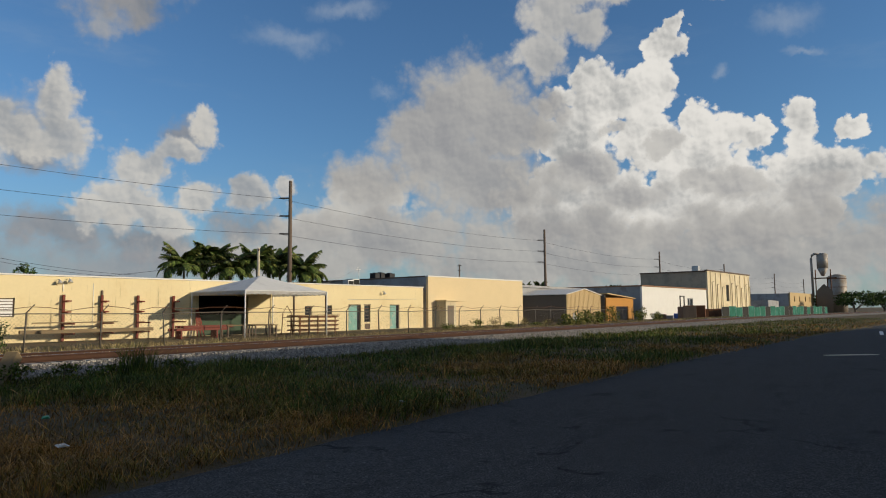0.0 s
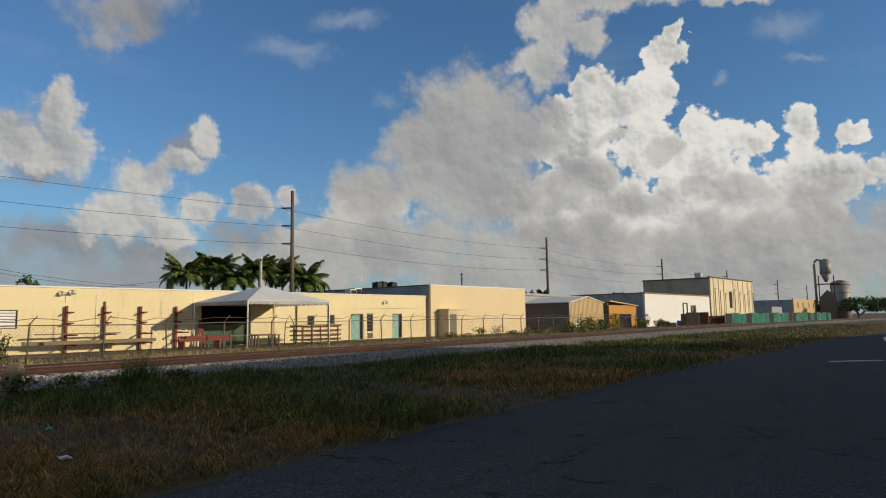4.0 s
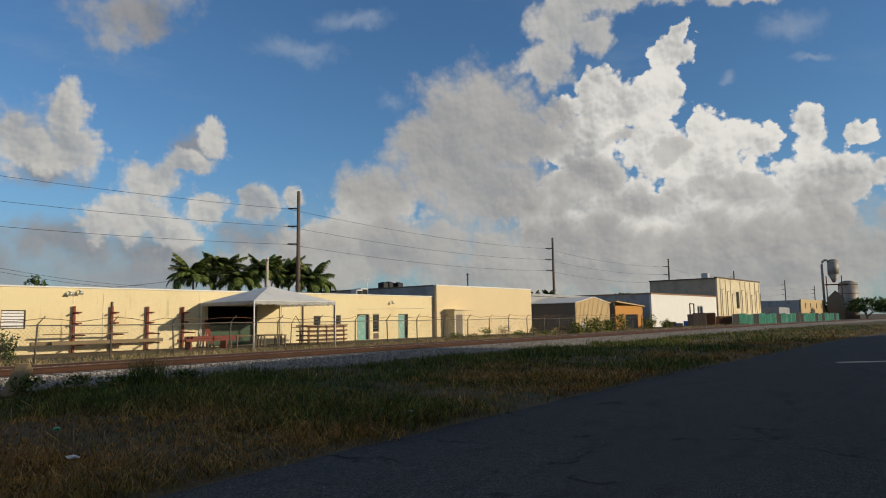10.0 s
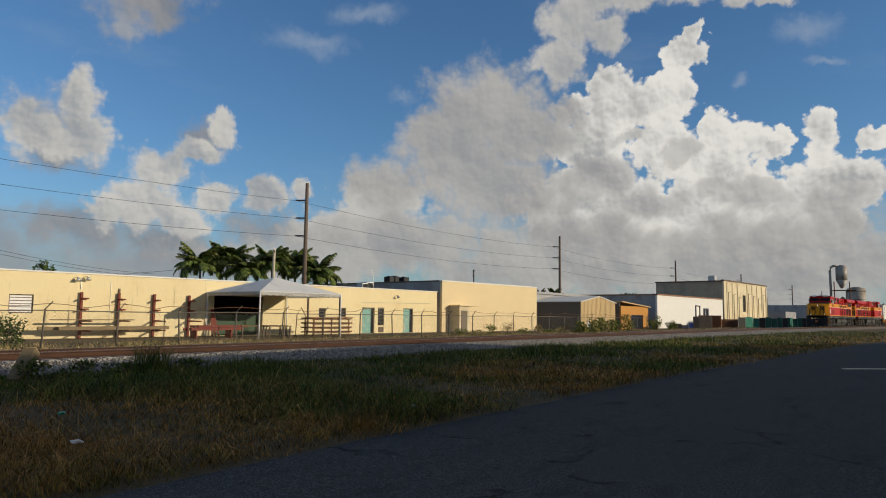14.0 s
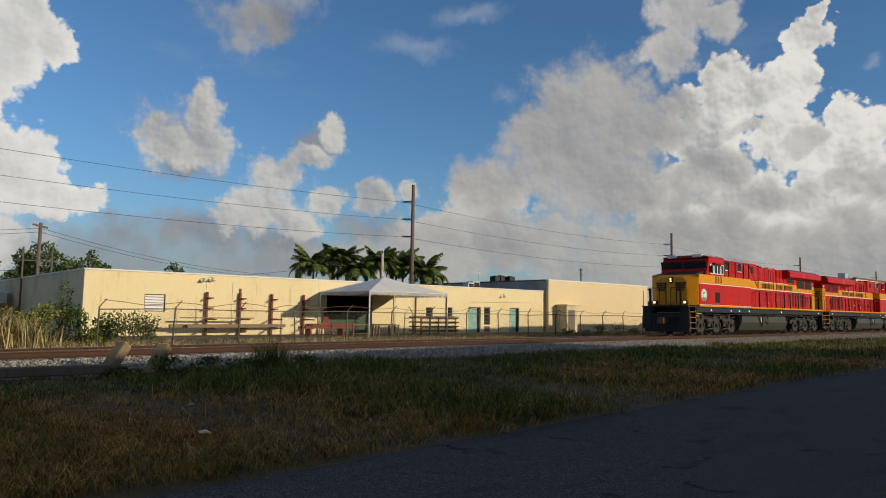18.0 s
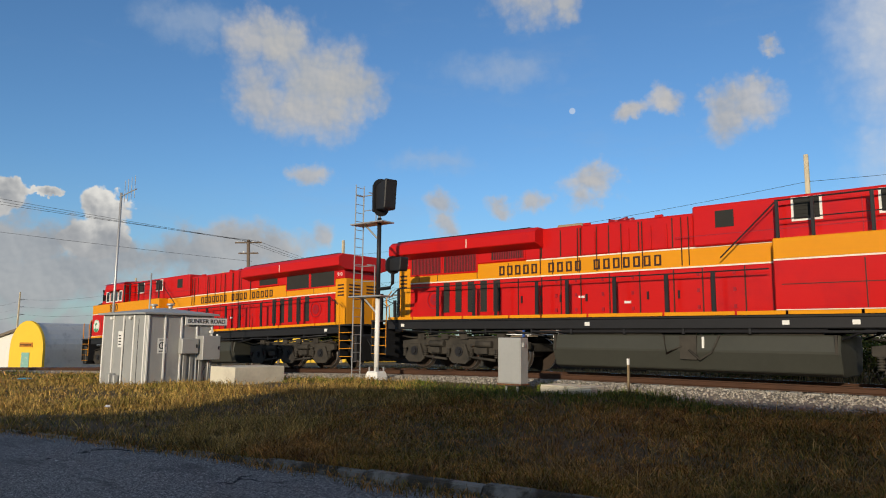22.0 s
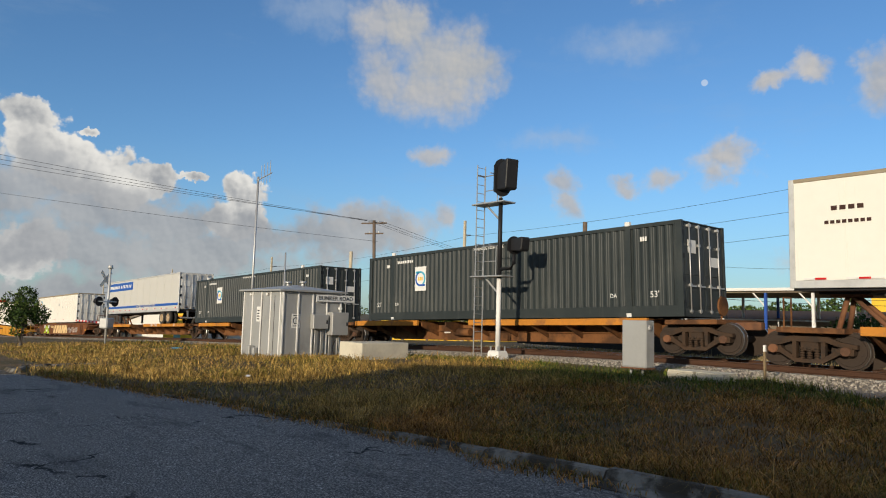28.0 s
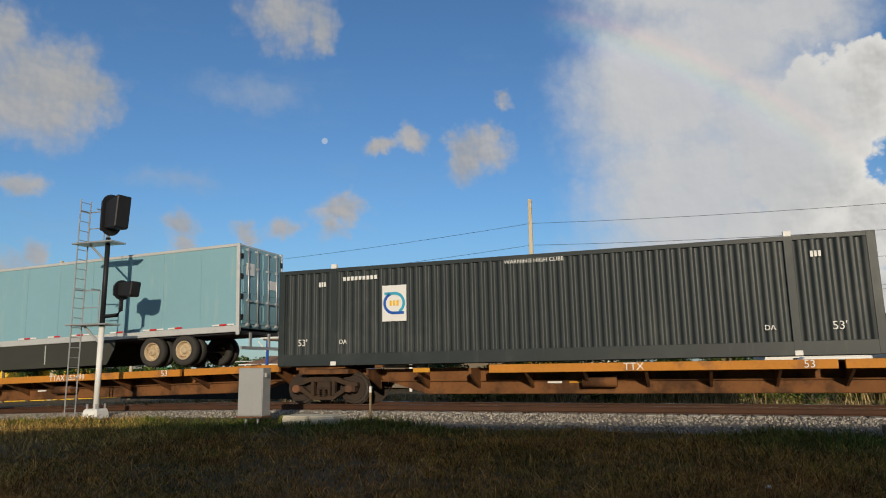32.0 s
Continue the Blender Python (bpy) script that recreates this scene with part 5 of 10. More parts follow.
def far_yards():
    # tan metal shed
    p0, p1 = yard_line(68.16), yard_line(70.85)
    m = Matrix.Translation(p0) @ Matrix.Rotation(math.atan2(p1.y - p0.y, p1.x - p0.x), 4, "Z")
    W = (p1 - p0).length
    h = thing("metal_shed", "tan corrugated gable-front metal shed", "shed", m)
    bm = bmesh.new()
    prism(bm, [(0, 0), (W, 0), (W, 3.5), (W / 2, 4.2), (0, 3.5)], "y", 0, 0.1)
    part("front_wall", bm, M_TAN_METAL, h, "tan ribbed gable")
    ribs = bmesh.new()
    x = 0.2
    while x < W:
        box(ribs, x, x + 0.07, -0.03, 0.0, 0.05, 3.5 + 0.65 * (1 - abs(x - W / 2) / (W / 2)))
        x += 0.35
    part("ribbing", ribs, M_TAN_METAL, h)["kind"] = "stuff"
    # brown stands in for the shade on the tan shed's side
    part("side_wall", B((0, 0.1, 0.101, 16, 0, 3.5)), M_BROWN_METAL, h, "side cladding with its shade in the brown")
    part("side_wall", B((W - 0.1, W, 0.101, 16, 0, 3.5)), M_BROWN_METAL, h)
    bm = bmesh.new()
    prism(bm, [(-0.2, 3.46), (W / 2, 4.22), (W + 0.2, 3.46), (W + 0.2, 3.54), (W / 2, 4.32), (-0.2, 3.54)], "y", -0.15, 16.2)
    part("roof", bm, M_COPING, h, "pale sheet-metal roof")
    # orange workshop
    p0, p1 = yard_line(71.3), yard_line(73.4)
    m = Matrix.Translation(p0) @ Matrix.Rotation(math.atan2(p1.y - p0.y, p1.x - p0.x), 4, "Z")
    W = (p1 - p0).length
    o = thing("orange_garage", "orange-walled garage with a dark open bay", "garage", m)
    bm = pierced_wall(W, 3.2, 0.2, [(W * 0.35, W * 0.8, 0, 2.0)], 0)
    part("front_wall", bm, M_ORANGE, o)
    part("side_wall", B((0, 0.2, 0.201, 10, 0, 3.6)), M_BROWN_METAL, o)
    part("rear_wall", B((0.2, W, 9.8, 10, 0, 3.2)), M_BROWN_METAL, o)
    bm = bmesh.new()
    prism(bm, [(-0.2, 3.7), (W + 0.2, 3.1), (W + 0.2, 3.22), (-0.2, 3.85)], "y", -0.3, 10.2)
    part("roof", bm, M_TAN_METAL, o)
    # white low building with a grey hall behind it
    p0, p1 = yard_line(74.1), yard_line(78.9)
    m = Matrix.Translation(p0) @ Matrix.Rotation(math.atan2(p1.y - p0.y, p1.x - p0.x), 4, "Z")
    W = (p1 - p0).length
    w = thing("white_warehouse", "low white warehouse with brown roof edge", "warehouse", m)
    part("front_wall", pierced_wall(W, 5.0, 0.3, [(W * 0.66, W * 0.75, 1.6, 3.4)], 0), M_WHITE_WALL, w)
    part("side_wall", B((0, 0.3, 0.301, 22, 0, 5.0)), M_GREYMETAL, w)
    part("roof", B((-0.1, W + 0.1, -0.1, 22, 5.001, 5.2)), M_TERRA, w)
    part("rear_wall", B((0.3, W, 21.7, 22, 0, 5.0)), M_GREYMETAL, w)
    part("window_frame", B((W * 0.66, W * 0.75, 0.1, 0.2, 1.6, 1.75), (W * 0.66, W * 0.75, 0.1, 0.2, 3.25, 3.4), (W * 0.7, W * 0.71, 0.1, 0.2, 1.75, 3.25)), M_GREYMETAL, w)
    part("pane", B((W * 0.66, W * 0.75, 0.15, 0.17, 1.6, 3.4)), M_GLASS, w)
    g = thing("grey_lean_hall", "long grey sheet-metal hall with a low roof", "hall", Matrix.Translation(yard_line(73.0) + Vector((4, 9, 0))))
    part("wall", B((-22, 8, 0, 14, 0, 4.6)), M_GREYMETAL, g)
    part("roof", B((-22.3, 8.3, -0.3, 14.3, 4.601, 4.9)), M_GREYMETAL, g)
    # big hall with ribs
    p0, p1 = yard_line(79.02), yard_line(81.99)
    m = Matrix.Translation(p0) @ Matrix.Rotation(math.atan2(p1.y - p0.y, p1.x - p0.x), 4, "Z")
    W = (p1 - p0).length
    b = thing("big_hall", "tall cream industrial hall with wall piping", "hall", m)
    part("front_wall", pierced_wall(W, 8.5, 0.3, [(W * 0.4, W * 0.47, 3.0, 6.2)], 0), M_CREAM_OLD, b, "dirty cream front")
    # duller than the cream front: the side's shade is in its colour
    part("side_wall", B((-0.001, 0.3, 0.301, 12.8, 0, 8.4)), M_SHADE_WALL, b, "tan side wall toned down for shade")
    part("side_coping", B((-0.2, 0.4, 0.402, 12.9, 8.401, 8.6)), M_WOOD_POLE, b)
    part("rear_wall", B((0.3, W, 12.5, 12.8, 0, 8.2)), M_GREYMETAL, b)
    part("roof", B((0.31, W, 0.31, 12.7, 8.201, 8.38)), M_ROOF, b)
    part("coping", B((-0.2, W + 0.1, -0.1, 0.4, 8.501, 8.75)), M_WOOD_POLE, b)
    part("dark_door", B((W * 0.4, W * 0.47, 0.2, 0.28, 3.0, 6.2)), M_DARK, b)
    for k, q in enumerate((0.06, 0.17, 0.28, 0.5, 0.62, 0.74, 0.86, 0.97)):
        part("pilaster", B((W * q - 0.14, W * q + 0.14, -0.12, -0.001, 0, 8.3)), M_CREAM_OLD, b)
        part("wall_pipe", R(((W * q + 0.5, -0.15, 1.2), (W * q + 0.5, -0.15, 6.5 - 0.4 * (k % 3)), 0.07), ((W * q + 0.5, -0.15, 6.5 - 0.4 * (k % 3)), (W * q + 1.5, -0.15, 6.6 - 0.4 * (k % 3)), 0.07), n=6), M_TOPRAIL, b)
    part("roof_fan", bevelled(B((1.2, 2.4, 2, 3.2, 8.38, 9.6)), 0.05), M_GALV, b)
    part("low_annex", B((W * 0.2, W * 0.95, -3.0, -0.2, 0, 1.6)), M_CREAM_OLD, b)
    # yellow block and sheds further on
    p0, p1 = yard_line(84.7), yard_line(86.25)
    m = Matrix.Translation(p0) @ Matrix.Rotation(math.atan2(p1.y - p0.y, p1.x - p0.x), 4, "Z")
    W = (p1 - p0).length
    y = thing("yellow_block", "plain yellow industrial block with small windows", "building", m)
    part("front_wall", pierced_wall(W, 5.5, 0.3, [(W * q, W * q + 1.0, 3.2, 4.6) for q in (0.15, 0.35, 0.6, 0.8)], 0), M_TAN_METAL, y)
    part("body", B((0, W, 0.4, 20, 0, 5.3)), M_GREYMETAL, y)
    p2 = yard_line(82.6)
    s = thing("barn_shed", "grey arched sheet-metal shed", "shed", Matrix.Translation(p2 + Vector((0, 4, 0))))
    bm = bmesh.new()
    prism(bm, [(7 * math.cos(radians(a)), 5.6 * math.sin(radians(a))) for a in range(0, 181, 15)], "y", 0, 30)
    part("arch_roof", bm, M_GREYMETAL, s)
    part("gable_door", B((-1.2, 1.2, -0.1, -0.01, 0, 3.5)), M_WHITE_WALL, s)
    solid("low_annex", B((-2, 18, 0, 6, 0, 3.4)), M_GREYMETAL, "low grey block beside the arched shed", "building", Matrix.Translation(yard_line(83.3)))
    # silos
    sl = thing("cyclone_silo", "tall steel cyclone hopper with a bent duct", "silo", Matrix.Translation(way(86.92, 226)) @ Matrix.Rotation(radians(-86.92), 4, "Z"))
    bm = bmesh.new()
    rod(bm, (0, 0, 12.9), (0, 0, 16.8), 1.45, 1.45, 24)
    rod(bm, (0, 0, 10.6), (0, 0, 12.9), 0.35, 1.45, 24)
    rod(bm, (0, 0, 16.8), (0, 0, 17.2), 1.45, 0.9, 24)
    part("hopper", bm, M_SILO, sl)
    for a in range(4):
        x, y_ = 1.9 * (1 if a in (0, 1) else -1), 1.9 * (1 if a in (0, 3) else -1)
        part("leg", R(((x, y_, 0), (x, y_, 12.4), 0.13), n=6), M_RUST, sl)
    part("platform", B((-2.4, 3.4, -2.0, 2.0, 9.9, 10.1)), M_RUST, sl)
    bm = bmesh.new()
    chain(bm, [(-0.8, -0.8, 16.9), (-2.0, -1.0, 17.0), (-2.6, -1.0, 16.5), (-2.8, -1.0, 15.6), (-2.7, -1.0, 4.5)], 0.33, 10)
    chain(bm, [(-2.7, -1.0, 5.6), (-5.2, -1.0, 3.2)], 0.3, 10)
    part("duct", bm, M_SILO, sl)
    bm = bmesh.new()
    prism(bm, [(-1.9, 0), (2.2, 0), (2.2, 6.2), (0.1, 8.3), (-1.9, 6.2)], "y", -2.6, 1)
    part("base_house", bm, M_BROWN_METAL, sl, "dark gabled base house")
    sb = thing("storage_silo", "stout rust-streaked steel storage silo", "silo", Matrix.Translation(way(87.8, 236)) @ Matrix.Rotation(radians(-87.8), 4, "Z"))
    bm = bmesh.new()
    rod(bm, (0, 0, 0.0), (0, 0, 10.9), 2.4, 2.4, 28)
    rod(bm, (0, 0, 10.9), (0, 0, 11.4), 2.4, 0.8, 28)
    part("tank", bm, M_SILO, sb)
    for z in (2.5, 5.0, 7.5, 10.0):
        bm = bmesh.new()
        rod(bm, (0, 0, z), (0, 0, z + 0.15), 2.46, 2.46, 28)
        part("hoop", bm, M_RUST, sb)
    part("side_ladder", B((-2.7, -2.42, -0.4, 0.0, 0, 10.6)), M_RUST, sb)
    # green screened fence, yard clutter
    gf = thing("screened_fence", "chain-link fence with a green windscreen", "fence")
    pts = [yard_line(a) + Vector((0, -9.5, 0)) for a in (75.2, 77, 79, 81, 82.8, 84.2)]
    for a, b_ in zip(pts[:-1], pts[1:]):
        n = max(2, int((b_ - a).length / 3))
        for k in range(n):
            q, q2 = a.lerp(b_, k / n), a.lerp(b_, (k + 1) / n)
            bm = bmesh.new()
            d = (q2 - q)
            mm = Matrix.Translation(q) @ Matrix.Rotation(math.atan2(d.y, d.x), 4, "Z")
            box(bm, 0.03, d.length - 0.03, -0.02, 0.02, 0.15, 1.85 + 0.1 * math.sin(k * 2.3), mm)
            part("screen_panel", bm, M_MESH_GREEN if k % 4 else M_MESH_BLACK, gf)
            part("fence_post", R(((q.x, q.y, 0), (q.x, q.y, 2.0), 0.04), n=6), M_GALV, gf)
    rng = random.Random(8)
    for k in range(12):
        az = rng.uniform(72.5, 80)
        p = yard_line(az) + Vector((0, rng.uniform(-7.5, -3.5), 0))
        s_ = rng.uniform(0.7, 1.6)
        mt = rng.choice((M_RUST, M_BLUE, M_DARK, M_WOOD_POLE, M_RUST, M_GREYMETAL))
        solid("scrap_bin", bevelled(B((-s_, s_, -s_ * 0.6, s_ * 0.6, 0.05, 0.05 + s_ * rng.uniform(0.7, 1.4))), 0.05), mt, "dented scrap bin in the cluttered yard", "bin", Matrix.Translation(p) @ Matrix.Rotation(rng.uniform(0, 3), 4, "Z"), "yard bins")
    lf = thing("lamp_frame", "dark steel gantry frame in the yard", "frame", Matrix.Translation(yard_line(73.8) + Vector((0, -6, 0))))
    part("frame_post", R(((0, 0, 0), (0, 0, 3.4), 0.09), ((2.4, 0, 0), (2.4, 0, 3.4), 0.09), ((0, 0, 3.4), (2.4, 0, 3.4), 0.09), n=6), M_BLACK, lf)


far_yards()


# ---- behind the line, ahead and to the west ----
def middle_lots():
    h = thing("white_house", "low white wall house with flat roof edge", "house", Matrix.Translation((7.2, 60, 0)))
    part("front_wall", pierced_wall(9.8, 2.7, 0.25, [(2.0, 3.2, 0.9, 2.0)], 0), M_WHITE_WALL, h)
    part("side_wall", B((0, 0.25, 0.251, 9, 0, 2.7)), M_WHITE_WALL, h)
    part("roof", B((-0.2, 10, -0.2, 9.2, 2.701, 2.85)), M_WHITE_PAINT, h)
    part("pane", B((2.0, 3.2, 0.1, 0.13, 0.9, 2.0)), M_GLASS, h)
    part("brown_lean_to", B((5.2, 9.6, -2.4, -0.05, 0, 1.9)), M_TERRA, h)
    v = thing("parked_van", "old white van behind the overgrown fence", "van", Matrix.Translation((5.6, 43.5, 0.08)))
    bm = bmesh.new()
    prism(bm, [(0, 0.45), (0, 1.0), (0.9, 1.15), (1.5, 1.85), (4.8, 1.9), (4.9, 0.45)], "y", -0.9, 0.9)
    part("body", bevelled(bm, 0.06), M_WHITE_PAINT, v)
    part("side_window", B((1.6, 2.6, -0.92, -0.9, 1.2, 1.7), (2.8, 4.5, -0.92, -0.9, 1.2, 1.7)), M_GREYMETAL, v)
    for x in (0.95, 3.95):
        part("wheel", R(((x, -0.95, 0.34), (x, -0.72, 0.34), 0.34), ((x, 0.72, 0.34), (x, 0.95, 0.34), 0.34), n=18), M_TYRE, v)
    part("bumper", B((-0.08, 0.05, -0.85, 0.85, 0.4, 0.6)), M_GALV, v)
    y = thing("yellow_store", "bright yellow flat-roofed block", "building", Matrix.Translation((-19.2, 63, 0)))
    part("front_wall", B((0, 7.0, 0, 0.3, 0, 4.9)), M_YELLOW_WALL, y)
    part("wing", B((7.0, 9.6, 0.4, 8, 0, 4.75)), M_YELLOW_WALL, y)
    part("body", B((0, 7.0, 0.31, 12, 0, 4.7)), M_YELLOW_WALL, y)
    part("coping", B((-0.1, 9.7, -0.08, 0.38, 4.901, 5.0)), M_YELLOW_WALL, y)
    part("pale_end", B((9.6, 11.4, 1.0, 8, 0, 4.2)), M_WHITE_WALL, y)
    part("dark_awning", B((7.6, 11.0, -0.8, 0.39, 2.5, 2.75)), M_BROWN_METAL, y)
    # open carport
    c = thing("open_carport", "white steel carport with a flat metal roof", "carport", Matrix.Translation((-24.4, 45.5, 0)))
    part("roof_deck", bevelled(B((-3.4, 10.6, -2.0, 7.0, 3.72, 3.86)), 0.02), M_WHITE_PAINT, c)
    part("roof_fascia", B((-3.5, 10.7, -2.1, -2.002, 3.72, 3.9)), M_WHITE_PAINT, c)
    part("soffit", B((-3.3, 10.5, -1.9, 6.9, 3.6, 3.7)), M_BROWN_METAL, c)
    for i, x in enumerate((-3.0, -0.2, 2.4, 5.2, 8.0, 10.2)):
        for y_ in (-1.8, 6.6):
            part("column", bevelled(B((x - 0.08, x + 0.08, y_ - 0.08, y_ + 0.08, 0, 3.6)), 0.01), M_WHITE_PAINT if (i + (y_ > 0)) % 3 else M_BLUE, c)
        part("knee_brace", R(((x, -1.8, 2.7), (x - 0.8, -1.8, 3.6), 0.05), n=6), M_WHITE_PAINT, c)
    w = thing("dark_screen_fence", "fence with a sagging black windscreen", "fence")
    for k in range(14):
        x = -28.0 + 1.1 * k
        part("screen_panel", B((x, x + 1.07, 30.48, 30.52, 0.1, 1.42 + 0.06 * math.sin(k * 1.7))), M_MESH_BLACK, w)
        part("fence_post", R(((x, 30.55, 0), (x, 30.55, 1.55), 0.035), n=6), M_GALV, w)
    s = thing("tile_roof_house", "low building with brown tiled roof and white rail", "house", Matrix.Translation((-34, 52, 0)))
    part("wall", B((0, 22, 0, 8, 0, 2.0)), M_BROWN_METAL, s)
    bm = bmesh.new()
    prism(bm, [(-0.6, 2.0), (8.6, 2.0), (4, 2.75)], "x", -0.6, 22.6)
    part("roof", bm, M_TERRA, s)
    part("white_rail", B((-0.6, 16, -1.2, -1.12, 1.9, 2.0), *[(x, x + 0.07, -1.2, -1.12, 0, 1.9) for x in (0, 2.5, 5, 7.5, 10, 12.5, 15)]), M_WHITE_PAINT, s)
    for k in range(5):
        x = -30 + 1.4 * k
        solid("steel_drum", R(((x, 41 + 0.3 * (k % 2), 0.08), (x, 41 + 0.3 * (k % 2), 1.0), 0.3), n=16), (M_BLUE, M_RUST, M_WHITE_PAINT)[k % 3], "steel drum standing by the carport", "drum", None, "steel drums")
    t = thing("storage_tank", "white dome-topped storage tank behind the hedge", "tank", Matrix.Translation((-5.4, 62, 0)))
    bm = bmesh.new()
    rod(bm, (0, 0, 0), (0, 0, 2.9), 2.3, 2.3, 24)
    rod(bm, (0, 0, 2.9), (0, 0, 3.4), 2.3, 1.2, 24)
    part("shell", bm, M_WHITE_PAINT, t)
    # far west: yellow arched store, white building
    q = thing("arched_store", "yellow arched-front store with a teal door", "store", Matrix.Translation((-84, 31.4, -drop(-84))) @ Matrix.Rotation(radians(18), 4, "Z"))
    out = [(2.5 * math.cos(radians(a)), 2.6 + 2.6 * math.sin(radians(a)) if math.sin(radians(a)) > 0 else 2.6) for a in range(0, 181, 12)]
    bm = bmesh.new()
    prism(bm, [(2.55, 0)] + [(2.55 * math.cos(radians(a)), 2.2 + 3.2 * math.sin(radians(a))) for a in range(0, 181, 12)] + [(-2.55, 0)], "y", -0.3, 0)
    part("front_wall", bm, M_YELLOW_WALL, q)
    bm = bmesh.new()
    prism(bm, [(2.5, 0)] + [(2.5 * math.cos(radians(a)), 2.2 + 3.0 * math.sin(radians(a))) for a in range(0, 181, 12)] + [(-2.5, 0)], "y", 0.01, 16)
    part("vault", bm, M_ALUM, q)
    part("door", bevelled(B((-0.6, 0.6, -0.36, -0.3, 0, 1.9)), 0.02), M_TEAL_DOOR, q)
    part("sign_board", B((-1.0, 1.0, -0.36, -0.3, 2.5, 3.0)), M_CAR_ORANGE, q)
    code_bars(q, 0, 0.37, 2.75, -1, 1.7, 0.24, 10, M_LETTER)
    x = thing("white_shop", "white sloped-roof shop building", "shop", Matrix.Translation((-108, 34, -drop(-108))))
    bm = bmesh.new()
    prism(bm, [(-4, 0), (16, 0), (16, 5.4), (-4, 2.6)], "y", 0, 10)
    part("wall", bm, M_WHITE_WALL, x)
    bm = bmesh.new()
    prism(bm, [(-4.3, 2.6), (16.3, 5.5), (16.3, 5.8), (-4.3, 2.9)], "y", -0.4, 10.4)
    part("roof", bm, M_BROWN_METAL, x)
    part("low_wall", B((-30, 24, -6, -5.8, 0, 1.2)), M_CREAM_B, x)
    ya = thing("yellow_shop", "low yellow shop beyond the palms", "shop", Matrix.Translation((-82, 60, -drop(-82))))
    part("wall", B((0, 24, 0, 10, 0, 4.0)), M_YELLOW_WALL, ya)
    part("roof_edge", B((-0.2, 24.2, -0.2, 10.2, 4.001, 4.3)), M_COPING, ya)
    part("pane", B((3, 6, -0.05, -0.01, 0.8, 2.6), (9, 12, -0.05, -0.01, 0.8, 2.6)), M_GLASS, ya)


middle_lots()


# ---- poles, wires and railway equipment ----
def pole_line(az):
    k = math.tan(radians(az))
    x = k * 54 / (1 + 0.07 * k)
    return Vector((x, 54 - 0.07 * x, 0))


def make_lines():
    tops = []
    azs = (-75.0, -70.3, -62.85, -47.1, -10.44, 45.46, 66.48, 75.53, 80.26, 83.72, 85.64)
    for az in azs:
        p = pole_line(az)
        p.z = -drop(p.x)
        conc = az < 20
        top = 15.1
        u = thing("transmission_pole", "tall tan concrete transmission pole with short arms" if conc else "tall dark transmission pole with three short arms", "utility pole", Matrix.Translation(p), group="transmission poles along the line")
        bm = bmesh.new()
        if conc:
            prism(bm, [(-0.2, -0.2), (0.2, -0.2), (0.2, 0.2), (-0.2, 0.2)], "z", -0.3, top)
            bm.verts.ensure_lookup_table()
            for v in bm.verts:
                if v.co.z > 1:
                    v.co.x *= 0.72
                    v.co.y *= 0.72
            bevelled(bm, 0.03)
        else:
            rod(bm, (0, 0, -0.3), (0, 0, top), 0.26, 0.17, 12)
        part("shaft", bm, M_CONC_POLE if conc else M_WOOD_POLE, u)
        for z in (13.3, 11.45, 9.6):
            arm = part("arm", R(((0, 0, z), (-0.25, 1.2, z + 0.08), 0.085), n=6), M_WOOD_POLE if not conc else M_GALV, u)
            part("insulator", R(((-0.23, 1.1, z + 0.05), (-0.27, 1.32, z + 0.05), 0.05), n=8), M_GALV, arm)
        tops.append(p)
    for i, z in enumerate((13.35, 11.5, 9.65)):
        for a, b in zip(tops[:-1], tops[1:]):
            a1, b1 = a + Vector((-0.26, 1.28, z)), b + Vector((-0.26, 1.28, z))
            n = 14
            sag = (b1 - a1).length ** 2 * 0.00022
            pts = [a1.lerp(b1, k / n) - Vector((0, 0, sag * 4 * (k / n) * (1 - k / n))) for k in range(n + 1)]
            bm = bmesh.new()
            chain(bm, pts, 0.015, 4)
            solid("power_line", bm, M_CABLE, "thin dark power line sagging between poles", "cable", None, "power lines")
    # wooden street-side poles
    def wooden(az, r, top, lean=0.0, arms=2, label="leaning wooden utility pole with crossarms", mat=M_WOOD_POLE, rad=0.15):
        p = way(az, r)
        p.z = -drop(p.x)
        u = thing("wooden_pole", label, "utility pole", Matrix.Translation(p) @ Matrix.Rotation(radians(lean), 4, "Y"))
        part("shaft", R(((0, 0, -0.2), (0, 0, top), rad), n=10), mat, u)
        for k in range(arms):
            z = top - 0.25 - 0.95 * k
            arm = part("crossarm", bevelled(B((-1.15 + 0.3 * k, 1.15 - 0.3 * k, -0.06, 0.06, z - 0.06, z + 0.06)), 0.01), M_WOOD_POLE, u, m=Matrix.Rotation(radians(48), 4, "Z"))
            for q in (-1.0, -0.4, 0.4, 1.0):
                if abs(q) < 1.1 - 0.3 * k:
                    part("insulator", R(((q, 0, z + 0.06), (q, 0, z + 0.2), 0.04), n=6), M_GALV, arm)
        return p + Vector((0, 0, top))
    t1 = wooden(-54.35, 62.0, 10.2 + 1.0, -3.5)
    wooden(-37.2, 44.0, 8.1, 0.0, 0, "weathered split pole with a conduit", M_WOOD_POLE, 0.14)
    wooden(-30.96, 74.0, 8.1, 0, 2, "slim pole with double crossarm and insulators", M_CONC_POLE, 0.12)
    wooden(-29.2, 88.0, 7.0, 0, 1, "distant wooden pole with one crossarm", M_WOOD_POLE, 0.12)
    wooden(-27.3, 60.0, 6.0, 0, 0, "thin dark pole behind the carport", M_WOOD_POLE, 0.09)
    wooden(-42.0, 66.0, 6.8, 0, 1, "short wooden pole with drooping wires", M_CONC_POLE, 0.14)
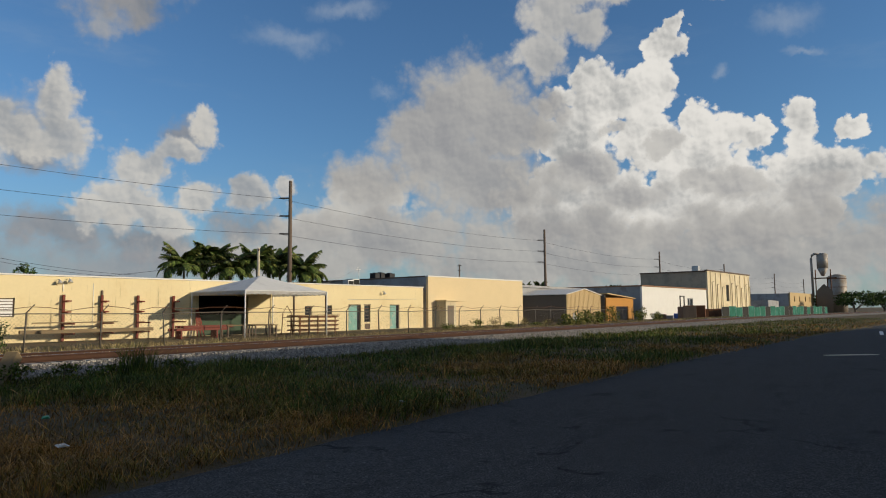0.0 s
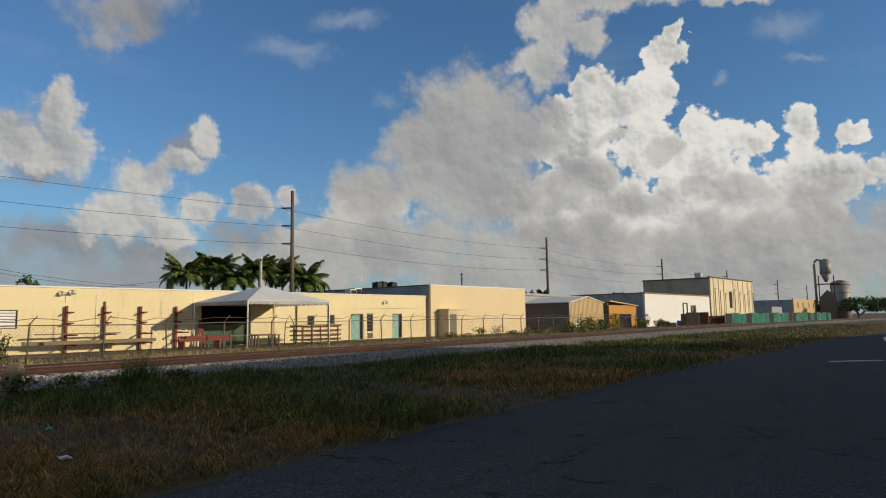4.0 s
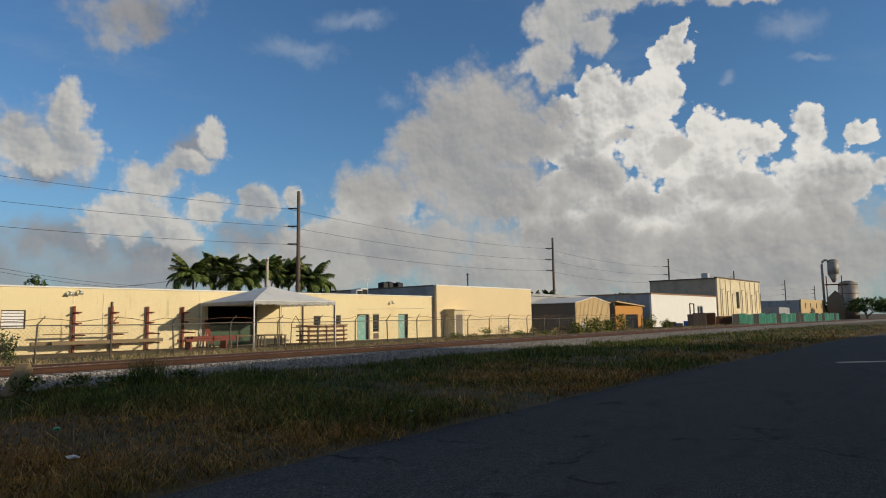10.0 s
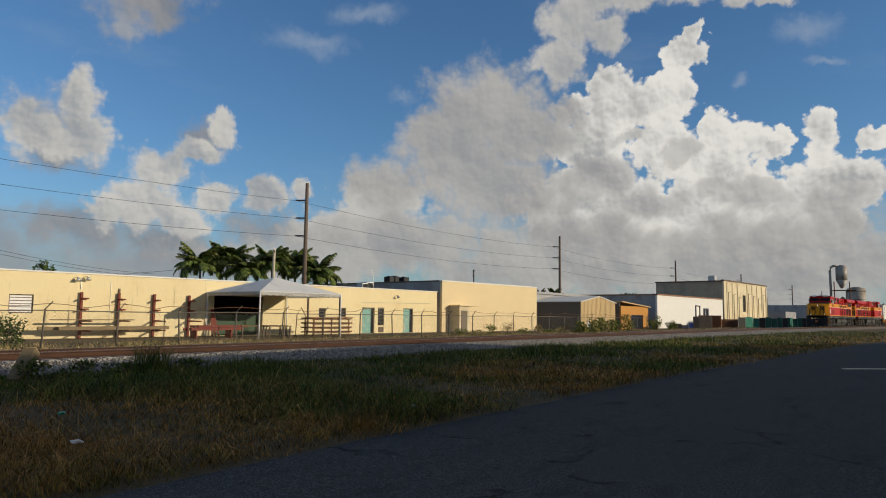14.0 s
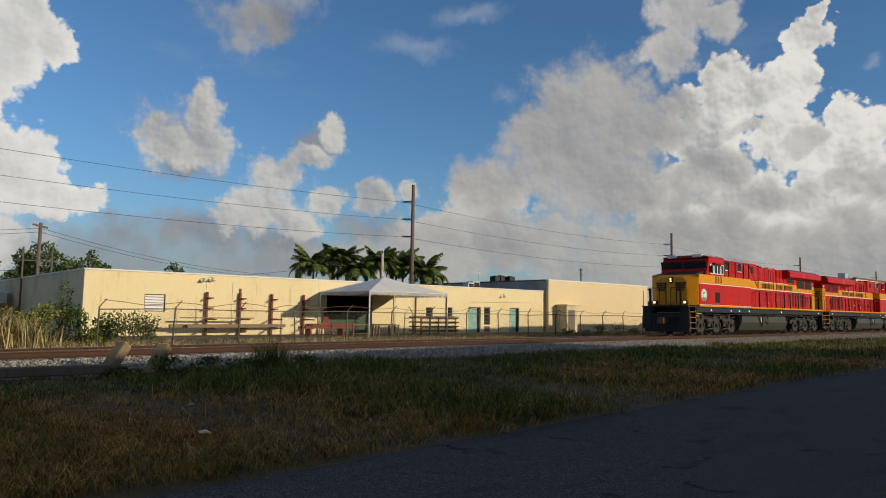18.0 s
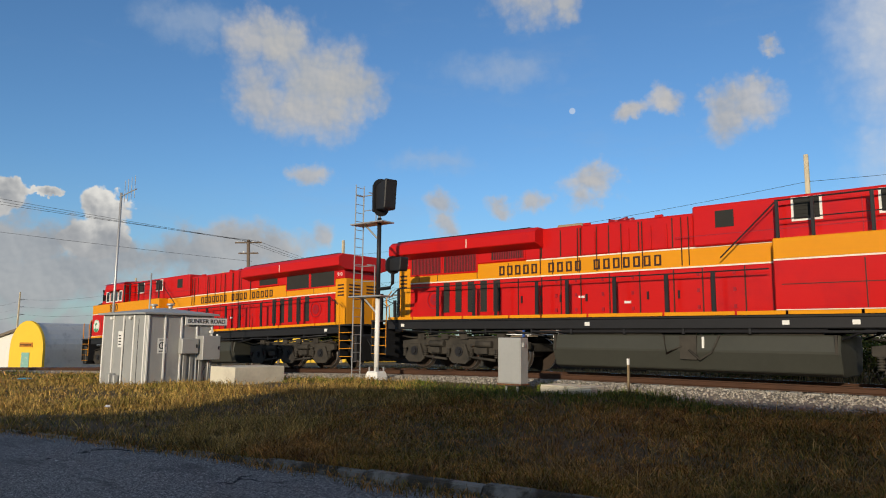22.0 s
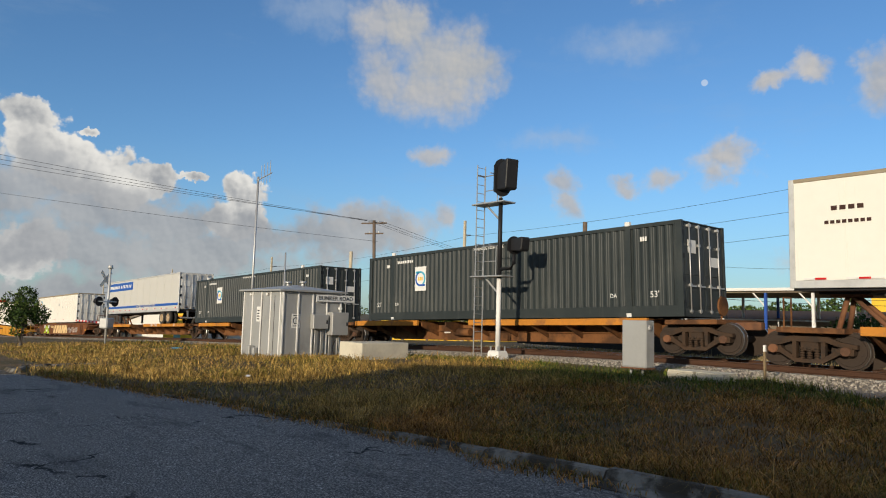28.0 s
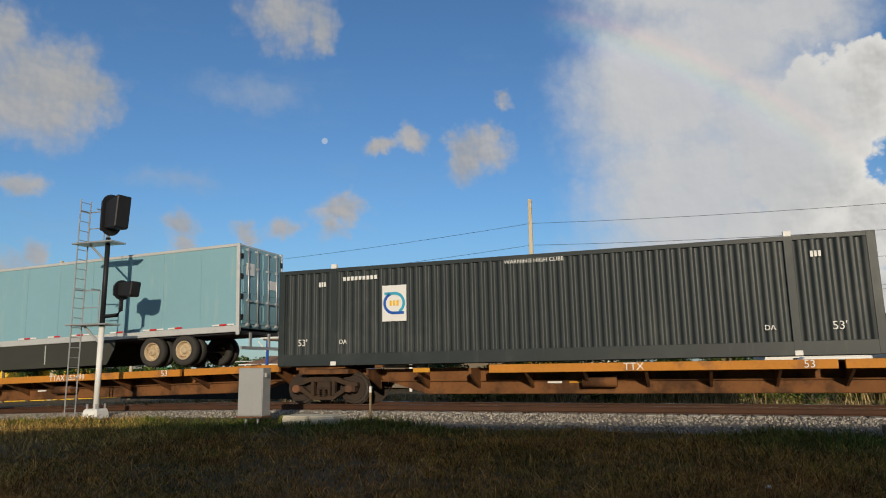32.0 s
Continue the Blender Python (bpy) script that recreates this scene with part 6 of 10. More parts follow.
    wooden(-56.5, 52.0, 6.2 + 0.9, 0, 0, "short pale wooden pole", M_CONC_POLE, 0.13)
    wooden(4.0, 58.0, 7.0, 0.3, 0, "pair of weathered wooden poles", M_WOOD_POLE, 0.12)
    wooden(4.45, 58.2, 6.9, -0.3, 0, "pair of weathered wooden poles", M_WOOD_POLE, 0.12)
    wooden(59.4, 140, 11.0, 0, 2, "distant utility pole with crossarms", M_WOOD_POLE, 0.14)
    wooden(43.0, 66.0, 7.6, 0, 1, "wooden pole behind the palms", M_CONC_POLE, 0.13)
    mast = wooden(17.55, 60.0, 8.0, 0, 1, "substation pole with cluttered brackets", M_WOOD_POLE, 0.13)
    for k in range(3):
        p = way(16.6 + 0.9 * k, 58.5)
        u = thing("equipment_pole", "slim grey pole with insulators and loops", "utility pole", Matrix.Translation(p), group="slim equipment poles")
        part("shaft", R(((0, 0, 0), (0, 0, 6.0 - 0.4 * (k % 2)), 0.07), n=8), M_FENCE, u)
        bm = bmesh.new()
        for j in range(3):
            ring(bm, 0.3 * (j % 2 * 2 - 1), 4.6 + 0.45 * j, 0, 0.07, 0.1, 0, 360, 12, 0.04)
        part("insulator", bm, M_FENCE, u)
        part("bracket", B((-0.6, 0.6, -0.04, 0.04, 5.0, 5.06)), M_FENCE, u)
    # street wires
    def wire(a, b, sag, r=0.014):
        n = 14
        pts = [a.lerp(b, k / n) - Vector((0, 0, sag * 4 * (k / n) * (1 - k / n))) for k in range(n + 1)]
        bm = bmesh.new()
        chain(bm, pts, r, 4)
        solid("street_wire", bm, M_CABLE, "dark overhead street wire sagging between poles", "cable", None, "street wires")
    base = way(-54.35, 62.0, -drop(-50))
    for k, (dx, dz) in enumerate(((-1.0, 11.2), (0.2, 11.0), (1.0, 11.0))):
        a = base + Vector((dx * 0.8 - 0.6, dx * 0.4, dz))
        wire(a, a.lerp(Vector((-66, 11.45, 13.85 - 0.36 * k)), 1.6), 0.3)
        wire(a, way(-36, 150, 8.0) + Vector((dx, 0, 0)), 0.8)
    wire(base + Vector((0, 0, 9.2)), (base + Vector((0, 0, 9.2))).lerp(Vector((-66, 11.66, 10.75)), 1.6), 0.3, 0.012)
    wire(base + Vector((0, 0, 6.5)), way(-42.0, 66.0, 5.6), 1.2, 0.03)
    wire(way(-42.0, 66, 6.4), way(-30.96, 74, 7.6), 0.7)
    wire(way(-42.0, 66, 6.0), way(-37.2, 44, 7.2), 1.3, 0.025)
    wire(way(-37.2, 44, 6.0), way(-30.96, 74, 7.2), 0.6)
    wire(way(-30.96, 74, 7.8), way(-12, 70, 7.6), 0.9)
    wire(way(4.2, 58, 3.9), way(-30, 70, 4.2), 0.8, 0.02)
    wire(way(4.2, 58, 4.3), way(-30, 70, 4.6), 0.8)
    wire(way(4.2, 58, 4.2), way(17.55, 60, 4.6), 0.5)
    for dz in (7.6, 7.3):
        wire(way(17.55, 60, dz), way(-12, 62, dz - 1.0), 1.0)
        wire(way(17.55, 60, dz), way(34, 78, dz - 2.0), 0.6)
    wire(way(43.0, 66.0, 7.0), way(22.0, 66.0, 4.4), 0.8)
    # traffic signal with green name signs, far street
    g = thing("traffic_signal", "street signal arm with small green signs", "traffic signal", Matrix.Translation(way(-40.5, 84, -drop(-60))))
    part("arm", R(((0, 0, 0), (0, 0, 4.2), 0.1), ((0, 0, 3.6), (14, 0, 3.9), 0.05), n=8), M_GALV, g)
    for x in (0.8, 12.2):
        part("name_sign", B((x, x + 1.5, -0.15, -0.1, 2.9, 3.35)), M_GREEN_SIGN, g)
    for x in (3.5, 6.5, 9.5):
        part("lamp_head", bevelled(B((x, x + 0.35, -0.2, 0.1, 2.8, 3.7)), 0.03), M_BLACK, g)


make_lines()


def railway_signal():
    P = Vector((-16.7, 17.2, 0.2 - drop(-16.7)))
    g = thing("railway_signal", "two-headed railway signal on a mast with ladder", "signal", Matrix.Translation((P.x, P.y, 0)))
    bm = bmesh.new()
    prism(bm, [(-0.34, -0.34), (0.34, -0.34), (0.34, 0.34), (-0.34, 0.34)], "z", P.z - 0.2, P.z + 0.35)
    bmesh.ops.scale(bm, vec=(0.72, 0.72, 1), verts=[v for v in bm.verts if v.co.z > P.z + 0.2])
    part("footing", bevelled(bm, 0.04), M_WHITE_PAINT, g, "white concrete footing")
    bolts = bmesh.new()
    for sx in (-0.17, 0.17):
        for sy in (-0.17, 0.17):
            rod(bolts, (sx, sy, P.z + 0.33), (sx, sy, P.z + 0.5), 0.03, 0.03, 6)
    part("anchor_bolt", bolts, M_GALV, g)
    part("lower_mast", R(((0, 0, P.z + 0.34), (0, 0, 2.95), 0.085), n=16), M_WHITE_PAINT, g, "white painted lower mast")
    part("upper_mast", R(((0, 0, 2.95), (0, 0, 5.75), 0.075), n=16), M_BLACK, g, "black upper mast")
    for z in (2.98, 5.56):
        pl = part("platform", bevelled(B((-1.15, 0.42, -0.32, 0.32, z, z + 0.05)), 0.01), M_GALV, g)
        part("bracket", R(((-0.05, 0, z - 0.55), (-0.7, 0, z), 0.035), n=6), M_GALV, pl)
        for x in (-1.1, -0.45):
            part("guard_post", R(((x, 0.28, z), (x, 0.28, z + 1.15), 0.02), ((x, 0.28, z + 1.15), (x, -0.1, z + 1.15), 0.02), n=6), M_GALV, pl)
        part("guard_rail", R(((-1.1, 0.28, z + 1.15), (-0.45, 0.28, z + 1.15), 0.02), ((-1.1, 0.28, z + 0.6), (-0.45, 0.28, z + 0.6), 0.016), n=6), M_GALV, pl)
    ld = part("ladder", R(((-1.0, -0.2, P.z + 0.1), (-1.0, -0.2, 7.05), 0.022), ((-1.0, 0.2, P.z + 0.1), (-1.0, 0.2, 7.05), 0.022), n=6), M_GALV, g, "galvanised ladder")
    z = P.z + 0.35
    while z < 7.0:
        part("rung", R(((-1.0, -0.2, z), (-1.0, 0.2, z), 0.013), n=5), M_GALV, ld)
        z += 0.31
    # upper head: oval target with three hooded lamps, towards oncoming trains
    hd = bmesh.new()
    out = [(0.33 * math.cos(radians(a)), 0.33 * math.sin(radians(a)) + (0.34 if 0 <= a <= 180 else -0.34)) for a in range(0, 360, 15)]
    prism(hd, out, "x", -0.02, 0.03)
    h1 = part("signal_head", hd, M_BLACK, g, "black oval signal target", m=Matrix.Translation((0.05, 0, 6.48)) @ Matrix.Rotation(radians(-14), 4, "Z"))
    part("lamp_case", bevelled(B((-0.3, -0.02, -0.2, 0.2, -0.5, 0.5)), 0.04), M_BLACK, h1)
    bm = bmesh.new()
    prism(bm, [(0.03, 0.40), (0.14, 0.36), (0.62, 0.56), (0.68, 0.53), (0.60, -0.46), (0.54, -0.50), (0.03, -0.46)], "y", -0.24, 0.24)
    bm.faces.ensure_lookup_table()
    part("hood", bevelled(bm, 0.03), M_BLACK, h1, "deep boxed black hood")
    part("head_neck", R(((0, 0, 5.7), (0, 0, 6.1), 0.05), n=10), M_GALV, g)
    # lower head on a bent arm
    bm = bmesh.new()
    chain(bm, [(0, 0, 3.25), (0.55, 0.0, 3.28), (0.68, 0.0, 3.42), (0.68, 0.0, 3.75)], 0.06, 10)
    part("side_arm", bm, M_BLACK, g)
    bm = bmesh.new()
    rod(bm, (-0.02, 0, 0), (0.03, 0, 0), 0.31, 0.31, 28)
    h2 = part("signal_head", bm, M_BLACK, g, "round black single-lamp target", m=Matrix.Translation((0.68, 0, 4.05)) @ Matrix.Rotation(radians(-10), 4, "Z"))
    part("lamp_case", bevelled(B((-0.25, -0.02, -0.16, 0.16, -0.18, 0.18)), 0.04), M_BLACK, h2)
    bm = bmesh.new()
    prism(bm, [(0.03, 0.2), (0.62, 0.24), (0.66, 0.18), (0.6, -0.2), (0.55, -0.24), (0.03, -0.2)], "y", -0.18, 0.18)
    bevelled(bm, 0.03)
    part("hood", bm, M_BLACK, h2)


railway_signal()


def bungalow():
    X, Y, Z0 = -22.0, 11.75, -0.12
    m = Matrix.Translation((X, Y, Z0))
    b = thing("equipment_bungalow", "grey aluminium railway equipment hut with battens", "equipment hut", m)
    L, W, H = 3.0, 2.5, 2.42
    part("wall_shell", bevelled(B((-L, 0, 0, W, 0, H)), 0.015), M_HUT, b, "weathered grey aluminium walls")
    for k in range(5):
        x = -L + 0.06 + k * (L - 0.12) / 4
        part("batten", bevelled(B((x - 0.03, x + 0.03, -0.035, -0.002, 0.02, H - 0.02)), 0.006), M_WHITE_PAINT, b)
    for k in range(5):
        y = 0.06 + k * (W - 0.12) / 4
        part("batten", bevelled(B((0.002, 0.035, y - 0.03, y + 0.03, 0.02, H - 0.02)), 0.006), M_WHITE_PAINT, b)
    bm = bmesh.new()
    a = [bm.verts.new(v) for v in ((-L - 0.15, -0.15, H), (0.15, -0.15, H), (0.15, W + 0.15, H), (-L - 0.15, W + 0.15, H))]
    c = [bm.verts.new(v.co + Vector((0, 0, 0.06))) for v in a]
    r = [bm.verts.new(v) for v in ((-L + 1.1, W / 2, H + 0.27), (-1.1, W / 2, H + 0.27))]
    bm.faces.new(a[::-1])
    for i in range(4):
        bm.faces.new((a[i], a[(i + 1) % 4], c[(i + 1) % 4], c[i]))
    bm.faces.new((c[0], c[1], r[1], r[0])), bm.faces.new((c[1], c[2], r[1])), bm.faces.new((c[2], c[3], r[0], r[1])), bm.faces.new((c[3], c[0], r[0]))
    part("roof", bm, M_HUT, b, "low hipped metal roof")
    for x, y in ((-1.9, W / 2), (-0.95, W / 2 + 0.1)):
        bm = bmesh.new()
        rod(bm, (x, y, H + 0.2), (x, y, H + 0.36), 0.07, 0.07, 12)
        rod(bm, (x, y, H + 0.36), (x, y, H + 0.43), 0.15, 0.11, 14)
        part("roof_vent", bm, M_GALV, b)
    # cabinets, conduits and notices on the end wall
    for y0, y1, z0, z1, d in ((1.15, 1.78, 1.1, 1.62, 0.28), (1.85, 2.55, 0.88, 1.72, 0.42)):
        cb = part("wall_cabinet", bevelled(B((0.036, d, y0, y1, z0, z1)), 0.02), M_HUT, b, "grey wall cabinet")
        part("latch", B((d, d + 0.02, y1 - 0.1, y1 - 0.05, (z0 + z1) / 2 - 0.06, (z0 + z1) / 2 + 0.06)), M_BLACK, cb)
    for y in (1.35, 1.6, 1.95, 2.3):
        part("conduit", R(((0.08, y, 0.0), (0.08, y, 1.1), 0.028), n=8), M_HUT, b)
    part("ground_cable", R(((0.06, 2.2, 0.02), (0.1, 2.1, 0.5), 0.012), ((0.1, 2.1, 0.5), (0.05, 2.25, 0.7), 0.012), n=5), M_BLACK, b)
    nt_ = part("notice", B((0.003, 0.012, 0.42, 0.76, 1.12, 1.62)), M_DECAL_WHITE, b, "white notice with a black circle sign")
    bm = bmesh.new()
    ring(bm, 0, 0, 0, 0.095, 0.125, 0, 360, 24, 0.004)
    box(bm, -0.012, 0.012, -0.002, 0.004, -0.1, 0.1)
    box(bm, -0.12, 0.12, 0, 0.004, 0.17, 0.2)
    box(bm, -0.12, 0.12, 0, 0.004, -0.2, -0.17)
    part("notice_mark", bm, M_BLACK, nt_, m=Matrix.Translation((0.016, 0.59, 1.38)) @ Matrix.Rotation(radians(90), 4, "Z"))
    part("notice", B((-1.86, -1.58, -0.012, -0.003, 1.3, 1.85)), M_DECAL_WHITE, b)
    part("notice_line", B(*[(-1.8, -1.64, -0.016, -0.0125, 1.38 + 0.1 * k, 1.42 + 0.1 * k) for k in range(4)]), M_BLACK, b)
    part("door_seam", B((-1.45, -1.43, -0.008, -0.001, 0.1, H - 0.15), (-0.52, -0.5, -0.008, -0.001, 0.1, H - 0.15)), M_BLACK, b)
    part("door_lamp", R(((-2.3, -0.1, H - 0.12), (-2.3, -0.02, H - 0.12), 0.05), ((-1.0, -0.1, H - 0.12), (-1.0, -0.02, H - 0.12), 0.05), n=10), M_WHITE_PAINT, b)
    part("foot_box", bevelled(B((-2.1, -1.85, -0.25, -0.04, 0.0, 0.42), (-1.75, -1.6, -0.2, -0.04, 0.0, 0.36)), 0.02), M_HUT, b)
    part("wall_lamp", R(((0.04, 2.36, 1.86), (0.16, 2.36, 1.86), 0.06), n=10), M_WHITE_PAINT, b)
    s = part("station_sign", bevelled(B((0.06, 0.09, 1.35, 3.0, 2.08, 2.36)), 0.004), M_DECAL_WHITE, b, "white name board with black letters")
    part("lettering", text_mesh("BUNKER ROAD", 0.215, M_BLACK), None, s, m=Matrix.Translation((0.096, 2.175, 2.22)) @ Matrix.Rotation(radians(90), 4, "Z"))
    part("sign_edge", B((0.09, 0.093, 1.36, 2.99, 2.085, 2.097), (0.09, 0.093, 1.36, 2.99, 2.343, 2.355)), M_BLACK, s)
    # antenna mast beside the hut
    a = thing("antenna_mast", "thin steel mast with a small yagi antenna", "antenna", Matrix.Translation((-25.4, 12.25, -drop(-25.4) + 0.1)))
    part("mast", R(((0, 0, -0.1), (0, 0, 7.15), 0.045), n=10), M_GALV, a)
    part("boom", R(((-0.15, 0, 7.0), (0.95, 0.1, 7.2), 0.02), n=6), M_GALV, a)
    for k in range(4):
        x = 0.15 + 0.25 * k
        part("element", R(((x, 0.05, 6.75 + 0.03 * k), (x, 0.05, 7.6 + 0.03 * k), 0.012), n=5), M_GALV, a)
    w = thing("whip_pole", "short grey whip antenna pole", "antenna", Matrix.Translation((-24.6, 13.2, 0.0)))
    part("pole", R(((0, 0, -0.3), (0, 0, 3.9), 0.03), n=8), M_GALV, w)
    # concrete box and wayside cabinets
    solid("concrete_vault", bevelled(B((-20.2, -18.85, 13.05, 15.0, -0.1, 0.62)), 0.02), M_VAULT, "pale concrete vault box beside the hut", "utility box")
    c = thing("wayside_cabinet", "pale metal wayside cabinet on two legs", "cabinet", Matrix.Translation((-9.6, 14.8, 0.2)) @ Matrix.Rotation(radians(2), 4, "Z"))
    part("case", bevelled(B((-0.34, 0.32, -0.18, 0.2, 0.28, 1.42)), 0.015), M_HUT, c)
    part("door", bevelled(B((-0.32, 0.30, -0.195, -0.181, 0.31, 1.39)), 0.005), M_HUT, c)
    part("hasp", B((0.32, 0.36, -0.08, 0.0, 1.2, 1.3)), M_GALV, c)
    for x in (-0.2, 0.12):
        part("leg", R(((x, 0, -0.05), (x, 0, 0.28), 0.035), n=8), M_GALV, c)
    part("base_plate", B((-0.36, 0.34, -0.2, 0.22, 0.25, 0.279)), M_RUST, c)
    for x in (-8.75, -8.02):
        p = thing("cable_pit", "low grey concrete cable pit with a lid", "utility box", Matrix.Translation((x, 15.6, 0.1)))
        part("pit_body", bevelled(B((-0.34, 0.34, -0.35, 0.35, 0, 0.32)), 0.012), M_VAULT, p)
        part("lid", bevelled(B((-0.33, 0.33, -0.34, 0.34, 0.321, 0.36)), 0.01), M_VAULT, p)
    st = thing("marker_stake", "weathered wooden marker stake in the verge", "stake", Matrix.Translation((-6.85, 15.5, 0.15)))
    part("stake_shaft", B((-0.02, 0.02, -0.03, 0.03, 0, 1.0)), M_TIMBER, st)
    part("white_tip", B((-0.022, 0.022, -0.032, 0.032, 0.86, 1.005)), M_WHITE_PAINT, st)


bungalow()


def crossing_signals():
    for k, (x, y, s) in enumerate(((-45.8, 12.6, 1), (-47.0, 25.5, -1))):
        z = -drop(x)
        g = thing("crossing_signal", "silver railroad crossing mast with crossbuck and lamps", "crossing signal", Matrix.Translation((x, y, z)) @ Matrix.Rotation(radians(-58 if k == 0 else 150), 4, "Z"), group="level crossing signals")
        part("mast", R(((0, 0, 0), (0, 0, 4.9), 0.07), n=12), M_ALUM, g)
        for a in (48, -48):
            part("crossbuck_blade", bevelled(B((-0.62, 0.62, -0.3, -0.28, -0.115, 0.115)), 0.005), M_DECAL_WHITE, g, m=Matrix.Translation((0, 0, 4.25)) @ Matrix.Rotation(radians(a), 4, "Y"))
        bm = bmesh.new()
        rod(bm, (0, 0, 4.9), (0, 0, 5.12), 0.17, 0.12, 16)
        part("bell", bm, M_ALUM, g)
        part("lamp_bar", R(((-0.75, -0.05, 2.85), (0.75, -0.05, 2.85), 0.04), n=8), M_ALUM, g)
        for sx in (-0.65, 0.65):
            bm = bmesh.new()
            rod(bm, (sx, -0.05, 2.85), (sx, -0.09, 2.85), 0.3, 0.3, 20)
            rod(bm, (sx, -0.09, 2.85), (sx, -0.36, 2.87), 0.16, 0.17, 16)
            part("flashing_lamp", bm, M_BLACK, g)
        part("gate_box", bevelled(B((-0.3, 0.3, -0.3, 0.3, 1.2, 1.85)), 0.06), M_ALUM, g, "silver gate mechanism box")
        part("footing", bevelled(B((-0.35, 0.35, -0.35, 0.35, -0.2, 0.15)), 0.03), M_CONCRETE, g)
        arm = part("gate_arm", bevelled(B((0.2, 5.8, 0.32, 0.37, 1.5, 1.61)), 0.005), M_DECAL_WHITE, g, "lowered striped gate arm", m=Matrix.Rotation(radians(238 if k == 0 else 0), 4, "Z"))
        for j in range(7):
            part("red_band", B((0.6 + 0.8 * j, 0.98 + 0.8 * j, 0.315, 0.375, 1.497, 1.613)), M_REFLECT_RED, arm)


crossing_signals()


def trackside_bits():
    for k, (x, y, rz, tilt) in enumerate(((6.55, 15.9, 20, 38), (7.25, 15.2, 35, 42))):
        t = thing("cut_timber", "short sawn tan timber leaning on the ballast", "timber", Matrix.Translation((x, y, 0.2)) @ Matrix.Rotation(radians(rz), 4, "Z") @ Matrix.Rotation(radians(tilt), 4, "Y"), group="cut timbers")
        part("block", bevelled(B((-0.12, 0.12, -0.14, 0.14, -0.1, 0.75)), 0.02), M_TIMBER, t)
        part("end_grain", B((-0.1, 0.1, -0.12, 0.12, 0.752, 0.76)), M_DECAL_CREAM, t)
    solid("old_rail_tie", bevelled(B((-1.3, 1.3, -0.12, 0.12, 0, 0.2)), 0.02), M_WOOD_POLE, "dark old railway tie lying in the verge", "railway tie", Matrix.Translation((5.2, 15.7, 0.2)) @ Matrix.Rotation(radians(-8), 4, "Z"))
    for k, (x, y, mt, s) in enumerate(((-31.0, 11.5, M_DECAL_SKY, 0.45), (4.3, 7.6, M_DECAL_WHITE, 0.09), (-14.5, 7.0, M_DECAL_WHITE, 0.12), (9.0, 6.4, M_DECAL_WHITE, 0.07), (1.0, 9.0, M_DECAL_WHITE, 0.07), (5.2, 9.6, M_DECAL_GREEN, 0.1))):
        bm = bmesh.new()
        n = 7
        vs = [bm.verts.new((s * (0.7 + 0.3 * math.sin(2.1 * i + k)) * math.cos(i * 2 * math.pi / n), s * 0.6 * math.sin(i * 2 * math.pi / n), 0.02 + 0.03 * (i % 2))) for i in range(n)]
        bm.faces.new(vs)
        bmesh.ops.solidify(bm, geom=list(bm.faces), thickness=0.01)
        solid("litter_scrap", bm, mt, "crumpled scrap of litter on the grass", "litter", Matrix.Translation((x, y, ground_z(x, y) + 0.1)), "litter on the verge")
    # painted stop line on the road, off to the east
    solid("road_marking", B((46.0, 52.5, -0.35, -0.15, 0.045, 0.05)), M_DECAL_WHITE, "worn white paint line on the road", "road marking", None, "", "structure")


trackside_bits()
# ---- the train ----
SPEED = 20.17
RIDERS, AXLES = [], []       # (thing, place in the train, turn), (wheelset, its resting pose, radius, place in the train)


def wheelset_mesh(radius):
    bm = bmesh.new()
    rod(bm, (0, -0.8, 0), (0, 0.8, 0), 0.09, 0.09, 10)
    for s in (-1, 1):
        y0, y1 = s * 0.70, s * 0.84
        rod(bm, (0, y0, 0), (0, y1, 0), radius, radius - 0.012, 28)
        rod(bm, (0, y1, 0), (0, y1 + s * 0.012, 0), radius - 0.075, radius - 0.085, 28)
        rod(bm, (0, y1 - s * 0.02, 0), (0, y1 + s * 0.10, 0), 0.19, 0.15, 16)
        rod(bm, (0, s * 0.66, 0), (0, s * 0.70, 0), radius + 0.03, radius + 0.03, 28)
        for k in range(4):
            a = k * math.pi / 2
            rod(bm, (0.28 * math.cos(a), y1 + s * 0.006, 0.28 * math.sin(a)), (0.28 * math.cos(a), y1 + s * 0.02, 0.28 * math.sin(a)), 0.035, 0.03, 8)
    me = mesh_from("wheelset", bm, M_WHEEL)
    me.materials.append(M_TREAD)
    for p in me.polygons:
        n = p.normal
        c = p.center
        if abs(n.y) < 0.3 and math.hypot(c.x, c.z) > radius * 0.9:
            p.material_index = 1
    return me


WHEEL_BIG, WHEEL_SMALL = wheelset_mesh(0.53), wheelset_mesh(0.455)


def springs(bm, x, y, z0, z1, r=0.07):
    n = 5
    for k in range(n):
        z = z0 + (z1 - z0) * (k + 0.5) / n
        rod(bm, (x, y, z - 0.018), (x, y, z + 0.018), r, r, 10)
    rod(bm, (x, y, z0), (x, y, z1), r * 0.6, r * 0.6, 8)


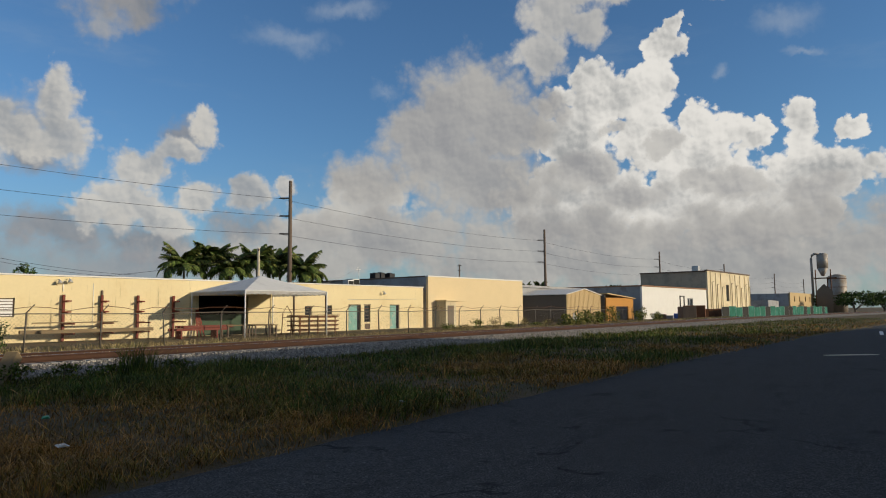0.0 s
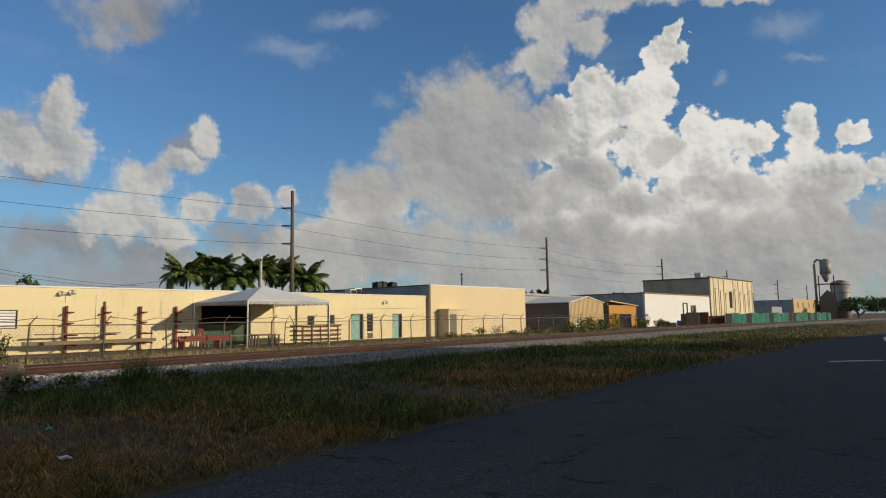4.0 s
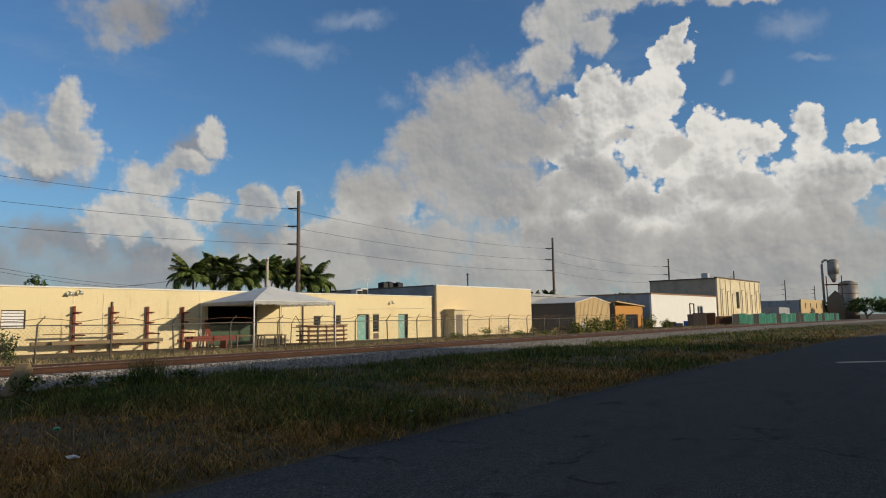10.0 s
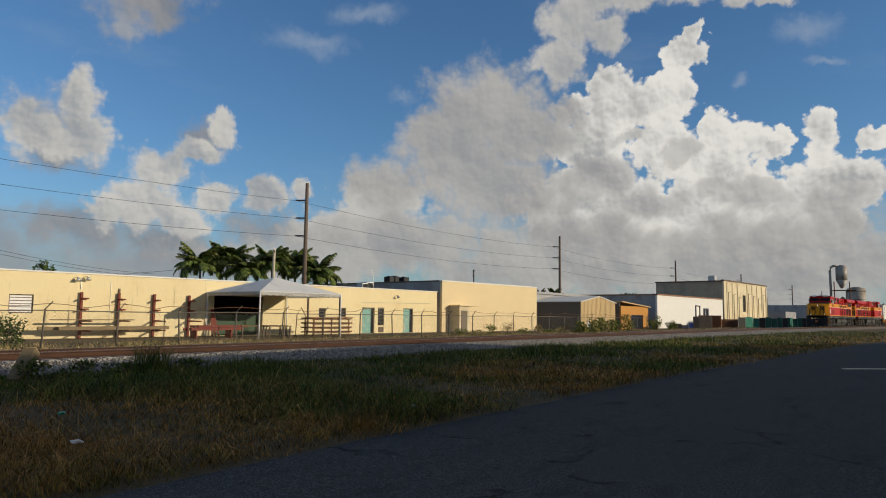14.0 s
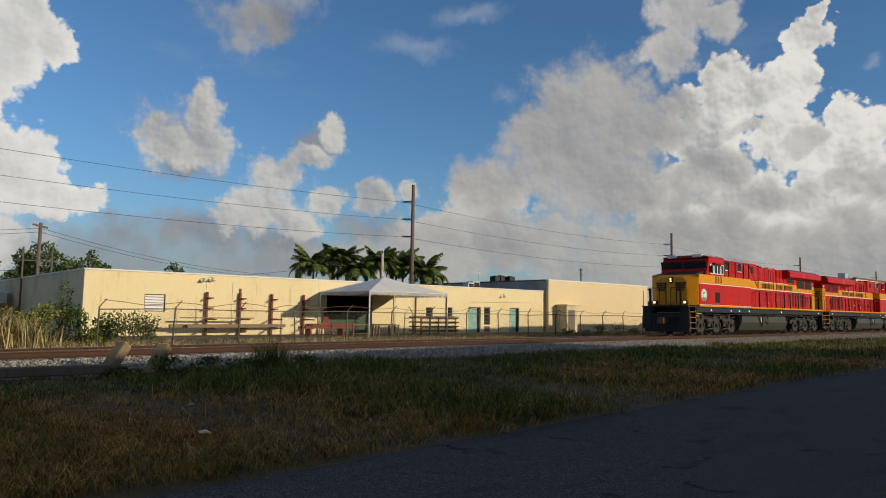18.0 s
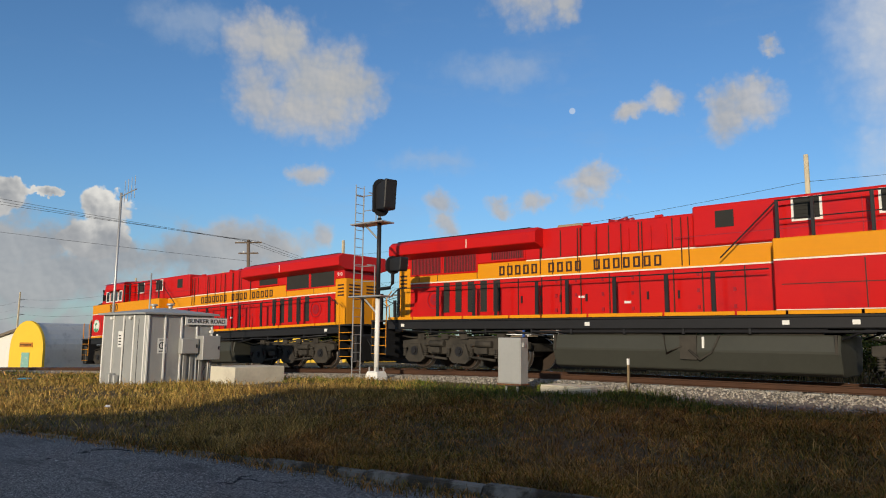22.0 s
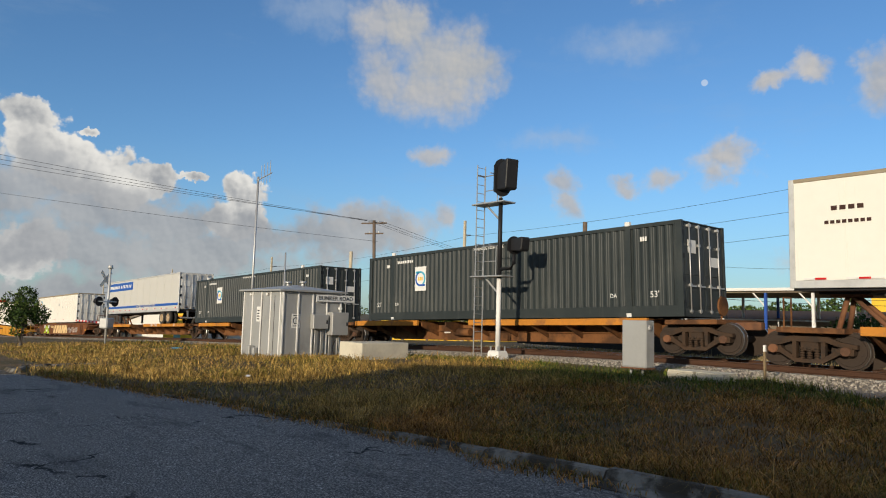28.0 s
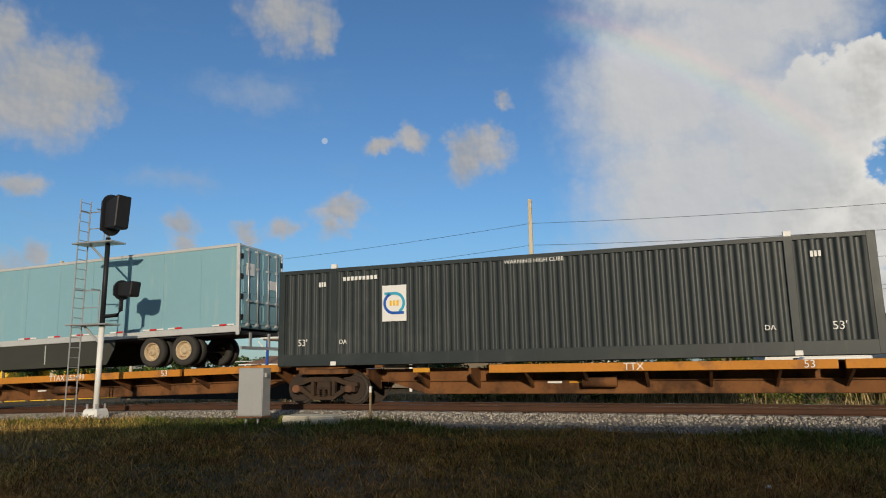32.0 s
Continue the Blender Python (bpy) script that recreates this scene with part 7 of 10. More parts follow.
def freight_truck(car, x, u):
    """A two-axle bogie at x on its car."""
    truck = part("truck", bevelled(B((-0.22, 0.22, -1.1, 1.1, 0.42, 0.68)), 0.03), M_CAR_TRUCK, car, m=Matrix.Translation((x, 0, 0)))
    for s in (-1, 1):
        y0, y1 = s * 0.98, s * 1.13
        bm = bmesh.new()
        for q in (-1, 1):
            prism(bm, [(q * 0.0, 0.80), (q * 0.45, 0.80), (q * 0.75, 0.68), (q * 1.14, 0.62), (q * 1.14, 0.52), (q * 0.72, 0.56), (q * 0.42, 0.66), (q * 0.0, 0.66)], "y", y0, y1)
            prism(bm, [(q * 1.06, 0.52), (q * 1.06, 0.36), (q * 0.72, 0.36), (q * 0.34, 0.13), (q * 0.0, 0.13), (q * 0.0, 0.22), (q * 0.30, 0.24), (q * 0.64, 0.46), (q * 0.72, 0.54)], "y", y0, y1)
            prism(bm, [(q * 0.30, 0.22), (q * 0.40, 0.26), (q * 0.40, 0.67), (q * 0.30, 0.67)], "y", y0, y1)
        sf = part("side_frame", bm, M_CAR_TRUCK, truck)
        for k in (-0.88, 0.88):
            cap = bmesh.new()
            rod(cap, (k, y0, 0.455), (k, y1 + s * 0.08, 0.455), 0.12, 0.11, 14)
            part("bearing_cap", cap, M_RUST, sf)
        for k in (-0.18, 0.0, 0.18):
            bm = bmesh.new()
            springs(bm, k, s * 1.06, 0.22, 0.52, 0.07)
            part("spring", bm, M_CAR_TRUCK, sf)
    for k in (-0.88, 0.88):
        w = part("wheelset", WHEEL_SMALL, None, truck, m=Matrix.Translation((k, 0, 0.455)))
        AXLES.append((w, Vector((k, 0, 0.455)), 0.455, u + x + k))
    return truck


def both_sides(name, bm_of, mat, parent, y, label=""):
    """One part on each flank."""
    for s in (-1, 1):
        part(name, bm_of(s), mat, parent, label)


def locomotive(number, label, lit=True):
    """A six-axle road diesel; x runs from the nose back, z from the rail top."""
    lo = thing("locomotive", label, "locomotive", group="locomotives of the train")
    W = 1.5
    frame_ = part("underframe", bevelled(B((-0.15, 20.75, -1.42, 1.42, 1.36, 1.64)), 0.02), M_BLACK, lo)
    part("deck", B((-1.25, 21.6, -1.46, 1.46, 1.641, 1.70)), M_BLACK, lo)
    for s in (-1, 1):
        bm = bmesh.new()
        x = 0.05
        k = 0
        while x < 20.6:
            ln = (1.2, 1.9, 2.3, 1.6)[k % 4]
            box(bm, x, min(20.65, x + ln - 0.06), s * W - 0.02, s * W + 0.012, 1.70, 1.795)
            x += ln
            k += 1
        part("sill_stripe", bm, M_YEL, lo, "yellow sill stripe")
        for x in (1.6, 4.3, 5.5, 7.0, 12.4, 19.9):
            part("reflector", B((x, x + 0.16, s * 1.425 - 0.008, s * 1.425 + 0.008, 1.45, 1.56)), M_DECAL_WHITE, frame_)
    # wide lower body below the cab and the equipment cabinet
    part("lower_body", bevelled(B((0.05, 7.28, -W, W, 1.80, 3.04)), 0.03), M_RED, lo, "glossy red lower flank")
    part("cab_band", bevelled(B((0.05, 7.28, -W, W, 3.045, 3.58)), 0.03), M_YEL, lo, "yellow band below the windows")
    for s in (-1, 1):
        part("white_stripe", B((0.06, 7.26, s * W - 0.005, s * W + 0.008, 3.02, 3.062)), M_STRIPE, lo)
        part("floor_stripe", B((0.06, 7.26, s * W - 0.005, s * W + 0.007, 1.80, 1.82)), M_STRIPE, lo)
        part("side_vent", B(*[(2.12 + 0.07 * i, 2.16 + 0.07 * i, s * W - 0.01, s * W + 0.02, 1.98, 2.56) for i in range(8)], (2.08, 2.72, s * W - 0.01, s * W + 0.006, 1.96, 2.58)), M_DARK, lo, "black louvred vent")
        bm = bmesh.new()
        for x in (1.2, 3.42, 5.3):
            box(bm, x, x + 0.025, s * W - 0.005, s * W + 0.008, 1.84, 2.98)
        for x0, x1, z in ((1.2, 3.42, 2.70), (3.6, 7.1, 2.42)):
            box(bm, x0, x1, s * W - 0.005, s * W + 0.008, z, z + 0.022)
        box(bm, 2.75, 3.02, s * W, s * W + 0.02, 2.86, 2.91)
        part("panel_seam", bm, M_LETTER, lo)
        em = bmesh.new()
        rod(em, (0.62, s * W, 2.38), (0.62, s * (W + 0.012), 2.38), 0.36, 0.36, 32)
        em = part("emblem", em, M_DECAL_WHITE, lo, "round white and green emblem")
        bm = bmesh.new()
        ring(bm, 0.62, 2.38, -0.004, 0.315, 0.335, 0, 360, 32, 0.008)
        ring(bm, 0.60, 2.44, -0.004, 0.02, 0.13, 20, 200, 10, 0.008)
        box(bm, 0.56, 0.60, -0.004, 0.004, 2.2, 2.45)
        ring(bm, 0.62, 2.26, -0.004, 0.08, 0.24, 190, 350, 12, 0.008)
        for v in bm.verts:
            v.co.y += s * (W + 0.016)
        part("emblem_mark", bm, M_DECAL_GREEN, em)
        part("road_number", text_mesh(number, 0.6, M_LETTER, 0.012), None, lo, m=Matrix.Translation((2.55, s * (W + 0.006), 3.31)) @ Matrix.Rotation(math.pi if s > 0 else 0, 4, "Z"))
    # nose
    bm = bmesh.new()
    a = [(-0.42, y, z) for y, z in ((-0.95, 1.75), (0.95, 1.75), (0.95, 3.1), (0.7, 3.38), (-0.7, 3.38), (-0.95, 3.1))]
    b = [(0.048, y, z) for y, z in ((-1.5, 1.75), (1.5, 1.75), (1.5, 3.40), (1.0, 3.58), (-1.0, 3.58), (-1.5, 3.40))]
    va, vb = [bm.verts.new(p) for p in a], [bm.verts.new(p) for p in b]
    bm.faces.new(va), bm.faces.new(vb[::-1])
    for i in range(6):
        bm.faces.new((va[i], va[(i + 1) % 6], vb[(i + 1) % 6], vb[i]))
    bmesh.ops.recalc_face_normals(bm, faces=list(bm.faces))
    bevelled(bm, 0.05, 2)
    nose = part("nose", bm, M_YEL, lo, "yellow chamfered nose")
    bm = bmesh.new()
    prism(bm, [(0.05, 3.58), (0.05, 3.60), (1.08, 3.78), (1.3, 3.58)], "y", -1.3, 1.3)
    part("nose_top", bm, M_BLACK, lo, "dark anti-glare nose top")
    part("nose_door", bevelled(B((-0.45, -0.42, -0.30, 0.30, 1.85, 3.05)), 0.01), M_YEL, nose)
    for s in (-1, 1):
        for i in range(4):
            part("nose_mark", B((-0.47, -0.42, s * 0.6 - 0.34 + 0.05 * i, s * 0.6 + 0.34 - 0.03 * i, 3.0 - 0.13 * i, 3.09 - 0.13 * i)), M_LETTER, nose, "dark winged nose stripe")
        part("front_handrail", R(((-1.15, s * 1.0, 1.7), (-1.15, s * 1.0, 2.75), 0.022), ((-1.15, s * 1.0, 2.75), (-1.15, s * 0.35, 2.75), 0.022), ((-1.15, s * 0.35, 2.75), (-1.15, s * 0.35, 1.7), 0.022), n=6), M_BLACK, lo)
        part("door_edge", B((-0.455, -0.42, s * 0.33 - 0.02, s * 0.33 + 0.02, 1.85, 3.05)), M_LETTER, nose)
    lamp = bmesh.new()
    for z in (3.16, 3.30):
        rod(lamp, (-0.40, 0, z), (-0.50, 0, z), 0.055, 0.055, 16)
    part("headlight", lamp, M_LAMP if lit else M_GLASS, nose, "lit twin headlight" if lit else "dark twin headlight")
    part("headlight_housing", bevelled(B((-0.47, -0.38, -0.14, 0.14, 3.04, 3.42)), 0.02), M_BLACK, nose)
    for s in (-1, 1):
        lamp = bmesh.new()
        rod(lamp, (-0.62, s * 0.95, 1.92), (-0.72, s * 0.95, 1.92), 0.065, 0.065, 16)
        part("ditch_light", lamp, M_LAMP if lit else M_GLASS, lo, "lit ditch light" if lit else "dark ditch light")
        bm = bmesh.new()
        rod(bm, (-0.4, s * 0.95, 1.92), (-0.63, s * 0.95, 1.92), 0.12, 0.12, 16)
        part("ditch_light_can", bm, M_BLACK, lo)
    # cab
    bm = bmesh.new()
    prism(bm, [(1.04, 3.58), (1.38, 4.58), (1.52, 4.68), (3.45, 4.68), (3.45, 3.58)], "y", -1.47, 1.47)
    bevelled(bm, 0.03)
    cab = part("cab", bm, M_RED, lo, "red cab with framed side windows")
    bm = bmesh.new()
    prism(bm, [(-1.5, 4.64), (1.5, 4.64), (1.35, 4.74), (0.7, 4.80), (-0.7, 4.80), (-1.35, 4.74)], "x", 1.30, 3.5)
    bevelled(bm, 0.015)
    part("cab_roof", bm, M_DARKRED, cab)
    slope = Matrix.Translation((1.2, 0, 4.02)) @ Matrix.Rotation(radians(-20.0), 4, "Y")
    part("windscreen_surround", B((1.0, 1.04, -1.44, 1.44, 3.6, 3.7)), M_BLACK, cab)
    for y0, y1 in ((-1.44, -0.04), (0.04, 1.44)):
        bm = bmesh.new()
        box(bm, -0.035, -0.012, y0, y1, -0.40, 0.44, slope)
        part("windscreen", bm, M_GLASS, cab, "dark sloped windscreen")
    part("number_board", bevelled(B((1.24, 1.40, -1.1, -0.5, 4.66, 4.84), (1.24, 1.40, 0.5, 1.1, 4.66, 4.84)), 0.015), M_DECAL_WHITE, cab)
    for s in (-1, 1):
        y = s * 1.47
        for x0, x1 in ((1.56, 1.98), (2.06, 2.92), (2.98, 3.38)):
            fr = part("window_frame", B((x0, x1, y - 0.012, y + 0.025, 3.66, 3.71), (x0, x1, y - 0.012, y + 0.025, 4.21, 4.26), (x0, x0 + 0.05, y - 0.012, y + 0.025, 3.71, 4.21), (x1 - 0.05, x1, y - 0.012, y + 0.025, 3.71, 4.21), *([((x0 + x1) / 2 - 0.03, (x0 + x1) / 2 + 0.03, y - 0.012, y + 0.025, 3.71, 4.21)] if x1 - x0 > 0.6 else [])), M_DECAL_WHITE, cab, "white window frame")
            part("pane", B((x0 + 0.05, x1 - 0.05, y - 0.005, y + 0.012, 3.71, 4.21)), M_GLASS, fr)
        bm = bmesh.new()
        prism(bm, [(y, 4.36), (y, 4.30), (y + s * 0.25, 4.24), (y + s * 0.25, 4.27)], "x", 1.85, 3.1)
        part("sunshade", bm, M_RED, cab)
        part("mirror", B((1.46, 1.5, y, y + s * 0.16, 3.75, 4.1)), M_BLACK, cab)
    # hood: equipment cabinet, engine room, radiator room
    hood = part("hood", bevelled(B((3.45, 9.4, -1.08, 1.08, 3.58, 4.69)), 0.04), M_RED, lo, "red equipment cabinet behind the cab")
    part("engine_hood", bevelled(B((7.2, 20.55, -0.96, 0.96, 1.70, 3.04)), 0.03), M_RED, lo, "red engine hood with doors")
    part("hood_band", bevelled(B((7.2, 20.6, -0.97, 0.97, 3.045, 3.58)), 0.02), M_YEL, lo, "yellow band along the hood")
    part("upper_hood", bevelled(B((9.4, 12.9, -0.96, 0.96, 3.585, 4.54)), 0.05), M_RED, lo)
    part("radiator_room", bevelled(B((12.9, 20.55, -0.96, 0.96, 3.585, 4.56)), 0.04), M_RED, lo)
    bm = bmesh.new()
    prism(bm, [(-1.46, 4.08), (-1.46, 4.42), (-1.26, 4.58), (1.26, 4.58), (1.46, 4.42), (1.46, 4.08), (1.0, 3.94), (-1.0, 3.94)], "x", 14.25, 20.75)
    bevelled(bm, 0.02)
    wing = part("radiator_wing", bm, M_RED, lo, "overhanging red radiator housing")
    part("wing_joint", B(*[(17.0, 17.03, s * 1.462 - 0.006, s * 1.462 + 0.006, 4.1, 4.4) for s in (-1, 1)]), M_STRIPE, wing)
    part("wing_top", B((14.6, 20.5, -1.2, 1.2, 4.582, 4.62)), M_BLACK, wing)
    part("end_block", bevelled(B((20.02, 20.66, -0.98, 0.98, 1.70, 3.60)), 0.04), M_YEL, lo, "yellow rear end")
    part("end_mark", B(*[(20.64, 20.68, s * 0.5 - 0.3, s * 0.5 + 0.3, 3.3 - 0.14 * i, 3.36 - 0.14 * i) for s in (-1, 1) for i in range(4)], *[(20.2, 20.55, s * 0.985 - 0.01, s * 0.985 + 0.01, 3.3 - 0.14 * i, 3.36 - 0.14 * i) for s in (-1, 1) for i in range(4)]), M_LETTER, lo)
    for s in (-1, 1):
        y = s * 0.965
        part("hood_stripe", B((7.2, 14.9, y - 0.008, y + 0.014, 3.55, 3.59), (7.2, 20.05, y - 0.008, y + 0.014, 3.02, 3.062)), M_STRIPE, lo)
        for first, count in ((0, 7), (8, 4), (13, 5)):
            n = bmesh.new()
            for k in range(first, first + count):
                x = 10.35 + 0.318 * k
                for a0, a1, b0, b1 in ((0.0, 0.06, 3.14, 3.45), (0.15, 0.21, 3.14, 3.45), (0.06, 0.15, 3.14, 3.19), (0.06, 0.15, 3.40, 3.45)):
                    box(n, x + a0, x + a1, s * 0.985 - 0.004, s * 0.985 + 0.004, b0, b1)
            part("name_bar", n, M_LETTER, lo, "dark bars of the railway name")
        bm = bmesh.new()
        for x in (8.1, 9.2, 10.0, 11.0, 11.95, 12.9, 13.6, 14.3, 15.2):
            box(bm, x, x + 0.03, y - 0.01, y + 0.02, 1.78, 3.0)
            box(bm, x, x + 0.03, y - 0.01, y + 0.02, 3.62, 4.46)
        for x in (12.95, 13.9, 15.6, 16.9, 18.7, 19.6):
            box(bm, x, x + 0.02, y - 0.01, y + 0.016, 3.08, 3.54)
        part("door_seam", bm, M_LETTER, lo)
        for i, x in enumerate((15.95, 16.5, 17.05, 17.6, 18.15)):
            part("door_grille", B((x, x + 0.27, y - 0.006, y + 0.012, 1.95, 3.0), *[(x + 0.01, x + 0.26, y, y + 0.022, 1.98 + 0.1 * k, 2.02 + 0.1 * k) for k in range(10)]), M_DARK, lo, "dark louvred hood door")
        # tall radiator intakes under the wing, each in a red surround
        for x0, x1, z0, z1 in ((15.0, 16.3, 3.68, 3.93), (16.95, 18.4, 3.36, 4.02), (18.55, 19.98, 3.36, 4.02)):
            part("grille_surround", bevelled(B((x0 - 0.07, x1 + 0.07, y - 0.02, y + 0.02, z0 - 0.06, z0), (x0 - 0.07, x0, y - 0.02, y + 0.02, z0, z1), (x1, x1 + 0.07, y - 0.02, y + 0.02, z0, z1)), 0.006), M_RED, lo)
            g = part("radiator_grille", B((x0, x1, y - 0.02, y + 0.012, z0, z1)), M_DARK, lo, "dark red radiator grille")
            part("grille_mesh", B(*[(x0 + 0.07 * i, x0 + 0.03 + 0.07 * i, y, y + 0.03, z0, z1) for i in range(int((x1 - x0) / 0.07))]), M_DARKRED, g)["kind"] = "stuff"
        bm = bmesh.new()
        ring(bm, 18.85, 2.42, -0.004, 0.30, 0.34, 0, 360, 28, 0.008)
        ring(bm, 18.85, 2.42, -0.004, 0.05, 0.2, 0, 360, 20, 0.008)
        for v in bm.verts:
            v.co.y += s * 0.985
        part("door_seal", bm, M_DARKRED, lo, "dark red round seal")
        part("end_number", text_mesh(number, 0.2, M_DECAL_WHITE, 0.008), None, lo, m=Matrix.Translation((20.3, s * 0.965, 3.78)) @ Matrix.Rotation(math.pi if s > 0 else 0, 4, "Z"))
        # hinges, latches and grab bars on the hood doors
        for x in (8.35, 9.3, 10.2, 11.2, 12.15, 13.05, 13.75, 14.5):
            for z in (1.95, 2.4, 2.85):
                part("door_hinge", B((x, x + 0.07, y - 0.01, y + 0.03, z - 0.05, z + 0.05)), M_DARKRED, lo)
            part("door_latch", B((x + 0.55, x + 0.6, y - 0.01, y + 0.045, 2.2, 2.42)), M_BLACK, lo)
        for x in (10.15, 10.62, 11.3, 12.4):
            part("hood_rib", bevelled(B((x, x + 0.05, y - 0.01, y + 0.05, 3.62, 4.3)), 0.008), M_RED, lo)
        for x in (9.55, 9.75, 10.9, 11.55, 12.35, 13.0, 14.35):
            part("hood_conduit", R(((x, s * 1.0, 3.1), (x, s * 1.0, 4.45), 0.016), n=5), M_LETTER, lo)
        part("lift_lug", B(*[(x, x + 0.22, s * 0.9 - 0.05, s * 0.9 + 0.05, 4.52, 4.6) for x in (10.3, 12.6)]), M_RED, lo)
        # cables and pipes along the sill
        bm = bmesh.new()
        chain(bm, [(1.0, s * 1.36, 1.30), (3.2, s * 1.40, 1.22), (5.4, s * 1.38, 1.31), (5.9, s * 1.3, 1.1)], 0.03, 6)
        chain(bm, [(14.0, s * 1.36, 1.15), (15.2, s * 1.40, 1.30), (17.6, s * 1.40, 1.24), (20.0, s * 1.38, 1.31)], 0.03, 6)
        part("sill_cable", bm, M_BLACK, lo)
        part("walkway_bracket", B(*[(x, x + 0.06, s * 1.2 - 0.22, s * 1.2 + 0.22, 1.22, 1.36) for x in (7.9, 9.6, 11.3, 13.0, 14.4, 16.2, 18.6)]), M_BLACK, lo)
        for x0, x1 in ((4.3, 5.02), (6.2, 6.9)):
            g = part("cabinet_window", B((x0, x1, s * 1.08 - 0.01, s * 1.08 + 0.02, 4.02, 4.62)), M_DECAL_WHITE, hood, "white-framed louvre")
            part("louvre", B((x0 + 0.06, x1 - 0.06, s * 1.09, s * 1.09 + s * 0.018, 4.07, 4.58), *[(x0 + 0.06, x1 - 0.06, s * 1.1 - 0.012, s * 1.1 + 0.012 + s * 0.01, 4.09 + 0.1 * i, 4.14 + 0.1 * i) for i in range(5)]), M_DARK, g)
        part("cabinet_vent", B((8.3, 8.78, s * 1.08 - 0.01, s * 1.08 + 0.02, 4.05, 4.5)), M_DARK, hood)
        bm = bmesh.new()
        for x in (3.6, 5.35, 7.25):
            box(bm, x, x + 0.02, s * 1.08 - 0.005, s * 1.08 + 0.01, 3.62, 4.5)
        box(bm, 3.5, 9.9, s * 1.08 - 0.005, s * 1.08 + 0.01, 3.86, 3.88)
        part("cabinet_seam", bm, M_DARKRED, hood)
        for i in range(2):
            part("hood_label", B((11.3 + 1.5 * i, 11.5 + 1.5 * i, y - 0.01, y + 0.018, 2.1 + 0.2 * i, 2.17 + 0.2 * i)), M_DECAL_WHITE, lo)
        # upper handrail beside the cabinet
        for x in (3.55, 4.15, 5.1, 6.35, 7.15):
            part("handrail_post", bevelled(B((x - 0.04, x + 0.04, s * 1.44 - 0.03, s * 1.44 + 0.03, 3.58, 4.55)), 0.008), M_BLACK, lo)
        part("handrail", R(((3.5, s * 1.44, 4.53), (7.15, s * 1.44, 4.53), 0.022), ((3.5, s * 1.44, 4.05), (7.15, s * 1.44, 4.05), 0.016), ((7.15, s * 1.44, 4.53), (8.6, s * 1.35, 3.2), 0.02), n=6), M_BLACK, lo)
        # walkway handrail
        posts = (8.78, 10.04, 11.58, 13.13, 14.21, 15.78, 16.69, 18.29, 20.19)
        for x in posts:
            part("handrail_post", bevelled(B((x - 0.055, x + 0.055, s * 1.44 - 0.03, s * 1.44 + 0.03, 1.70, 2.85)), 0.008), M_BLACK, lo)
        part("handrail", R(((7.4, s * 1.44, 2.84), (20.2, s * 1.44, 2.84), 0.02), ((20.2, s * 1.44, 2.84), (20.7, s * 1.44, 2.5), 0.02), n=6), M_BLACK, lo)
        # end rails, yellow grab irons, steps
        for x0, sg, lab in ((-0.35, -1, "front"), (20.8, 1, "rear")):
            st = part("step_well", B(*[(min(x0, x0 + sg * 0.75), max(x0, x0 + sg * 0.75), s * 1.0 if s > 0 else -1.46, 1.46 if s > 0 else s * 1.0, 0.42 + 0.31 * i, 0.46 + 0.31 * i) for i in range(4)], (x0 - 0.04, x0 + 0.04, min(s * 1.0, s * 1.46), max(s * 1.0, s * 1.46), 0.4, 1.64), (x0 + sg * 0.75 - 0.03, x0 + sg * 0.75 + 0.03, min(s * 0.9, s * 1.46), max(s * 0.9, s * 1.46), 0.4, 1.64)), M_BLACK, lo, "black steps with yellow edges")
            part("step_edge", B(*[(min(x0, x0 + sg * 0.75), max(x0, x0 + sg * 0.75), s * 1.465 - 0.01, s * 1.465 + 0.01, 0.437 + 0.31 * i, 0.458 + 0.31 * i) for i in range(4)]), M_YEL, st)
            part("grab_iron", R(((x0, s * 1.45, 0.7), (x0, s * 1.45, 2.5), 0.02), ((x0, s * 1.45, 2.5), (x0 - sg * 0.25, s * 1.45, 2.75), 0.02), ((x0 + sg * 0.76, s * 1.42, 0.7), (x0 + sg * 0.76, s * 1.42, 2.6), 0.022), n=6), M_YEL, lo, "yellow grab iron")
            part("end_post", B((x0 + sg * 0.78 - 0.05, x0 + sg * 0.78 + 0.05, s * 0.95 - 0.05, s * 0.95 + 0.05, 1.64, 2.72)), M_BLACK, lo)
    for x0, sg in ((-0.75, -1), (21.3, 1)):
        part("pilot", bevelled(B((min(x0, x0 + sg * 0.35), max(x0, x0 + sg * 0.35), -1.4, 1.4, 0.22, 1.3)), 0.06), M_BLACK, lo, "black pilot plate")
        bm = bmesh.new()
        box(bm, min(x0, x0 + sg * 0.75), max(x0, x0 + sg * 0.75), -0.14, 0.14, 0.72, 0.98)
        box(bm, min(x0 + sg * 0.7, x0 + sg * 1.0), max(x0 + sg * 0.7, x0 + sg * 1.0), -0.2, 0.2, 0.66, 1.04)
        part("coupler", bevelled(bm, 0.03), M_RUST, lo)
        bm = bmesh.new()
        for y in (-0.75, -0.6, -0.45, 0.45, 0.6):
            chain(bm, [(x0 + sg * 0.3, y, 1.15), (x0 + sg * 0.55, y * 0.95, 0.8), (x0 + sg * 0.75, y * 0.8, 0.55), (x0 + sg * 0.9, y * 0.6, 0.6)], 0.028, 6)
        part("air_hose", bm, M_BLACK, lo)
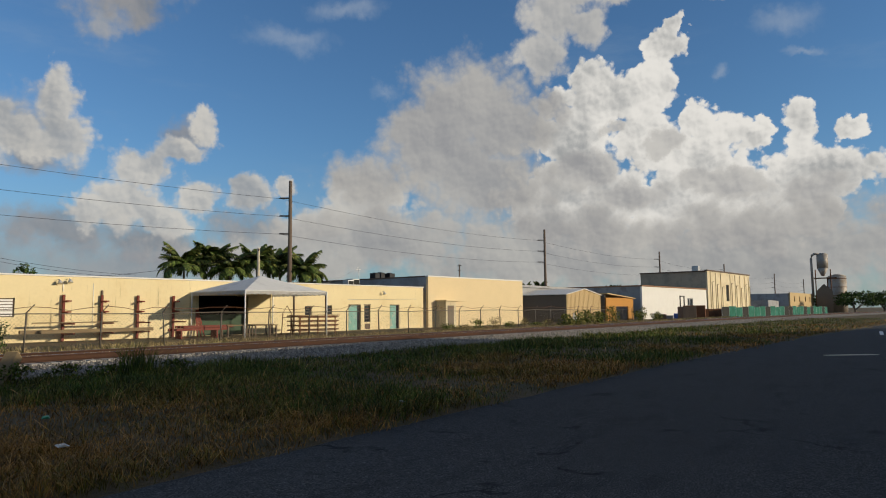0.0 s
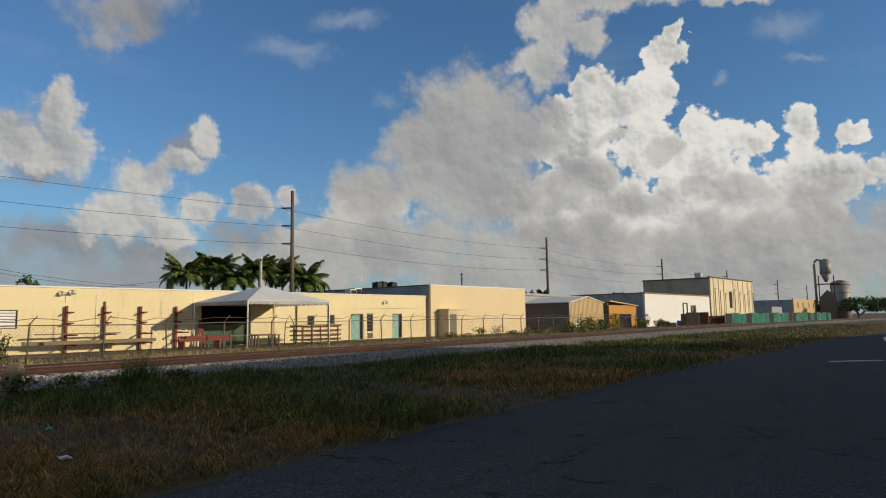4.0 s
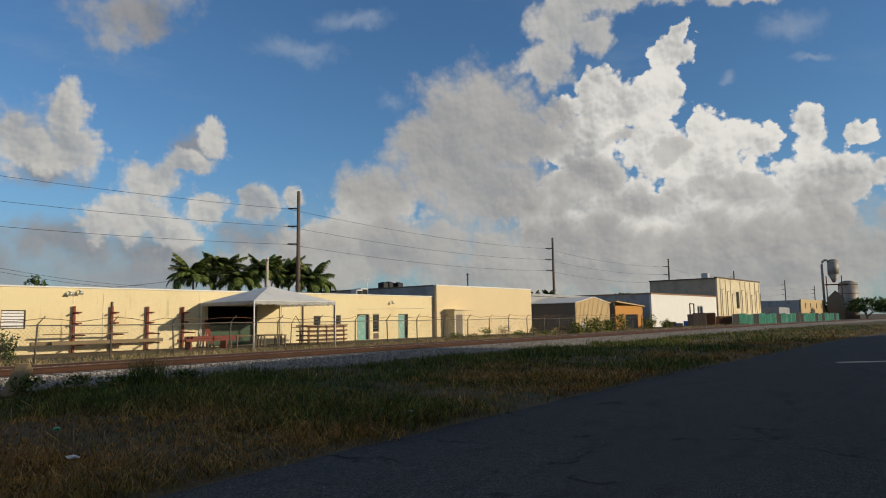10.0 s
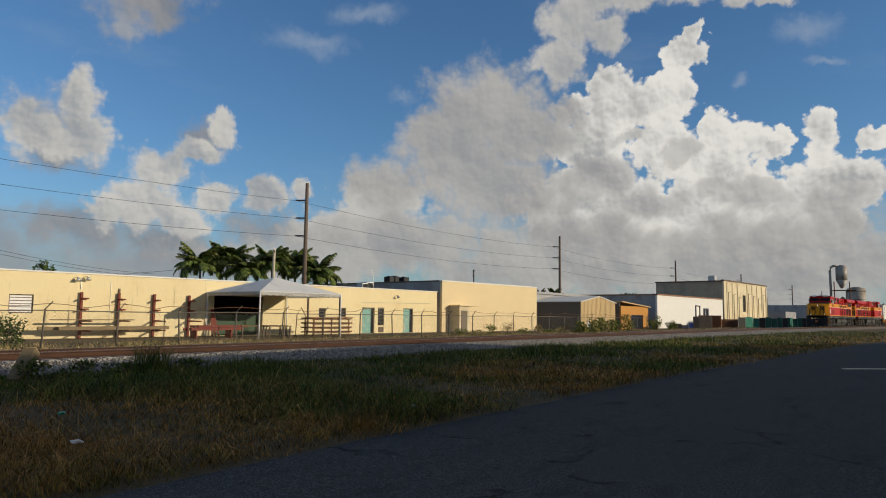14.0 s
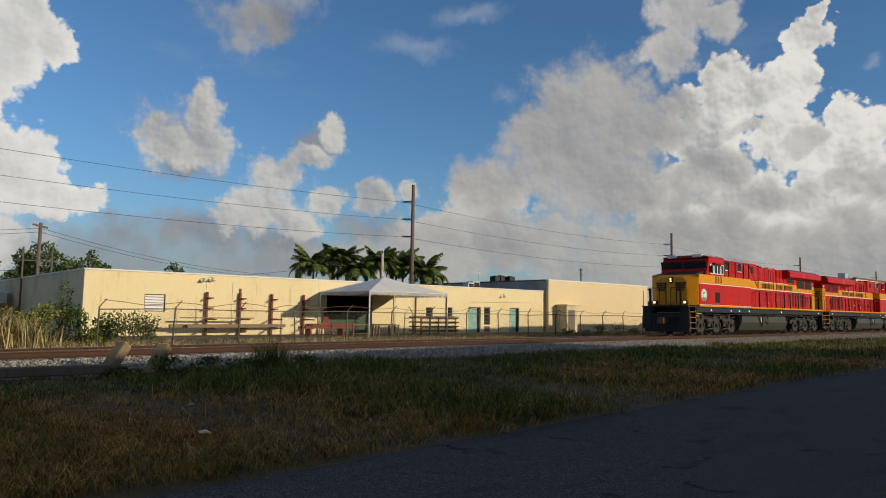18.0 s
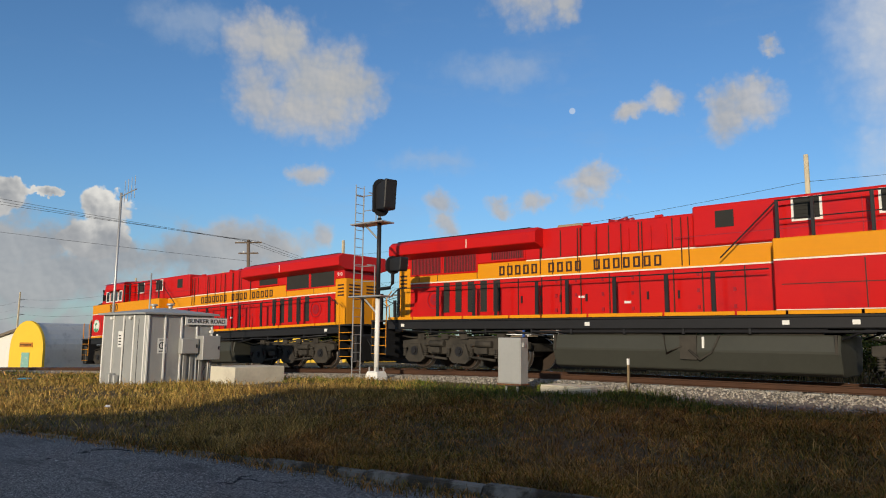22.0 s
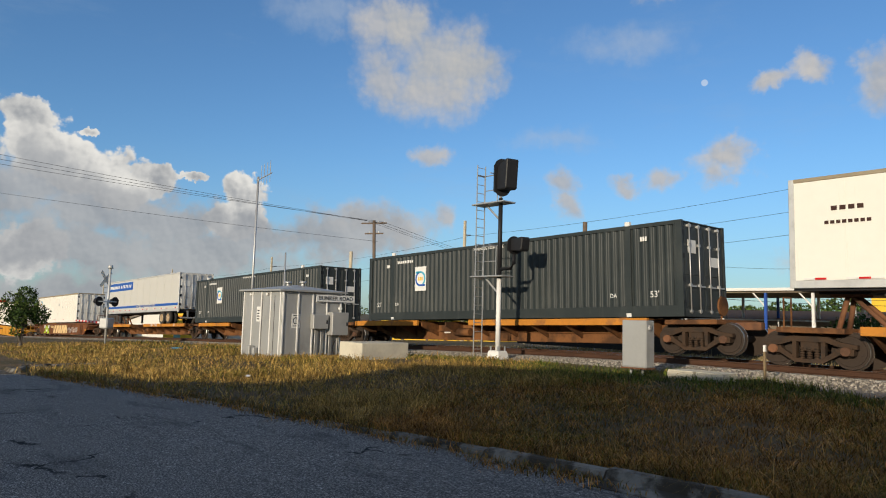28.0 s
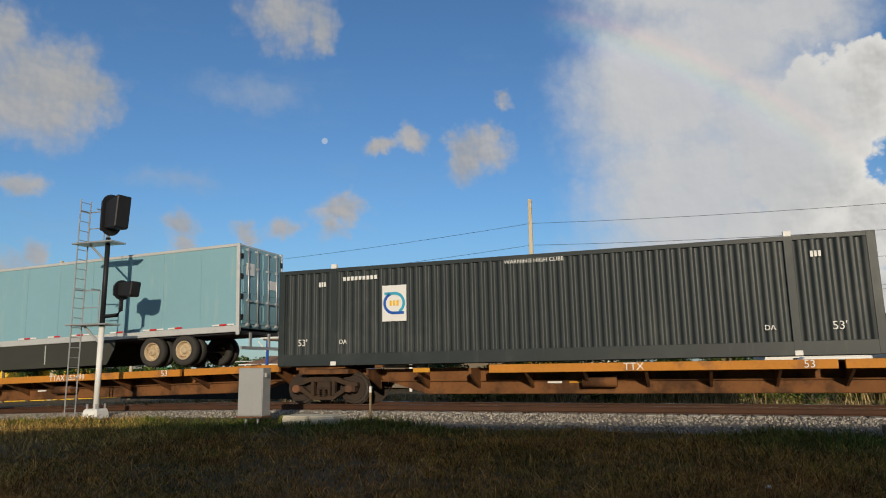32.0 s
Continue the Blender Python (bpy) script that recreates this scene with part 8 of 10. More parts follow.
    # chain across the rear gangway
    part("rear_chain", R(*[((21.56, y0, z0), (21.56, y1, z1), 0.014) for (y0, z0), (y1, z1) in zip([(-0.95, 2.65), (-0.5, 2.42), (0, 2.35), (0.5, 2.42)], [(-0.5, 2.42), (0, 2.35), (0.5, 2.42), (0.95, 2.65)])], n=5), M_BLACK, lo)
    # roof fittings
    bm = bmesh.new()
    rod(bm, (12.0, 0, 4.53), (12.0, 0, 4.66), 0.05, 0.05, 8)
    for y, x1 in ((-0.22, 11.68), (0, 11.6), (0.22, 11.7), (-0.11, 12.4), (0.11, 12.35)):
        rod(bm, (12.0, y, 4.7), (x1, y, 4.7), 0.03, 0.09, 10)
    part("horn", bm, M_DARKRED, lo, "multi-chime air horn")
    part("exhaust_stack", bevelled(B((13.2, 14.1, -0.35, 0.35, 4.55, 4.74)), 0.03), M_TOPRAIL, lo)
    bm = bmesh.new()
    for x in (15.6, 17.4, 19.2):
        rod(bm, (x, 0, 4.615), (x, 0, 4.66), 0.72, 0.70, 24)
    part("radiator_fan", bm, M_BLACK, lo)
    part("antenna", bevelled(B((2.1, 2.5, -0.3, 0.3, 4.80, 4.86)), 0.02), M_WHITE_PAINT, cab)
    # fuel tank
    bm = bmesh.new()
    prism(bm, [(-1.3, 1.2), (-1.38, 0.78), (-1.18, 0.28), (-0.9, 0.2), (0.9, 0.2), (1.18, 0.28), (1.38, 0.78), (1.3, 1.2)], "x", 5.95, 13.7)
    bevelled(bm, 0.03)
    tank = part("fuel_tank", bm, M_TANK, lo, "dark grey belly fuel tank")
    for s in (-1, 1):
        for x0, x1 in ((6.3, 8.6), (10.3, 13.2)):
            part("air_reservoir", R(((x0, s * 1.2, 1.27), (x1, s * 1.2, 1.27), 0.1), n=12), M_TRUCK, lo)
        gear = bmesh.new()
        box(gear, 9.3, 9.75, s * 1.3 - 0.09, s * 1.3 + 0.09, 0.55, 1.18)
        chain(gear, [(9.5, s * 1.4, 0.8), (9.2, s * 1.42, 0.55), (8.9, s * 1.4, 0.75), (8.7, s * 1.36, 1.2)], 0.03, 6)
        chain(gear, [(9.7, s * 1.4, 0.9), (10.1, s * 1.42, 0.7), (10.2, s * 1.38, 1.2)], 0.03, 6)
        part("filler_gear", gear, M_TRUCK, tank)
        part("tank_strap", B(*[(x, x + 0.06, s * 1.34 - 0.05, s * 1.34 + 0.05, 0.74, 1.2) for x in (6.0, 13.58)]), M_TRUCK, tank)
        part("sight_glass", B((9.1, 9.16, s * 1.36 - 0.02, s * 1.36 + 0.02, 0.85, 1.15)), M_DECAL_WHITE, tank)
        part("air_pipe", R(((5.2, s * 1.38, 1.28), (14.4, s * 1.38, 1.28), 0.035), ((6.2, s * 1.3, 1.33), (13.4, s * 1.3, 1.33), 0.03), n=6), M_BLACK, lo)
    # trucks
    for xc in (2.62, 17.45):
        tr = part("truck", bevelled(B((-2.6, 2.6, -0.85, 0.85, 0.62, 0.9)), 0.05), M_TRUCK, lo, "dusty three-axle truck", m=Matrix.Translation((xc, 0, 0)))
        for s in (-1, 1):
            y0, y1 = s * 1.0, s * 1.18
            bm = bmesh.new()
            prism(bm, [(-2.75, 0.95), (-2.75, 0.72), (-2.2, 0.66), (-1.7, 0.62), (-1.35, 0.5), (-0.7, 0.5), (-0.45, 0.66), (0.45, 0.66), (0.7, 0.5), (1.35, 0.5), (1.7, 0.62), (2.2, 0.66), (2.75, 0.72), (2.75, 0.95), (1.6, 1.08), (-1.6, 1.08)], "y", y0, y1)
            bevelled(bm, 0.02)
            fr = part("side_frame", bm, M_TRUCK, tr)
            for x in (-2.06, 0.0, 2.06):
                bm = bmesh.new()
                prism(bm, [(x - 0.46, 0.34), (x - 0.24, 0.86), (x + 0.24, 0.86), (x + 0.46, 0.34), (x + 0.28, 0.20), (x - 0.28, 0.20)], "y", y1, y1 + s * 0.1)
                box_ = part("axle_box", bevelled(bm, 0.015), M_TRUCK, fr)
                for d in (-0.5, 0.5):
                    bm = bmesh.new()
                    springs(bm, x + d, y1 + s * 0.05, 0.40, 0.72, 0.085)
                    part("coil_spring", bm, M_TRUCK, fr)
                bm = bmesh.new()
                rod(bm, (x, y1 + s * 0.09, 0.6), (x, y1 + s * 0.13, 0.6), 0.17, 0.165, 18)
                rod(bm, (x, y1 + s * 0.13, 0.6), (x, y1 + s * 0.18, 0.6), 0.11, 0.10, 16)
                part("bearing_cap", bm, M_BLACK, fr)
            bm = bmesh.new()
            for x in (-1.03, 1.03):
                rod(bm, (x - 0.35, y1 + s * 0.06, 0.86), (x + 0.3, y1 + s * 0.06, 0.86), 0.11, 0.11, 12)
                rod(bm, (x + 0.3, y1 + s * 0.06, 0.86), (x + 0.55, y1 + s * 0.06, 0.80), 0.05, 0.05, 8)
                rod(bm, (x - 0.5, y1 + s * 0.1, 0.34), (x + 0.45, y1 + s * 0.1, 0.42), 0.045, 0.045, 8)
                box(bm, x - 0.18, x + 0.22, min(y1, y1 + s * 0.14), max(y1, y1 + s * 0.14), 0.55, 0.74)
            chain(bm, [(-2.7, y1 + s * 0.04, 1.0), (-1.8, y1 + s * 0.04, 1.12), (-0.4, y1 + s * 0.06, 1.08), (0.8, y1 + s * 0.05, 1.16), (2.2, y1 + s * 0.04, 1.06), (2.7, y1 + s * 0.04, 1.12)], 0.03, 6)
            chain(bm, [(-2.4, y1 + s * 0.02, 1.24), (-1.2, y1 + s * 0.08, 1.22), (0.2, y1 + s * 0.05, 1.28), (1.5, y1 + s * 0.09, 1.2), (2.5, y1 + s * 0.02, 1.27)], 0.022, 6)
            for x in (-1.9, -0.35, 0.5, 1.6):
                box(bm, x, x + 0.3, min(y1, y1 + s * 0.1), max(y1, y1 + s * 0.1), 1.02, 1.2)
            part("brake_gear", bm, M_TRUCK, fr)
        for x in (-2.06, 0.0, 2.06):
            w = part("wheelset", WHEEL_BIG, None, tr, m=Matrix.Translation((x, 0, 0.53)))
            AXLES.append((w, Vector((x, 0, 0.53)), 0.53, xc + x))
    return lo


def box_body(L, W2, z0, z1, mat, name="body", inset=0.0):
    return bevelled(B((0, L, -W2, W2, z0, z1)), 0.02)


def corrugated_side(L, H, s, post, mat):
    """A ribbed container wall, length L, standing on z = 0, facing s."""
    bm = bmesh.new()
    pitch, deep, run = 0.278, 0.055, 0.075
    prof = [(0.0, 0.0)]
    x = 0.1
    # pressed ribs with rounded shoulders
    while x < L - 0.3:
        for k in range(7):
            q = k / 6
            prof.append((x + run * q, deep * q * q * (3 - 2 * q)))
        for k in range(7):
            q = k / 6
            prof.append((x + run + 0.065 + run * q, deep * (1 - q * q * (3 - 2 * q))))
        x += pitch
    prof.append((L, 0.0))
    lo = [bm.verts.new((px, s * (1.292 - d), 0.34)) for px, d in prof]
    hi = [bm.verts.new((px, s * (1.292 - d), H - 0.1)) for px, d in prof]
    for i in range(len(prof) - 1):
        bm.faces.new((lo[i], lo[i + 1], hi[i + 1], hi[i]) if s < 0 else (lo[i], hi[i], hi[i + 1], lo[i + 1]))
    me = mesh_from("side_wall", bm, mat, fix=False)
    for p in me.polygons:
        p.use_smooth = True
    return me


MESHES = {}


def logo(parent, x, z, s, y, size=1.0, plate=True):
    """The round-cornered company mark as plain shapes: a white plate, two half rings and a yellow middle."""
    holder = parent
    if plate:
        holder = part("logo_plate", B((x - 0.42 * size, x + 0.42 * size, s * y - 0.006, s * y + 0.006, z - 0.58 * size, z + 0.58 * size)), M_DECAL_WHITE, parent, "white plate with a blue and yellow mark")
    for nm, a0, a1, mt, dx in (("mark_top", -60, 90, M_DECAL_SKY, 0.02), ("mark_bottom", 110, 270, M_DECAL_BLUE, -0.02)):
        bm = bmesh.new()
        ring(bm, 0, 0, -0.004, 0.27 * size, 0.36 * size, a0, a1, 16, 0.008)
        if nm == "mark_top":
            box(bm, -0.36 * size, 0.02, -0.004, 0.004, 0.27 * size, 0.36 * size)
        else:
            box(bm, -0.02, 0.36 * size, -0.004, 0.004, -0.36 * size, -0.27 * size)
        for v in bm.verts:
            v.co.x, v.co.y = x + (v.co.x + dx * size) * (-s), v.co.y + s * (y + 0.012)
        part(nm, bm, mt, holder)
    bm = bars(0.36 * size, 0.24 * size, 3, 0.62)
    for v in bm.verts:
        v.co += Vector((x, s * (y + 0.012), z * 0))
    for v in bm.verts:
        v.co.z += 0
    ob = part("mark_middle", bm, M_DECAL_YEL, holder)
    ob.location.z = z
    for o in holder.children if plate else parent.children:
        if o.name.startswith(("mark_top", "mark_bottom")) and abs(o.location.z) < 1e-6:
            o.location.z = z


def door_end(parent, x, W2, z0, z1, mat, rods_mat, out):
    """The rear doors with hinges, lock rods and a plate; out: +1 or -1 along x."""
    for y0, y1 in ((-W2 + 0.1, -0.012), (0.012, W2 - 0.1)):
        bm = bmesh.new()
        box(bm, min(x, x + out * 0.03), max(x, x + out * 0.03), y0, y1, z0 + 0.14, z1 - 0.14)
        for k in range(3):
            z = z0 + 0.5 + k * (z1 - z0 - 0.9) / 2
            box(bm, min(x, x + out * 0.045), max(x, x + out * 0.045), y0 + 0.05, y1 - 0.05, z - 0.25, z + 0.25)
        d = part("door", bevelled(bm, 0.008), mat, parent)
        for f in (0.25, 0.72):
            rr = bmesh.new()
            y = y0 + (y1 - y0) * f
            rod(rr, (x + out * 0.075, y, z0 + 0.05), (x + out * 0.075, y, z1 - 0.05), 0.022, 0.022, 8)
            for z in (z0 + 0.12, z0 + 0.9, z1 - 0.7, z1 - 0.12):
                box(rr, min(x, x + out * 0.1), max(x, x + out * 0.1), y - 0.05, y + 0.05, z - 0.04, z + 0.04)
            box(rr, min(x + out * 0.07, x + out * 0.1), max(x + out * 0.07, x + out * 0.1), y - 0.02, y + 0.3, z0 + 0.85, z0 + 0.89)
            part("lock_rod", rr, rods_mat, d)
    for s in (-1, 1):
        for k in range(4):
            z = z0 + 0.35 + k * (z1 - z0 - 0.7) / 3
            part("hinge", B((min(x, x + out * 0.06), max(x, x + out * 0.06), s * (W2 - 0.06) - 0.06, s * (W2 - 0.06) + 0.06, z - 0.08, z + 0.08)), M_BLACK, parent)
    part("door_plate", B((min(x + out * 0.05, x + out * 0.06), max(x + out * 0.05, x + out * 0.06), -0.95, -0.5, z1 - 0.95, z1 - 0.55), (min(x + out * 0.05, x + out * 0.06), max(x + out * 0.05, x + out * 0.06), 0.35, 0.85, z1 - 1.3, z1 - 1.0)), M_DECAL_WHITE, parent)


def dark_container(label):
    """A charcoal 53-foot corrugated container, front end at x = 0, standing on z = 0."""
    L, H = 16.15, 2.9
    c = thing("shipping_container", label, "container", group="charcoal containers on the train")
    part("core", B((0.06, L - 0.06, -1.2, 1.2, 0.16, H - 0.06)), M_BOX_DARK, c)
    part("base_rail", bevelled(B((0, L, -1.3, -1.19, 0.0, 0.34), (0, L, 1.19, 1.3, 0.0, 0.34), (0, 0.1, -1.19, 1.19, 0.0, 0.2), (L - 0.1, L, -1.19, 1.19, 0.0, 0.2)), 0.008), M_BOX_DARK, c)
    part("top_rail", bevelled(B((0, L, -1.3, -1.2, H - 0.12, H), (0, L, 1.2, 1.3, H - 0.12, H)), 0.008), M_BOX_DARK, c)
    part("roof_sheet", B((0.02, L - 0.02, -1.2, 1.2, H - 0.05, H - 0.02)), M_BOX_DARK, c)
    for s in (-1, 1):
        key = ("ribs", s)
        if key not in MESHES:
            MESHES[key] = corrugated_side(L, H, s, None, M_BOX_DARK)
        part("side_wall", MESHES[key], None, c, "ribbed charcoal side wall")
        for x in (0.0, 1.78, L - 1.98, L - 0.2):
            part("corner_post", bevelled(B((x, x + 0.2, s * 1.25 - 0.055, s * 1.25 + 0.055, 0.0, H)), 0.01), M_BOX_DARK, c)
        for x in (1.78, L - 1.98):
            part("corner_casting", bevelled(B((x + 0.01, x + 0.19, s * 1.26 - 0.06, s * 1.26 + 0.06, H - 0.02, H + 0.12), (x + 0.01, x + 0.19, s * 1.27 - 0.05, s * 1.27 + 0.05, 0.0, 0.12)), 0.01), M_DECAL_WHITE, c, "pale worn corner casting")
        logo(c, 3.85 if s < 0 else L - 3.85, 1.75, s, 1.305, 0.9)
        code_bars(c, 2.75 if s < 0 else L - 2.75, 1.302, 2.55, s, 1.15, 0.16, 9, M_DECAL_WHITE)
        writing(c, "WARNING HIGH CUBE", 0.16, L / 2 - 0.1, 1.302, 2.72, s, M_DECAL_WHITE)
        for x in (0.85, L - 0.95):
            writing(c, "53'", 0.28, x, 1.302, 0.68, s, M_DECAL_WHITE)
            code_bars(c, x + (0.65 if x < 4 else -0.35), 1.302, 2.42, s, 0.26, 0.2, 3, M_DECAL_WHITE)
        for x in (2.2, L - 2.45):
            writing(c, "DA", 0.18, x, 1.302, 0.68, s, M_DECAL_WHITE)
    part("front_wall", B((0.0, 0.06, -1.2, 1.2, 0.2, H - 0.1)), M_BOX_DARK, c)
    door_end(c, L - 0.06, 1.27, 0.05, H - 0.03, M_BOX_DARK, M_GALV, 1)
    return c


def white_box(label, L=14.7):
    """A smooth white 48-foot container with a brown top rail."""
    H = 2.92
    c = thing("shipping_container", label, "container", group="white containers on the train")
    part("core", bevelled(B((0.02, L - 0.04, -1.27, 1.27, 0.1, H - 0.06)), 0.02), M_BOX_WHITE, c, "smooth white side sheets")
    part("base_rail", bevelled(B((0, L, -1.3, -1.2, 0.0, 0.2)), 0.01), M_BOX_WHITE, c)
    part("base_rail", bevelled(B((0, L, 1.2, 1.3, 0.0, 0.2)), 0.01), M_BOX_WHITE, c)
    part("top_rail", bevelled(B((0, L, -1.3, -1.2, H - 0.13, H), (0, L, 1.2, 1.3, H - 0.13, H), (0, 0.1, -1.2, 1.2, H - 0.1, H), (L - 0.1, L, -1.2, 1.2, H - 0.1, H)), 0.012), M_TOPRAIL, c, "brown weathered top rail")
    part("roof_sheet", B((0.1, L - 0.1, -1.2, 1.2, H - 0.06, H - 0.03)), M_ALUM, c)
    for s in (-1, 1):
        rivets = bmesh.new()
        n = int(L / 0.61)
        for k in range(1, n):
            x = L * k / n
            box(rivets, x - 0.006, x + 0.006, s * 1.275 - 0.006, s * 1.275 + 0.006, 0.2, H - 0.14)
        part("rivet_line", rivets, M_BOX_WHITE, c)
        for x in (0.0, 5.0, L - 0.12):
            part("corner_post", bevelled(B((x, x + (0.12 if x != 5.0 else 0.03), s * 1.28 - 0.02, s * 1.28 + 0.02, 0.05, H - 0.05)), 0.006), M_ALUM if x != 5.0 else M_BOX_WHITE, c)
        logo(c, 1.55, 2.1, s, 1.285, 0.95, plate=False)
        code_bars(c, 1.1, 1.282, 1.35, s, 0.95, 0.13, 8, M_LETTER)
        code_bars(c, 0.55, 1.282, 0.75, s, 0.5, 0.35, 2, M_LETTER, rows=5)
        part("hatch", B((8.2, 8.65, s * 1.28 - 0.01, s * 1.28 + 0.012, 1.75, 2.0), (9.6, 9.8, s * 1.28 - 0.01, s * 1.28 + 0.012, 1.5, 1.66)), M_ALUM, c)
        part("marker_tape", B(*[(x, x + 0.22, s * 1.285 - 0.008, s * 1.285 + 0.008, 0.28, 0.32) for x in (0.4, 2.2, 3.1, 6.4, 7.0, 10.2, 13.6)]), M_REFLECT_RED, c)
    door_end(c, L - 0.04, 1.27, 0.05, H - 0.05, M_BOX_WHITE, M_GALV, 1)
    return c


def turned(cx, side, outline, closed, n=28):
    """A round body turned about an axle, from (radius, distance out) pairs."""
    bm = bmesh.new()
    rings = []
    for q in range(n):
        a = q * math.tau / n
        rings.append([bm.verts.new((cx + r * math.cos(a), side * y, r * math.sin(a))) for r, y in outline])
    m = len(outline)
    for q in range(n):
        a, b = rings[q], rings[(q + 1) % n]
        for i in range(m if closed else m - 1):
            bm.faces.new((a[i], b[i], b[(i + 1) % m], a[(i + 1) % m])).smooth = True
    bmesh.ops.remove_doubles(bm, verts=bm.verts, dist=0.0001)
    bmesh.ops.recalc_face_normals(bm, faces=bm.faces)
    return bm


def tandem(tr, x, n=2):
    """Dual wheels on trailer axles."""
    for k in range(n):
        ax = part("axle", R(((x + 1.25 * k, -0.9, 0), (x + 1.25 * k, 0.9, 0), 0.07)), M_BLACK, tr, m=Matrix.Translation((0, 0, -0.48)))
        for s in (-1, 1):
            for y in (0.72, 1.08):
                cx = x + 1.25 * k
                bm = turned(cx, s, [(0.28, y + 0.09), (0.31, y + 0.115), (0.4, y + 0.135), (0.47, y + 0.12), (0.5, y + 0.08), (0.5, y - 0.08), (0.47, y - 0.12), (0.4, y - 0.135), (0.28, y - 0.1)], True)
                part("tyre", bm, M_TYRE, ax)
            bm = turned(cx, s, [(0.3, 1.18), (0.305, 1.2), (0.285, 1.205), (0.265, 1.18), (0.255, 1.08), (0.235, 1.06), (0.15, 1.075), (0.12, 1.09), (0.105, 1.18), (0.085, 1.2), (0.0, 1.205)], False)
            for q in range(8):
                a = q * math.tau / 8
                px, pz = cx + 0.17 * math.cos(a), 0.17 * math.sin(a)
                rod(bm, (px, s * 1.06, pz), (px, s * 1.11, pz), 0.017, 0.017, 6)
            part("rim", bm, M_RIM, ax)


def trailer(label, mat, L, skirt=False):
    """A dry van with its wheels; floor at z = 0, tyres down to -0.98."""
    H = 2.84
    tr = thing("truck_trailer", label, "trailer", group="road trailers on the train")
    part("van_body", bevelled(B((0.02, L - 0.03, -1.28, 1.28, 0.12, H - 0.04)), 0.03), mat, tr)
    part("floor_rail", bevelled(B((0, L, -1.3, -1.2, 0.0, 0.2), (0, L, 1.2, 1.3, 0.0, 0.2)), 0.01), M_ALUM, tr, "riveted pale lower rail")
    part("top_rail", bevelled(B((0, L, -1.3, -1.2, H - 0.1, H), (0, L, 1.2, 1.3, H - 0.1, H)), 0.012), M_ALUM if mat is not M_BOX_WHITE else M_TOPRAIL, tr)
    part("roof_sheet", B((0.05, L - 0.05, -1.2, 1.2, H - 0.05, H - 0.01)), M_ALUM, tr)
    part("floor", B((0.05, L - 0.1, -1.18, 1.18, -0.06, 0.05)), M_BLACK, tr)
    for s in (-1, 1):
        part("front_post", bevelled(B((0, 0.14, s * 1.28 - 0.03, s * 1.28 + 0.03, 0.0, H)), 0.015), M_ALUM, tr)
        part("rear_post", bevelled(B((L - 0.12, L, s * 1.28 - 0.03, s * 1.28 + 0.03, -0.1, H)), 0.01), M_ALUM, tr)
        seams = bmesh.new()
        for k in range(1, 11):
            x = L * k / 11
            box(seams, x - 0.009, x + 0.009, s * 1.284 - 0.006, s * 1.284 + 0.006, 0.2, H - 0.1)
        part("panel_seam", seams, mat, tr)
        tape, red = bmesh.new(), bmesh.new()
        x = 0.35
        k = 0
        while x < L - 0.5:
            for j in range(2 + k % 2):
                box(tape if j % 2 == 0 else red, x + 0.28 * j, x + 0.28 * j + 0.26, s * 1.305 - 0.006, s * 1.305 + 0.006, 0.21, 0.26)
            x += (1.0, 1.7, 1.35)[k % 3]
            k += 1
        part("white_tape", tape, M_DECAL_WHITE, tr)
        part("red_tape", red, M_REFLECT_RED, tr)
        part("landing_leg", bevelled(B((2.6, 2.75, s * 0.9 - 0.07, s * 0.9 + 0.07, -0.75, 0.0), (2.55, 2.8, s * 0.9 - 0.12, s * 0.9 + 0.12, -0.8, -0.74)), 0.01), M_BLACK, tr)
        if skirt:
            sk = bmesh.new()
            prism(sk, [(3.3, 0.0), (3.15, -0.6), (3.5, -0.82), (11.0, -0.82), (11.3, -0.3), (11.35, 0.0)], "y", s * 1.24 - 0.012, s * 1.24 + 0.012)
            sk = part("side_skirt", sk, M_TANK, tr, "dark aerodynamic side skirt")
            for x in (5.6, 8.3):
                part("skirt_joint", B((x, x + 0.04, s * 1.255 - 0.006, s * 1.255 + 0.006, -0.7, -0.05)), M_ALUM, sk)
    part("kingpin_plate", B((0.4, 1.6, -0.5, 0.5, -0.12, -0.05)), M_BLACK, tr)
    part("rear_bumper", B((L - 0.1, L - 0.03, -1.1, 1.1, -0.55, -0.45), (L - 0.1, L - 0.05, -0.6, -0.5, -0.5, 0.0), (L - 0.1, L - 0.05, 0.5, 0.6, -0.5, 0.0)), M_GALV, tr)
    tandem(tr, L - 3.4)
    door_end(tr, L - 0.03, 1.25, 0.12, H - 0.05, mat if mat is not M_TRAILER_GREY else M_ALUM, M_GALV, 1)
    return tr


def hitch(parent, x):
    bm = bmesh.new()
    for s in (-1, 1):
        rod(bm, (x - 0.1, s * 0.35, 1.0), (x + 0.1, s * 0.2, 1.9), 0.07, 0.07, 8)
        rod(bm, (x + 1.1, s * 0.3, 1.0), (x + 0.2, s * 0.2, 1.85), 0.06, 0.06, 8)
    box(bm, x - 0.25, x + 0.45, -0.45, 0.45, 1.84, 1.93)
    return part("trailer_hitch", bm, M_RUST, parent, "raised steel trailer hitch")


